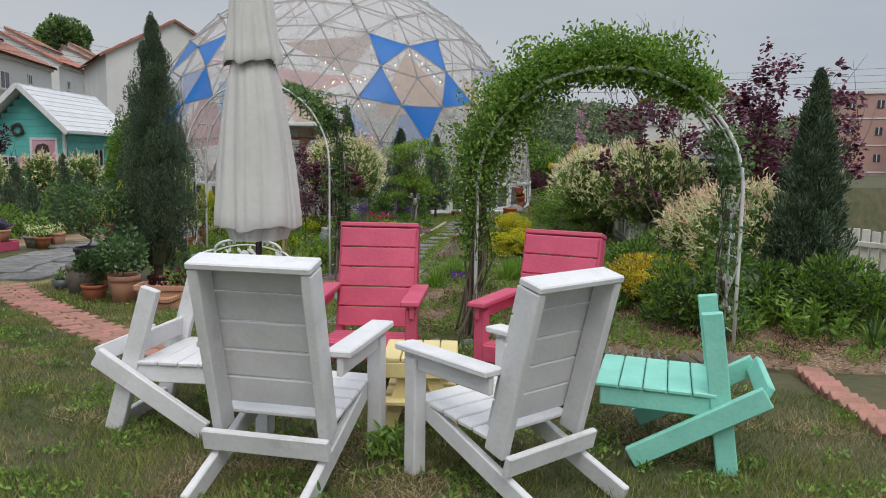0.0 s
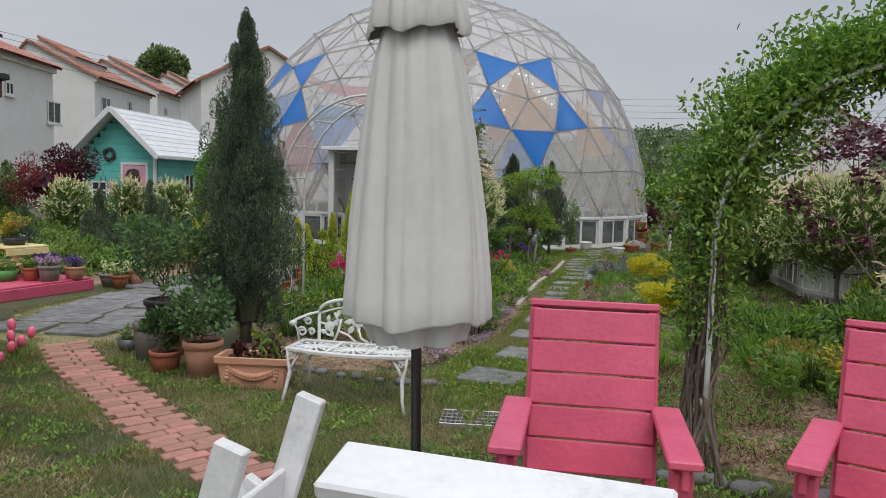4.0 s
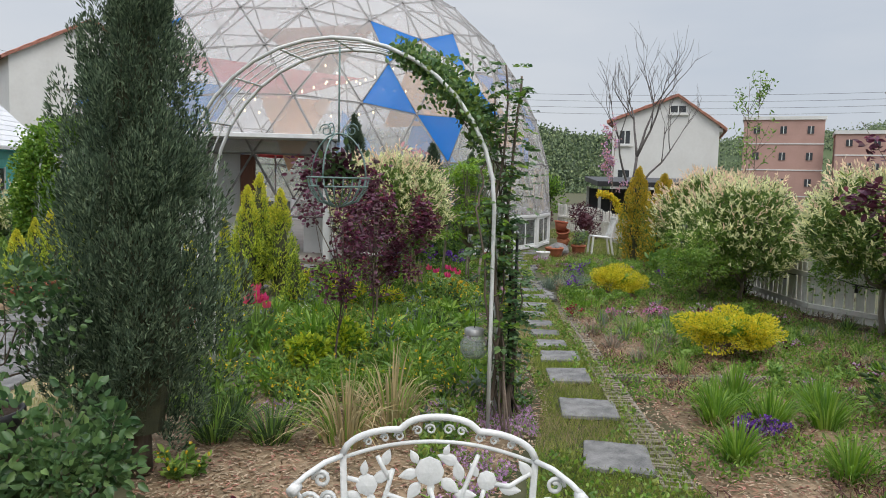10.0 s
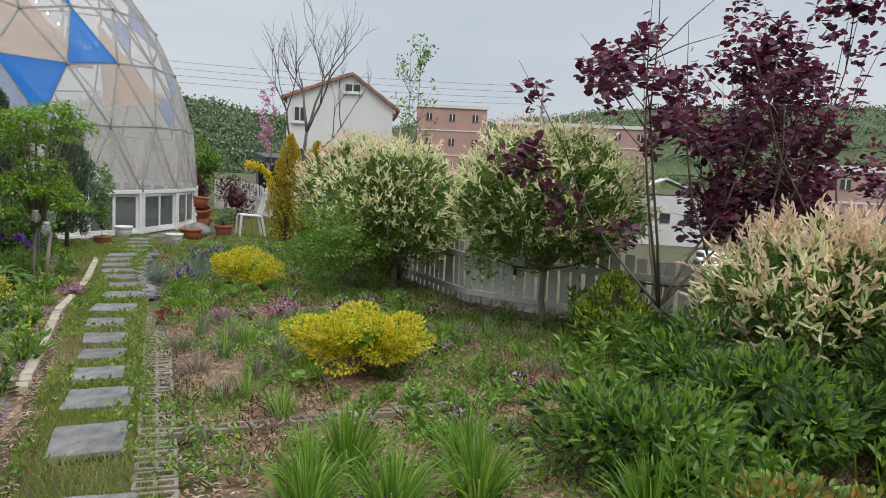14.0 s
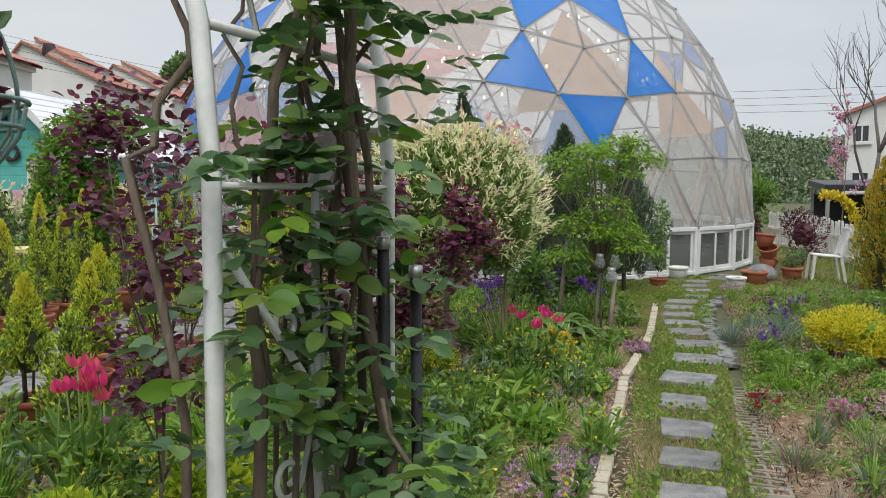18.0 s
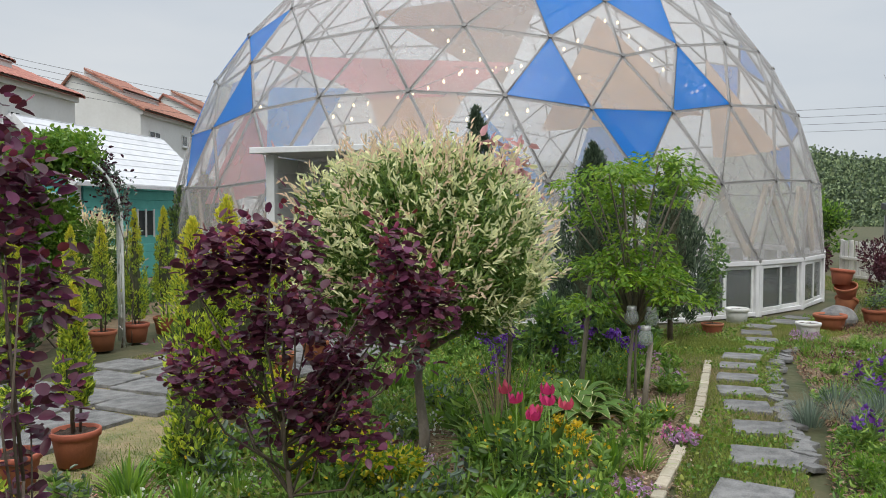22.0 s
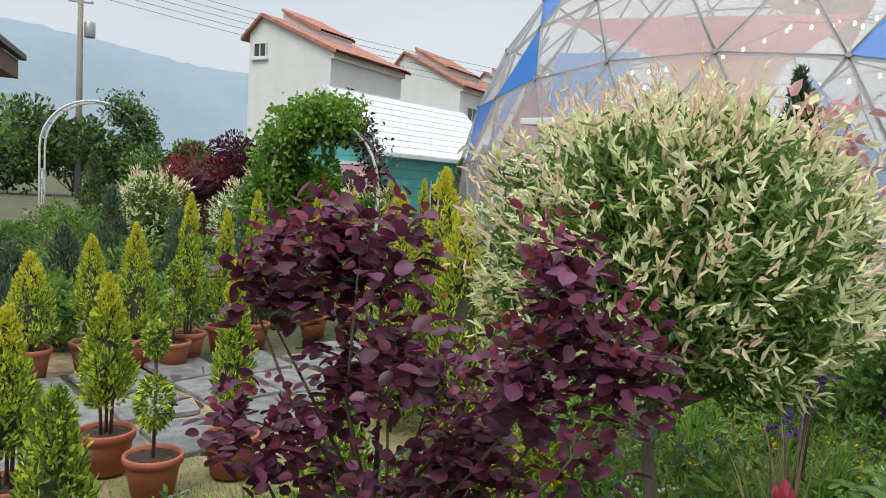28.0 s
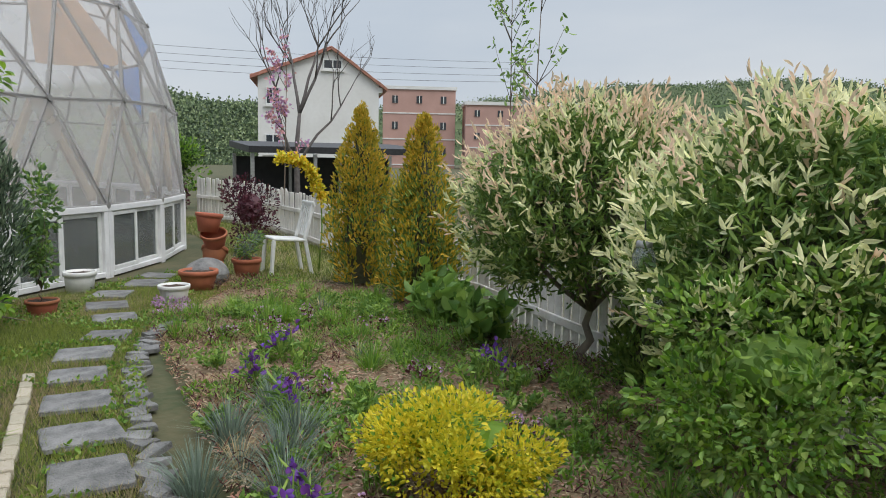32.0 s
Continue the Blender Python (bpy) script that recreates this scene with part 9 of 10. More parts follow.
def annex():
    """A low building with a shingled roof: corner post, fascia, gutter and courses."""
    a = thing("annex_building", pose(-11.45, -7.2, 0, 0, 0, 28), "low café annex with dark shingle roof and red-brown fascia", "building")
    board("wall", (5.0, 4.0, 2.95), (-3.3, 2.6, 1.475), (0, 0, 0), WHITE_WALL, a)
    board("fascia", (6.0, 0.05, 0.32), (-3.0, 0.0, 3.12), (0, 0, 0), BROWN_WOOD, a)
    board("fascia", (0.05, 5.0, 0.32), (0.0, 2.5, 3.12), (0, 0, 0), BROWN_WOOD, a)
    board("soffit", (5.95, 4.95, 0.03), (-3.0, 2.5, 2.98), (0, 0, 0), BROWN_WOOD, a)
    board("gutter", (6.1, 0.12, 0.10), (-3.0, -0.08, 3.33), (0, 0, 0), BLACK_METAL, a)
    board("gutter", (0.12, 5.1, 0.10), (0.08, 2.5, 3.33), (0, 0, 0), BLACK_METAL, a)
    for k in range(10):
        board("roof_course", (6.0 - 0.5 * k, 0.30, 0.03), (-3.0 + 0.0 * k - 0.25 * k * 0.98, 0.1 + 0.25 * k, 3.40 + 0.14 * k), (28, 0, 0), SHINGLE, a)
        board("roof_course", (0.30, 5.0 - 0.5 * k, 0.03), (-0.1 - 0.25 * k, 2.5, 3.40 + 0.14 * k), (0, 28, 0), SHINGLE, a)
    w = board("window", (1.4, 0.05, 1.2), (-2.2, 0.58, 1.5), (0, 0, 0), GLASS_DARK, a)
    for dx in (-0.7, 0, 0.7):
        board("window_bar", (0.06, 0.05, 1.26), (-2.2 + dx, 0.54, 1.5), (0, 0, 0), WHITE_METAL, w)
    for dz in (-0.6, 0.6):
        board("window_bar", (1.46, 0.05, 0.06), (-2.2, 0.537, 1.5 + dz), (0, 0, 0), WHITE_METAL, w)


annex()


def utility_pole(x, y, z, h, rz):
    p = thing("utility_pole", pose(x, y, z, 0, 0, rz), "grey concrete utility pole with cross-arms and insulators", "utility pole", "poles of the overhead line")
    tube("pole", [(0, 0, 0), (0, 0, h)], [0.19, 0.12], CONCRETE, p, 12)
    for k, dz in enumerate((0.5, 1.3, 2.4)):
        board("cross_arm", (1.8 - 0.3 * k, 0.09, 0.09), (0, 0.15, h - dz), (0, 0, 0), STEEL, p)
        for dx in (-0.75, 0.0, 0.75):
            link_mesh("insulator", *lathe([(0.0, 0), (0.05, 0.0), (0.07, 0.05), (0.04, 0.08), (0.06, 0.12), (0.02, 0.18), (0.0, 0.18)], 8), WHITE_METAL, p, True).location = (dx * (1 - 0.15 * k), 0.15, h - dz + 0.045)
    link_mesh("transformer", *lathe([(0, 0), (0.25, 0), (0.27, 0.05), (0.27, 0.75), (0.22, 0.82), (0, 0.84)], 14), STEEL, p, True).location = (0.45, 0, h - 4.2)


utility_pole(-29.5, 22.2, -1, 13.5, 30)
utility_pole(65.5, 15.0, -5, 16.2, -40)
utility_pole(9.0, 64.0, -1, 13.5, 30)
for k in range(5):
    a, b = Vector((-29.5 + 0.4 * k, 22.2, 12.0 - 0.45 * k)), Vector((9.0 + 0.4 * k, 64.0, 12.2 - 0.45 * k))
    wire = link_mesh("overhead_wire", *tube_data([a.lerp(b, i / 16) - Vector((0, 0, 1.3 * 4 * (i / 16) * (1 - i / 16))) for i in range(17)], 0.012, 4), BLACK_METAL)
    tagged(wire, "thin black overhead wire between utility poles", "wire", "overhead wires")
for k in range(4):
    a, b = Vector((9.0, 64.0 - 0.4 * k, 12.2 - 0.6 * k)), Vector((65.5, 15.0 + 0.4 * k, 10.8 - 0.6 * k))
    wire = link_mesh("overhead_wire", *tube_data([a.lerp(b, i / 16) - Vector((0, 0, 1.2 * 4 * (i / 16) * (1 - i / 16))) for i in range(17)], 0.014, 4), BLACK_METAL)
    tagged(wire, "thin black overhead wire between utility poles", "wire", "overhead wires")


# ---- saplings ----
PINK_LEAF = leafmat("pink_young_leaf", (0.72, 0.40, 0.40), (0.60, 0.30, 0.32), 0.25, 0.5, 0.35)


def sapling(x, y, h, seed, label, leaves, mats, ls, spread=0.35, z=0.0, low=0.3, bark=None):
    rng = np.random.default_rng(9000 + seed)
    t = thing("sapling", pose(x, y, z), label, "tree")
    its, tips = [], []
    top = Vector((rng.normal(0, 0.1), rng.normal(0, 0.1), h))
    its.append(tube_data([(0, 0, 0), top * 0.5 + Vector((0.04, 0.02, 0)), top], [0.018, 0.012, 0.004], 6))
    for k in range(12):
        f = rng.uniform(low, 0.97)
        b = top * f
        a = rng.uniform(0, 6.28)
        e = b + Vector((math.cos(a) * spread * (1.15 - f * 0.6), math.sin(a) * spread * (1.15 - f * 0.6), spread * rng.uniform(0.6, 1.5)))
        its.append(tube_data([b, b.lerp(e, 0.5) + Vector((0, 0, -0.02)), e], [0.007, 0.005, 0.002], 4))
        tips += [b.lerp(e, q) for q in (0.5, 0.75, 1.0)]
    tips = np.array([tuple(q) for q in tips])
    link_mesh("trunk", *join_data(its), bark or BARK, t, True)
    c = tips[rng.integers(0, len(tips), leaves)] + rng.normal(0, ls[0] * 0.6, (leaves, 3))
    leaf_mesh("foliage", c, rng.normal(0, 1, (leaves, 3)), ls[0], ls[1], mats, t, rng)
    return t


sapling(5.7, -9.9, 4.6, 1, "thin sapling with few small leaves beyond the fence", 170, [SHRUB_GREEN], (0.09, 0.04), 0.5, -0.9, 0.55)
sapling(6.3, -9.4, 4.9, 2, "thin sapling with few small leaves beyond the fence", 170, [SHRUB_GREEN], (0.09, 0.04), 0.5, -0.9, 0.55)
sapling(6.9, -4.7, 3.3, 3, "young tree with pink spring blossom by the fence", 420, [PINK_LEAF, MAUVE_BLOOM], (0.07, 0.05), 0.45, -0.3, 0.45)
sapling(-3.39, -10.45, 1.9, 4, "slim sapling with pink and cream young leaves", 260, [PINK_LEAF, PINK_LEAF, WILLOW_CREAM], (0.085, 0.045), 0.20, 0.0, 0.72)
shrub(4.55, -6.1, 1.25, 0.5, [MAPLE_PURPLE, RED_LEAF], "dark red shrub at the corner of the fence", "shrub", "shrub", 900, 1500, (0.05, 0.025), 0.1, 0.01, 5, 1, 0.5, 14, 0.3)
shrub(0.35, -7.62, 1.25, 0.2, [SHRUB_GREEN, ROSE_LEAF], "slim bushy plant in a pot by the dome", "potted_plant", "plant", 901, 900, (0.05, 0.03), 0.2, 0.008, 4, 1, 0.3, 14, 0.3, z=0.1)
pot(pose(0.35, -7.62, 0.0), 0.13, 0.16, TERRACOTTA, "low terracotta pot by the dome", 0.78)
for k, (x, y, h) in enumerate(((-1.9, -8.9, 0.9), (-1.35, -8.6, 0.8), (-2.6, -9.3, 0.85), (-0.95, -8.2, 0.75))):
    shrub(x, y, h, 0.3, [SHRUB_GREEN, ROSE_LEAF], "leafy green shrub below the dome windows", "shrub", "shrub", 910 + k, 900, (0.07, 0.04), 0.05, 0.008, 5, 1, 0.35, 14, 0.3, group="shrubs below the dome windows")

# ---- pots, jars and ornaments ----
WHITE_GLAZE = mat("white_glaze", (0.74, 0.74, 0.72), (0.64, 0.64, 0.62), 9, 0.4, 0.1, stain=0.2)


def tilted(x, y, z, rx, ry, r, h, m_, label):
    return pot(pose(x, y, z, rx, ry), r, h, m_, label, 0.72, False, True, "stack of tilted pots")


tilted(2.48, -7.45, 0.02, 8, -14, 0.14, 0.20, TERRACOTTA, "terracotta pot leaning at the foot of a stack")
tilted(2.50, -7.44, 0.20, -10, 24, 0.14, 0.20, TERRACOTTA, "terracotta pot tilted in a stack of pots")
tilted(2.56, -7.43, 0.38, 12, -20, 0.14, 0.20, TERRACOTTA, "terracotta pot tilted in a stack of pots")
tilted(2.46, -7.42, 0.57, 2, 6, 0.145, 0.21, TERRACOTTA, "terracotta pot on top of a tilted stack")
pot(pose(2.85, -7.62, 0), 0.16, 0.25, TERRACOTTA, "terracotta pot beside the stack of pots", 0.75)
pot(pose(1.95, -7.80, 0.0), 0.19, 0.24, TERRACOTTA, "wide terracotta pot beside the path", 0.75)
pot(pose(1.34, -8.12, 0.0), 0.14, 0.20, WHITE_GLAZE, "small white pot beside the path", 0.78)
pot(pose(1.22, -6.92, 0.0), 0.15, 0.24, WHITE_GLAZE, "white pot at the foot of the dome windows", 0.85)
shrub(2.85, -7.62, 0.4, 0.24, [SHRUB_GREEN, LAVENDER], "low bushy plant in a terracotta pot", "potted_plant", "plant", 920, 400, (0.05, 0.02), 0.02, 0.005, 4, 1, 0, 8, 0.4, z=0.22)
bm_ = bmesh.new()
bmesh.ops.create_icosphere(bm_, subdivisions=3, radius=0.2)
for v in bm_.verts:
    v.co = Vector((v.co.x * 1.3, v.co.y, v.co.z * 0.85 + 0.15)) * (1 + 0.10 * noise.noise(v.co * 6))
me_ = bpy.data.meshes.new("garden_stone")
bm_.to_mesh(me_)
bm_.free()
me_.materials.append(SLATE)
tagged(new("garden_stone", me_), "rounded grey boulder among the pots", "stone").matrix_basis = pose(2.25, -7.62, 0)
JAR_GLASS = glass_mat("frosted_jar_glass", (0.38, 0.41, 0.41), 0.3, 0.42)


def jar(x, y, z, label="frosted glass jar lantern with a metal lid", r=0.06, h=0.12):
    j = thing("jar_lantern", pose(x, y, z), label, "lantern", "glass jar lanterns")
    link_mesh("jar", *lathe([(0.0, 0), (r * 0.7, 0), (r, h * 0.25), (r * 1.02, h * 0.6), (r * 0.7, h * 0.92), (r * 0.62, h)], 18), JAR_GLASS, j, True)
    link_mesh("lid", *lathe([(r * 0.72, h * 0.95), (r * 0.72, h * 1.18), (r * 0.6, h * 1.22), (0, h * 1.22)], 18), STEEL, j, True)
    tube("wire", [(0, 0, h * 1.2), (0.01, 0, h * 1.6), (0, 0, h * 2.0)], 0.003, BLACK_METAL, j, 4)


for p in ((-2.62, -11.12, 0.60), (-2.55, -10.80, 0.70), (-2.41, -10.84, 0.69), (-4.36, -11.62, 0.62), (-6.06, -15.75, 0.86), (-6.24, -15.81, 0.46), (-0.35, -12.9, 0.95), (-0.42, -12.96, 0.75), (-0.95, -15.1, 1.05)):
    jar(*p, r=0.05 if p[2] > 0.5 else 0.09, h=0.11 if p[2] > 0.5 else 0.16)
for x, y, h in ((-2.62, -11.08, 0.62), (-2.75, -10.35, 0.95)):
    c = link_mesh("wooden_stake", *tube_data([(0, 0, 0), (0.02, 0.0, h)], [0.022, 0.018], 7), PALE_BARK, None, True)
    c.matrix_basis = pose(x, y, 0, 2, 3)
    tagged(c, "pale rough wooden stake in the bed", "stake", "stakes in the bed")


# arching yellow flower plume behind the plastic chair
rng_ = np.random.default_rng(71)
t_ = thing("flower_plume", pose(3.75, -7.95, 0), "arching plume of yellow flowers behind the chair", "flower")
pts_ = [Vector((0.02, 0.01, 0)), Vector((0.05, -0.02, 0.55)), Vector((0.03, -0.02, 0.95)), Vector((-0.06, 0.03, 1.22)), Vector((-0.22, 0.12, 1.38)), Vector((-0.42, 0.26, 1.40))]
tube("stem", pts_, [0.012, 0.01, 0.009, 0.007, 0.005, 0.003], MID_BLADE, t_, 6)
c_ = np.array([tuple(pts_[2].lerp(pts_[3], q) if q < 1 else (pts_[3].lerp(pts_[4], q - 1) if q < 2 else pts_[4].lerp(pts_[5], q - 2))) for q in rng_.uniform(-0.3, 3, 700)])
leaf_mesh("bloom", c_ + rng_.normal(0, 0.032, c_.shape), rng_.normal(0, 1, c_.shape), 0.05, 0.035, [YELLOW_BLOOM, YELLOW_SHRUB], t_, rng_, kind="stuff")

# ---- ground cover: grass, weeds, chips ----


def scatter(poly, n, rng, keep=None):
    """n random places inside an outline."""
    P = np.array(poly)
    out = []
    total = 0
    while total < n:
        q = rng.uniform(P.min(0), P.max(0), (n * 2, 2))
        ins = np.zeros(len(q), bool)
        for (x0, y0), (x1, y1) in zip(poly, poly[1:] + poly[:1]):
            c = ((y0 > q[:, 1]) != (y1 > q[:, 1])) & (q[:, 0] < (x1 - x0) * (q[:, 1] - y0) / (y1 - y0 + 1e-12) + x0)
            ins ^= c
        if keep is not None:
            ins &= keep(q)
        out.append(q[ins])
        total += int(ins.sum())
    return np.concatenate(out)[:n]


def wave(q, f, s):
    return np.sin(q[:, 0] * f + s + 1.7 * np.sin(q[:, 1] * f * 0.7 + s)) * np.sin(q[:, 1] * f * 1.1 + 2 * s + 1.3 * np.sin(q[:, 0] * f * 0.6))


def grass(name, poly, n, h, w, mats, label, seed, z=0.004, keep=None, lean=0.5):
    rng = np.random.default_rng(seed)
    q = scatter(poly, n, rng, keep)
    a = rng.uniform(0, 2 * math.pi, n)
    ln = h * rng.uniform(0.4, 1.2, n)
    tip = np.stack([q[:, 0] + np.cos(a) * ln * lean, q[:, 1] + np.sin(a) * ln * lean, z + ln * rng.uniform(0.5, 1.0, n) * min(1.0, 0.6 / lean)], 1)
    b = rng.uniform(0, 2 * math.pi, n)
    wd = w * rng.uniform(0.6, 1.3, n) / 2
    p0 = np.stack([q[:, 0] - np.cos(b) * wd, q[:, 1] - np.sin(b) * wd, np.full(n, z - 0.01)], 1)
    p1 = np.stack([q[:, 0] + np.cos(b) * wd, q[:, 1] + np.sin(b) * wd, np.full(n, z - 0.01)], 1)
    me = bpy.data.meshes.new(name)
    me.vertices.add(3 * n)
    me.vertices.foreach_set("co", np.stack([p0, p1, tip], 1).ravel())
    me.loops.add(3 * n)
    me.loops.foreach_set("vertex_index", np.arange(3 * n, dtype=np.int32))
    me.polygons.add(n)
    me.polygons.foreach_set("loop_start", (np.arange(n) * 3).astype(np.int32))
    for m in mats:
        me.materials.append(m)
    pick = (rng.random(n) * 0.5 + 0.5 * (wave(q, 1.9, seed) * 0.5 + 0.5)) * len(mats)
    me.polygons.foreach_set("material_index", np.clip(pick, 0, len(mats) - 1).astype(np.int32))
    me.update(calc_edges=True)
    return tagged(new(name, me), label, "grass", kind="stuff")


def cover(name, poly, n, ls, mats, label, seed, zmax=0.06, keep=None, flat=False, category="ground cover"):
    rng = np.random.default_rng(seed)
    q = scatter(poly, n, rng, keep)
    p = np.concatenate([q, rng.uniform(0.028 if flat else 0.01, zmax, (n, 1))], 1)
    d = rng.normal(0, 1, (n, 3))
    d[:, 2] = d[:, 2] * 0.12 if flat else np.abs(d[:, 2]) * 0.8 + 0.25
    ob = leaf_mesh(name, p, d, ls[0], ls[1], mats, None, rng, 0.05 if flat else 0.2, sides=[(0, 0, 1)] * n if flat else None)
    return tagged(ob, label, category, kind="stuff")


LAWN_GREEN = leafmat("lawn_green_blade", (0.175, 0.22, 0.058), (0.115, 0.16, 0.04), 0.35, 0.6, 0.3)
LAWN_STRAW = leafmat("lawn_straw_blade", (0.47, 0.385, 0.22), (0.32, 0.26, 0.14), 0.3, 0.7, 0.3)
VERGE_GREEN = leafmat("verge_green_blade", (0.28, 0.33, 0.07), (0.19, 0.25, 0.05), 0.35, 0.6, 0.35)
CHIP = leafmat("bark_chip", (0.36, 0.21, 0.13), (0.12, 0.07, 0.045), 0.55, 0.9, 0.0)
PALE_CHIP = leafmat("pale_chip", (0.46, 0.36, 0.25), (0.34, 0.26, 0.18), 0.3, 0.9, 0.0)


def off_path(q):
    ok = np.ones(len(q), bool)
    line = [(-9.92, -15.07), (-9.70, -16.1), (-9.38, -17.1), (-9.18, -17.80), (-8.95, -18.40), (-8.72, -19.0)]
    for (x0, y0), (x1, y1) in zip(line, line[1:]):
        u = np.array([x1 - x0, y1 - y0])
        f = np.clip(((q - (x0, y0)) @ u) / (u @ u), 0, 1)
        ok &= np.hypot(*(q - (x0, y0) - f[:, None] * u).T) > 0.21
    return ok


def off_stones(q):
    ok = np.ones(len(q), bool)
    for i, (x, y, a, b) in enumerate(STONES):
        x2, y2 = STONES[min(i + 1, len(STONES) - 1)][:2]
        x1, y1 = STONES[max(i - 1, 0)][:2]
        t = math.atan2(y2 - y1, x2 - x1) - math.pi / 2
        dx, dy = q[:, 0] - x, q[:, 1] - y
        u, v = dx * math.cos(t) + dy * math.sin(t), -dx * math.sin(t) + dy * math.cos(t)
        ok &= (np.abs(u) > a / 2 - 0.01) | (np.abs(v) > b / 2 - 0.01)
    return ok


LAWN_POLY = [(-12.2, -24.5), (-4.9, -24.5), (-4.9, -22.0), (-5.8, -20.5), (-6.3, -19.2), (-5.95, -17.8), (-6.9, -17.1), (-8.0, -16.75), (-8.7, -16.5), (-9.2, -15.2), (-10.2, -14.8), (-10.8, -16.0), (-11.0, -18.5)]
grass("lawn_grass", LAWN_POLY, 190000, 0.048, 0.0062, [LAWN_GREEN, LAWN_GREEN, LAWN_STRAW], "short patchy lawn grass, green and straw-coloured", 1, keep=off_path, lean=0.6)
VERGE_POLY = [(-7.3, -18.6), (-6.0, -17.5), (-4.85, -15.8), (-2.9, -13.15), (-1.3, -10.9), (0.3, -8.9), (2.4, -7.9), (2.6, -6.7), (0.5, -6.9), (-0.6, -7.3), (-1.25, -9.3), (-1.75, -10.3), (-4.15, -13.8), (-5.6, -15.8), (-6.9, -17.1)]
grass("verge_grass", VERGE_POLY, 90000, 0.055, 0.005, [VERGE_GREEN, VERGE_GREEN, LAWN_STRAW], "fresh green grass between the stepping stones", 2, 0.03, off_stones)
cover("verge_clover", VERGE_POLY, 9000, (0.03, 0.02), [BRIGHT, SHRUB_GREEN, VERGE_GREEN], "clover and small weeds beside the stepping stones", 3, 0.07, lambda q: off_stones(q) & (wave(q, 3.1, 1) > -0.1))
PAVE_POLY = [(-10.9, -14.9), (-9.3, -15.3), (-8.2, -14.0), (-6.9, -12.7), (-5.6, -11.3), (-4.5, -8.8), (-3.2, -7.2), (-4.6, -5.6), (-6.4, -7.2), (-7.6, -9.6), (-9.4, -11.4), (-10.6, -12.8)]
grass("joint_grass", PAVE_POLY, 80000, 0.03, 0.005, [LAWN_GREEN, VERGE_GREEN, LAWN_STRAW], "mossy grass in the joints of the paving", 4, 0.012, lambda q: wave(q, 2.6, 5) > -0.6)
grass("dry_grass", [(-8.9, -17.2), (-8.1, -17.35), (-7.3, -18.2), (-7.2, -18.9), (-8.0, -19.0), (-8.95, -18.2)], 30000, 0.075, 0.006, [LAWN_STRAW, LAWN_GREEN, LAWN_STRAW], "longer dry grass at the foot of the trough", 5, lean=1.3)
grass("strip_grass", [(2.5, -7.5), (3.6, -9.3), (4.6, -8.1), (6.2, -5.7), (9.4, -1.2), (6.9, 0.2), (6.0, -3.4), (4.6, -5.6)], 26000, 0.10, 0.012, [VERGE_GREEN, LAWN_GREEN, LAWN_STRAW], "rough grass between the dome and the fence", 14)
cover("mulch_chip", BED_R, 90000, (0.036, 0.012), [CHIP, PALE_CHIP, CHIP], "loose bark chips and straw over the bed", 6, 0.042, None, True, "mulch")
cover("mulch_chip", BED_L, 50000, (0.036, 0.012), [CHIP, PALE_CHIP], "loose bark chips and straw over the bed", 7, 0.042, None, True, "mulch")
cover("bed_weed", BED_R, 52000, (0.04, 0.014), [SHRUB_GREEN, MID_BLADE, BRIGHT], "low green weeds and seedlings in the bed", 8, 0.09, lambda q: wave(q, 2.3, 3) + 0.5 * wave(q, 6.1, 2) > -0.12)
cover("dry_litter", BED_R, 30000, (0.05, 0.006), [LAWN_STRAW, CHIP, RED_LEAF], "dry stalks and withered leaves in the bed", 28, 0.10, lambda q: wave(q, 3.3, 8) > 0.15)
cover("bed_weed", BED_L, 46000, (0.05, 0.022), [SHRUB_GREEN, MID_BLADE, VERGE_GREEN], "low green weeds and seedlings in the bed", 9, 0.12, lambda q: (wave(q, 2.1, 7) + 0.5 * wave(q, 5.3, 1) > np.where(q[:, 1] < -15.0, 0.6, -0.25)) & ((q[:, 0] + 5.3) * 0.83 - (q[:, 1] + 15.1) * 0.56 < -0.35))
cover("border_weed", [(-16, -8.5), (-13.2, -13.2), (-12.0, -12.0), (-9.9, -10.2), (-8.6, -8.8), (-7.6, -6.8), (-6.4, -3.0), (-7.5, 0.5), (-12.5, 0.4), (-16, 2)], 32000, (0.09, 0.04), [SHRUB_GREEN, MID_BLADE, DARK_GREEN], "low mixed greenery filling the flower bed", 10, 0.35)
THYME_POLY = [(-6.2, -16.5), (-5.3, -15.2), (-4.2, -13.65), (-4.75, -13.2), (-5.9, -14.8), (-6.7, -16.0)]
cover("creeping_thyme", THYME_POLY, 26000, (0.016, 0.013), [MAUVE_BLOOM, MAUVE_BLOOM, SHRUB_GREEN], "creeping mats of small mauve flowers", 11, 0.05, lambda q: wave(q, 3.4, 2) > -0.05, category="flower")
# far leaf colours are greyed to carry the haze of distance
FAR_DARK = leafmat("far_wood_leaf", (0.115, 0.16, 0.095), (0.085, 0.12, 0.075), 0.5, 0.8, 0.1)
FAR_LIGHT = leafmat("far_spring_leaf", (0.205, 0.275, 0.135), (0.15, 0.205, 0.105), 0.5, 0.8, 0.1)
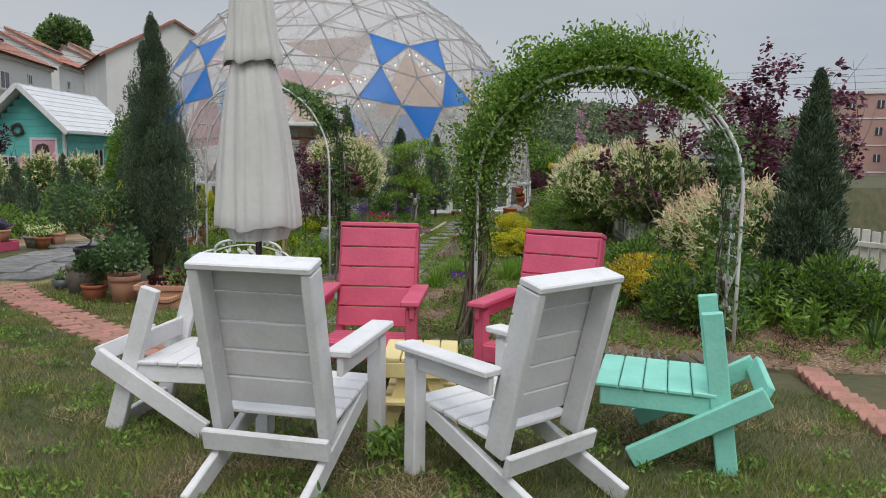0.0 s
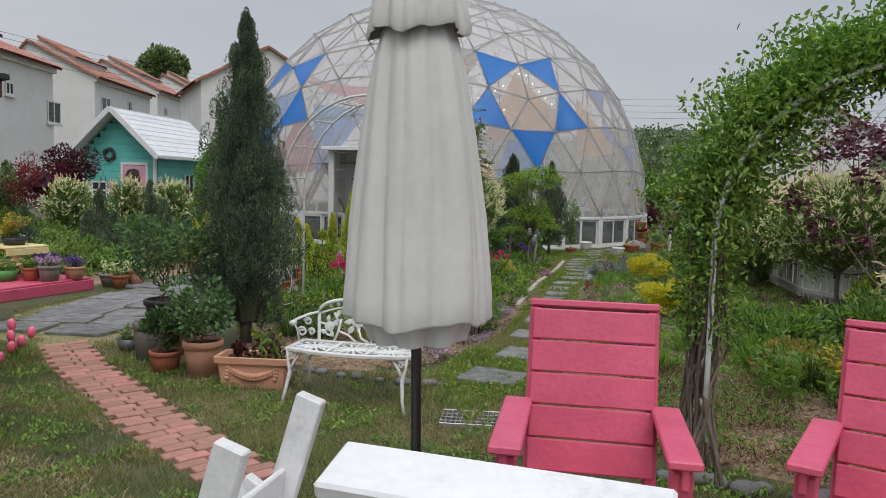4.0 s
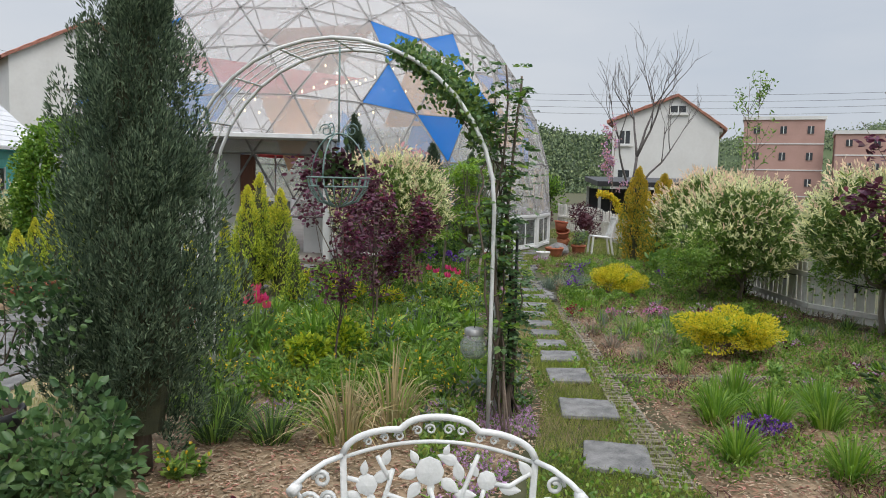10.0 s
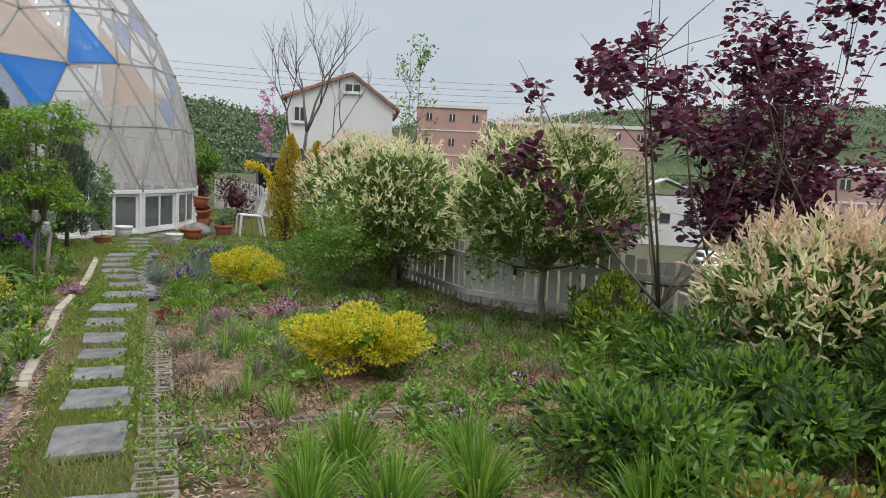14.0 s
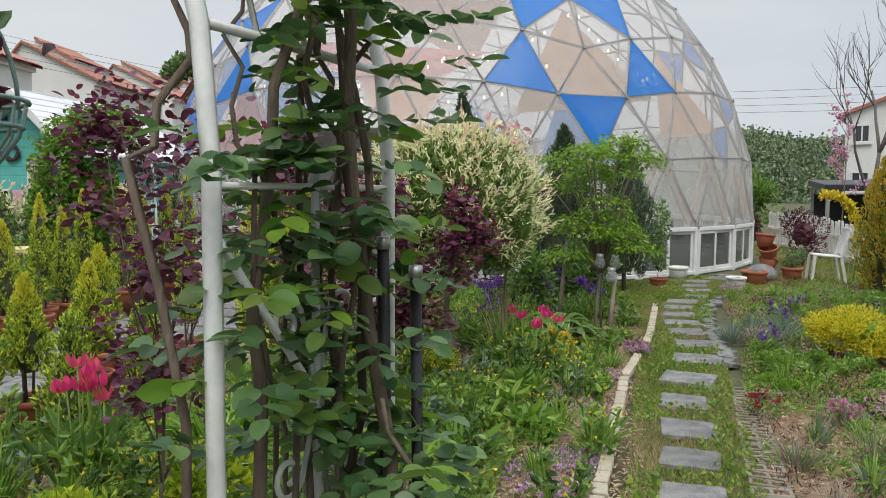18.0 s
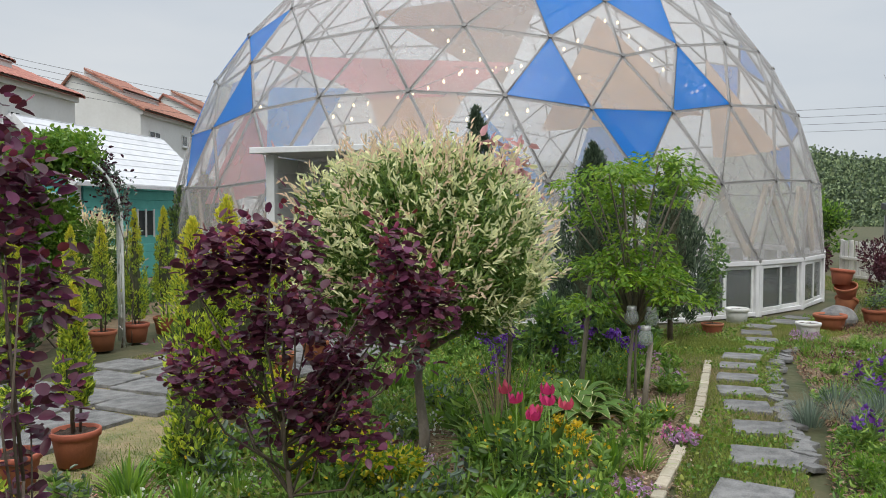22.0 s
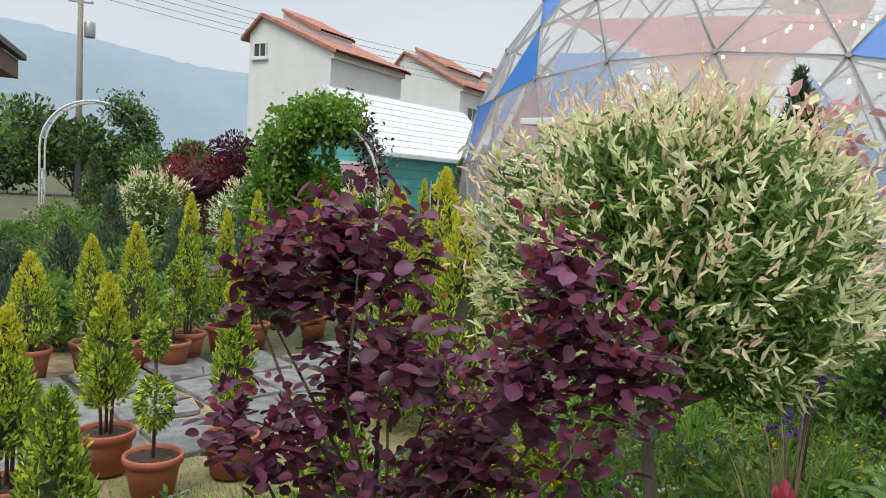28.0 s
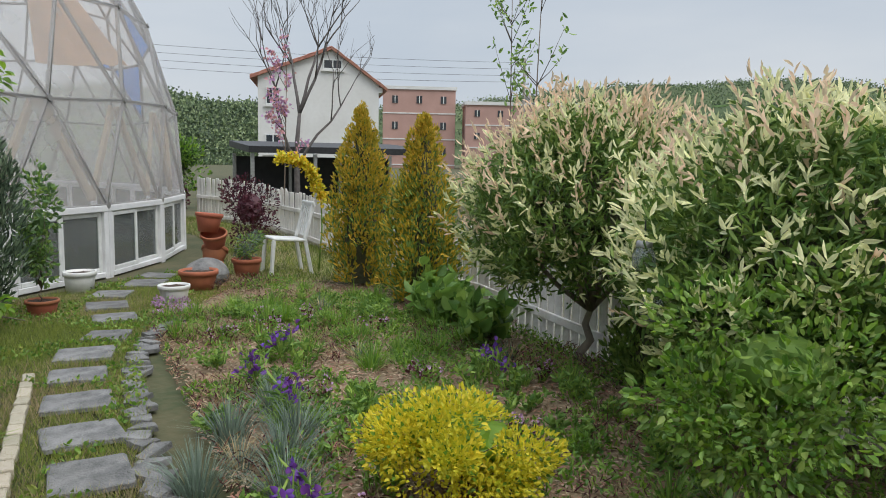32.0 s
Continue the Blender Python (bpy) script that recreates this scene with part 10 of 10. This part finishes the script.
for az0_, az1_, dist_, hgt_, seed_, nn_ in ((14, 57, 120, 25, 3.3, 110000), (40, 112, 190, 36, 8.1, 90000)):
    rng_ = np.random.default_rng(int(seed_ * 10))
    ob_ = bpy.data.objects["backdrop_hill_1" if seed_ < 5 else "backdrop_hill_2"]
    vs_ = np.array([tuple(v.co) for v in ob_.data.vertices])
    pk_ = vs_[rng_.integers(0, len(vs_), nn_)] + rng_.normal(0, 1, (nn_, 3)) * np.array([2.5, 2.5, 0.5])
    tagged(leaf_mesh("far_woods", pk_, rng_.normal(0, 1, (nn_, 3)) + np.array([0, 0, 0.8]), 0.55, 0.45, [FAR_LIGHT, FAR_DARK, FAR_LIGHT], None, rng_), "mixed spring woods on the distant hillside", "woods", kind="stuff")
cover("buttercup", [(-7.2, -15.6), (-5.2, -15.3), (-4.2, -13.6), (-5.0, -11.8), (-6.2, -11.8), (-7.4, -12.6), (-7.8, -14.2)], 450, (0.022, 0.02), [YELLOW_BLOOM], "scattered small yellow wild flowers", 12, 0.28, lambda q: wave(q, 2.9, 4) > 0.0, category="flower")
for k, (x, y) in enumerate(((-1.08, -11.5), (-0.8, -11.35), (-1.35, -11.75), (-0.55, -11.0), (-1.0, -11.1), (-1.5, -11.4))):
    tuft(x, y, 0.30, 0.24, [LAVENDER], "clump of grey-green lavender in the bed", "lavender", 1300 + k, 150, 0.006, 0.3, 0.02, "plant", "lavenders beside the path")
for k, (x, y) in enumerate(((-0.69, -11.14), (-1.6, -11.95), (0.3, -10.4), (-0.3, -10.6), (-3.3, -9.9), (0.6, -11.8))):
    leafy(x, y, 0.28, 0.12, [MID_BLADE], "small clump of deep blue flowers", "blue_flower", 1320 + k, 50, (0.10, 0.014), 0.02, 6, (PURPLE_BLOOM, 7, 0.035, "deep blue blooms"), "flower", "blue flowers in the bed")
for k, (x, y, r) in enumerate(((1.1, -8.3, 0.22), (0.95, -8.55, 0.16), (-2.62, -11.62, 0.08))):
    leafy(x, y, 0.1, r, [MAUVE_BLOOM, SHRUB_GREEN], "low cushion of mauve flowers by the path", "flower_clump", 1340 + k, 240, (0.025, 0.018), 0.02, 18, (MAUVE_BLOOM, 12, 0.02, "mauve blooms"))
for k, (x, y, h, r) in enumerate(((1.9, -10.7, 0.42, 0.32), (2.3, -10.4, 0.5, 0.3), (1.5, -11.3, 0.35, 0.3))):
    leafy(x, y, h, r, [SHRUB_GREEN, MID_BLADE], "broad-leaved green plant at the foot of the fence", "broad_leaf_plant", 1350 + k, 120, (0.15, 0.10), 0.02, 10)
for k in range(60):
    x, y = _r.uniform(0.4, 2.6), _r.uniform(-11.2, -8.6)
    tuft(x, y, _r.uniform(0.15, 0.32), 0.2, [MID_BLADE, BRIGHT], "fine green grassy clump in the bed", "grassy_clump", 1400 + k, 90, 0.007, 0.5, 0.0, "plant", "grassy clumps by the fence")
# dark slate chippings edge the path
RS = random.Random(91)
e_ = thing("kerb_8", Matrix(), "edge of small dark slate pieces along the path", "edging", kind="structure")
line_ = [(-2.15, -12.15), (-1.25, -10.8), (-0.55, -9.85), (0.2, -9.1), (0.95, -8.65)]
for a, b in zip(line_, line_[1:]):
    n_ = int(math.dist(a, b) / 0.11)
    for i in range(n_):
        f = i / n_
        o = link_mesh("slate_piece", *slab_mesh(RS, RS.uniform(0.10, 0.16), RS.uniform(0.08, 0.14), 0.03, 0.4, 5), SLATE, e_)
        o.matrix_basis = pose(a[0] + (b[0] - a[0]) * f + RS.uniform(-0.03, 0.03), a[1] + (b[1] - a[1]) * f + RS.uniform(-0.03, 0.03), 0.025, RS.uniform(-9, 9), RS.uniform(-9, 9), RS.uniform(0, 180))


def carport():
    c = thing("carport", pose(19.0, 3.4, 0, 0, 0, -38), "low dark carport roof on posts below the white house", "carport")
    board("roof", (6.5, 4.5, 0.22), (0, 0, 1.75), (3, 0, 0), BLACK_METAL, c)
    for x in (-3.1, -1.0, 1.0, 3.1):
        for y in (-2.0, 2.0):
            board("post", (0.12, 0.12, 3.0), (x, y, 0.0), (0, 0, 0), STEEL, c)
    board("back_wall", (6.3, 0.1, 2.6), (0, 2.1, 0.1), (0, 0, 0), SHINGLE, c)


carport()


# ---- valley beyond the fence ----
GREENHOUSE_FILM = mat("greenhouse_film", (0.62, 0.66, 0.68), (0.52, 0.56, 0.58), 1.5, 0.35, 0.1)


def greenhouse(x, y, rz, ln):
    g = thing("greenhouse", pose(x, y, -4.2, 0, 0, rz), "long pale film tunnel greenhouse in the valley", "greenhouse", "greenhouses in the valley")
    vs, fs = [], []
    for i in range(int(ln) + 1):
        for k in range(13):
            a = math.pi * k / 12
            vs.append((i - ln / 2, -2.6 * math.cos(a), 2.4 * math.sin(a) ** 0.8))
    for i in range(int(ln)):
        for k in range(12):
            fs.append((i * 13 + k, (i + 1) * 13 + k, (i + 1) * 13 + k + 1, i * 13 + k + 1))
    fs += [tuple(range(13)), tuple(int(ln) * 13 + k for k in range(13))[::-1]]
    link_mesh("film", vs, fs, GREENHOUSE_FILM, g)
    for i in range(0, int(ln) + 1, 3):
        tube("hoop", [(i - ln / 2, -2.63 * math.cos(math.pi * k / 12), 2.43 * math.sin(math.pi * k / 12) ** 0.8) for k in range(13)], 0.04, STEEL, g, 5)


for x, y, rz, ln in ((44, -26, 12, 22), (47, -33, 12, 22), (58, -20, 12, 26), (70, -28, 12, 26)):
    greenhouse(x, y, rz, ln)


def parked_car(x, y, rz, paint, label):
    c = thing("parked_car", pose(x, y, -4.2, 0, 0, rz), label, "car", "cars parked in the valley")
    prof = [(-2.1, 0.35), (-2.15, 0.75), (-1.5, 0.9), (-0.9, 1.38), (0.6, 1.42), (1.3, 0.98), (2.05, 0.9), (2.15, 0.4)]
    n = len(prof)
    vs = [(px, s * 0.85, pz) for s in (-1, 1) for px, pz in prof]
    fs = [tuple(range(n))[::-1], tuple(range(n, 2 * n))] + [(k, (k + 1) % n, n + (k + 1) % n, n + k) for k in range(n)]
    link_mesh("body", vs, fs, paint, c)
    for s in (-1, 1):
        board("side_window", (1.5, 0.02, 0.3), (-0.1, s * 0.862, 1.15), (0, 0, 0), GLASS_DARK, c)
        for px in (-1.35, 1.35):
            w = tube("wheel", [(px, s * 0.72, 0.32), (px, s * 0.9, 0.32)], 0.32, BLACK_METAL, c, 14)
            tube("rim", [(px, s * 0.9, 0.32), (px, s * 0.915, 0.32)], 0.18, STEEL, w, 10)


for x, y, rz, lab in ((38, -9, 30, "white car parked on the valley road"), (43, -8, 30, "white car parked on the valley road"), (49, -10, 30, "white van parked on the valley road"), (56, -13, 30, "white car parked farther along the valley road")):
    parked_car(x, y, rz, WHITE_METAL, lab)


def shed(x, y, rz, w, d, h, roof, label):
    b = thing("farm_building", pose(x, y, -4.2, 0, 0, rz), label, "building", "buildings in the valley")
    board("wall", (w, d, h), (0, 0, h / 2), (0, 0, 0), WHITE_WALL, b)
    for s in (-1, 1):
        beam("roof_slope", (0, s * (d / 2 + 0.3), h - 0.05), (0, 0, h + d * 0.22), w + 0.6, 0.12, roof, b)
    for k in range(3):
        board("window", (0.9, 0.06, 0.9), (w * (k - 1) * 0.3, -d / 2 - 0.02, h * 0.55), (0, 0, 0), GLASS_DARK, b)
        board("window", (0.06, 0.9, 0.9), (-w / 2 - 0.02, d * (k - 1) * 0.3, h * 0.55), (0, 0, 0), GLASS_DARK, b)


shed(66, 2, 20, 9, 7, 4.5, WHITE_METAL, "white farm building with pale roof in the valley")
shed(84, -6, 10, 12, 8, 5.0, ROOF_TILE, "white farm building with red roof in the valley")
shed(96, -18, 15, 14, 8, 4.0, SHINGLE, "long low shed with dark roof in the valley")
shed(80, -38, 15, 10, 8, 4.5, SHINGLE, "pale farm shed with dark roof in the valley")


# ---- more of the beds ----
for k, (x, y, r) in enumerate(((-1.88, -12.62, 0.15), (-2.08, -12.52, 0.13), (-1.33, -12.66, 0.13), (-1.62, -12.75, 0.14), (-1.58, -12.5, 0.12), (-1.12, -12.85, 0.12), (-3.53, -15.45, 0.15))):
    shrub(x, y, 0.2, r, [BRIGHT, SHRUB_GREEN], "round bright green cushion plant beside the kerb", "cushion_plant", "plant", 950 + k, 700, (0.028, 0.012), 0.0, 0.004, 4, 1, 0.6, 10, 0.6, group="cushion plants beside the kerb")
TWIG = leafmat("dry_twig", (0.30, 0.21, 0.17), (0.20, 0.14, 0.11), 0.3, 0.9, 0.0)
for k, (x, y) in enumerate(((-2.94, -14.2), (-3.38, -14.12), (-3.1, -14.9), (-2.3, -14.6), (-3.7, -14.7), (-2.6, -13.7), (-2.0, -14.0), (-3.55, -15.1), (-4.0, -15.3), (-1.9, -15.1))):
    tuft(x, y, 0.22, 0.22, [TWIG, TWIG, LAVENDER], "dry brown twiggy clump in the mulch", "twiggy_clump", 1500 + k, 110, 0.005, 0.2, 0.02, "plant", "dry twiggy clumps in the mulch")
PINK_FLOWER = leafmat("pink_flower", (0.70, 0.22, 0.46), (0.58, 0.16, 0.38), 0.3, 0.5, 0.3)
DEEP_RED = leafmat("deep_red_flower", (0.36, 0.02, 0.05), (0.26, 0.015, 0.04), 0.3, 0.5, 0.3)
for k, (x, y, m_, lab) in enumerate(((-2.87, -13.33, DEEP_RED, "small clump of deep red flowers"), (-2.5, -13.6, PINK_FLOWER, "small clump of pink flowers"), (-2.1, -13.85, PINK_FLOWER, "small clump of pink flowers"), (-1.9, -13.75, PINK_FLOWER, "small clump of pink flowers"), (-1.5, -14.2, PINK_FLOWER, "small clump of pink flowers"), (-2.65, -11.55, PINK_FLOWER, "small clump of pink flowers"))):
    leafy(x, y, 0.13, 0.12, [SHRUB_GREEN, LAVENDER], lab, "flower_clump", 1520 + k, 70, (0.05, 0.01), 0.02, 9, (m_, 9, 0.026, "small bright blooms"), "flower", "small flowers in the mulch")
for k, (x, y) in enumerate(((-2.6, -14.5), (-3.0, -13.9), (-2.2, -14.2), (-3.3, -14.5), (-2.75, -15.0), (-1.5, -13.4), (-1.0, -14.0), (-1.7, -14.7))):
    tuft(x, y, 0.26, 0.13, [LAVENDER, MID_BLADE], "upright grey-green bulb leaves in the mulch", "bulb_clump", 1540 + k, 26, 0.018, 0.3, 0.02, "plant", "bulb leaves in the mulch")
cover("white_flower", [(-6.2, -12.4), (-4.6, -12.2), (-3.2, -10.9), (-4.4, -10.6), (-5.8, -11.6)], 500, (0.025, 0.02), [WHITE_BLOOM], "scattered small white flowers in the bed", 33, 0.14, lambda q: wave(q, 4.1, 6) > 0.35, category="flower")
for k, (x, y) in enumerate(((-5.5, -13.3), (-6.2, -12.9), (-4.5, -13.2), (-6.8, -13.0), (-5.0, -13.6), (-4.2, -12.6), (-3.6, -11.2), (-3.9, -10.9))):
    leafy(x, y, 0.24, 0.2, [BRIGHT, MID_BLADE], "broad fresh green leaves in the bed", "broad_leaf_plant", 1560 + k, 60, (0.13, 0.04), 0.02, 7, None, "plant", "broad-leaved plants in the bed")
# dry stems of a pruned shrub under the willow
for k, (x, y) in enumerate(((-3.75, -11.25), (-3.55, -10.85))):
    tuft(x, y, 0.75, 0.28, [STRAW, TWIG], "bundle of bare dry stems under the willow", "dry_stem_clump", 1580 + k, 26, 0.012, 0.05, 0.0, "plant", "dry stems under the willow")


def open_parasol(x, y):
    p = thing("open_parasol", pose(x, y, 0.05), "open parasol of red, white and blue cloth inside the dome", "parasol")
    tube("pole", [(0, 0, 0), (0, 0, 2.35)], 0.02, WHITE_METAL, p, 8)
    cols = [mat("parasol_red", (0.62, 0.04, 0.05)), mat("parasol_white", (0.75, 0.75, 0.74)), mat("parasol_blue", (0.04, 0.14, 0.55))]
    for k in range(8):
        a0, a1 = k * math.pi / 4, (k + 1) * math.pi / 4
        vs, fs = [(0, 0, 2.45)], []
        for j in range(1, 5):
            for a in (a0, (a0 + a1) / 2, a1):
                r = 1.25 * j / 4
                vs.append((r * math.cos(a), r * math.sin(a), 2.45 - 0.42 * (j / 4) ** 1.3 - (0.03 if a == (a0 + a1) / 2 else 0)))
        fs += [(0, 1, 2), (0, 2, 3)]
        for j in range(3):
            o = 1 + 3 * j
            fs += [(o, o + 3, o + 4, o + 1), (o + 1, o + 4, o + 5, o + 2)]
        link_mesh("canopy_panel", vs, fs, cols[(0, 0, 1, 0, 2, 0, 0, 1)[k]], p)
        tube("rib", [(0.02 * math.cos(a0), 0.02 * math.sin(a0), 2.42), (1.24 * math.cos(a0), 1.24 * math.sin(a0), 2.01)], 0.006, STEEL, p, 5)


open_parasol(-2.55, -3.3)

shrub(-7.36, -6.38, 1.95, 0.30, [VINE, VINE, BRIGHT], "bright green creeper filling the crown of the arch", "climbing_plant", "climbing plant", 931, 4200, (0.062, 0.042), 0.7, 0.012, 6, 1, 0.5, 26, -0.2)
shrub(-5.4, 87.5, 19.8, 3.4, [DARK_GREEN, FAR_LIGHT, SHRUB_GREEN], "round dark green tree behind the tile roofs", "broadleaf_tree", "tree", 940, 5200, (0.5, 0.32), 12.5, 0.16, 5, 1, 0.5, 22, 0.2)
for k, (x, y) in enumerate(((-7.98, -21.80), (-7.92, -21.62), (-8.05, -21.66), (-8.6, -22.2), (-6.2, -22.0))):
    leafy(x, y, 0.20 - 0.02 * k, 0.11, [MID_BLADE, SHRUB_GREEN], "leafy weed growing in the lawn", "weed", 950 + k, 50, (0.06, 0.022), 0.01, 7, None, "plant", "weeds in the lawn")

LAWN_FRESH = leafmat("fresh_lawn_blade", (0.29, 0.325, 0.09), (0.20, 0.24, 0.06), 0.35, 0.6, 0.3)
grass("lawn_clump", LAWN_POLY, 60000, 0.085, 0.006, [LAWN_FRESH, LAWN_FRESH, LAWN_STRAW], "taller clumps of fresh and straw-coloured grass in the lawn", 21, 0.004, lambda q: off_path(q) & (wave(q, 2.7, 6) + 0.7 * wave(q, 6.5, 3) > 0.15))
grass("lawn_thatch", LAWN_POLY, 46000, 0.06, 0.011, [LAWN_STRAW], "matted straw-coloured dry patches in the lawn", 22, 0.004, lambda q: off_path(q) & (wave(q, 2.2, 9) + 0.7 * wave(q, 5.5, 4) > 0.35), 1.1)
cover("lawn_weed", LAWN_POLY, 15000, (0.034, 0.015), [MID_BLADE, SHRUB_GREEN, MID_BLADE], "small green weeds scattered through the lawn", 23, 0.045, lambda q: off_path(q) & (wave(q, 4.3, 2) + 0.8 * wave(q, 9.5, 7) > 0.45))
shrub(-11.2, -14.3, 2.05, 0.62, [DARK_GREEN, DARK_GREEN, SHRUB_GREEN], "tall leafy green shrub behind the junipers", "shrub", "shrub", 960, 5600, (0.052, 0.03), 0.2, 0.012, 6, 1, 0.5, 20, 0.3)
conifer(-10.92, -16.7, 1.95, 0.33, [JUNIPER, DARK_JUNIPER], "soft blue-green juniper at the edge of the lawn", "juniper_tree", 961, 0.03, 16000, (0.055, 0.011), 0.35, 0.6, 0.04, True, 0.4, None, "junipers beside the lawn")

shrub(7.75, -0.75, 1.25, 0.45, [MAPLE_PURPLE, RED_LEAF], "dark red shrub at the end of the picket fence", "shrub", "shrub", 970, 1800, (0.06, 0.035), 0.05)
for k, (x, y, h, r) in enumerate(((10.2, 1.8, 1.9, 0.9), (11.6, 4.6, 2.6, 1.3), (9.6, 4.2, 2.3, 1.2))):
    shrub(x, y, h, r, [BRIGHT, SHRUB_GREEN, DARK_GREEN], "bushy fresh green tree behind the picket fence", "shrub", "shrub", 971 + k, 2600, (0.12, 0.07), 0.2, 0.02, 6, 1, 0.5, 18, 0.3, group="bushes behind the fence")

for k, (x, y, h, r) in enumerate(((-32.5, 20.8, 5.2, 2.4), (-30.0, 22.5, 4.4, 2.2), (-35.0, 19.0, 5.6, 2.6), (-27.3, 24.0, 3.4, 2.0), (-24.5, 25.0, 3.0, 1.8))):
    shrub(x, y, h, r, [DARK_GREEN, FAR_DARK, SHRUB_GREEN], "dark green tree at the edge of the valley", "broadleaf_tree", "tree", 980 + k, 3000, (0.28, 0.18), 0.3, 0.06, 6, 1, 0.55, 20, 0.2, group="trees at the edge of the valley")
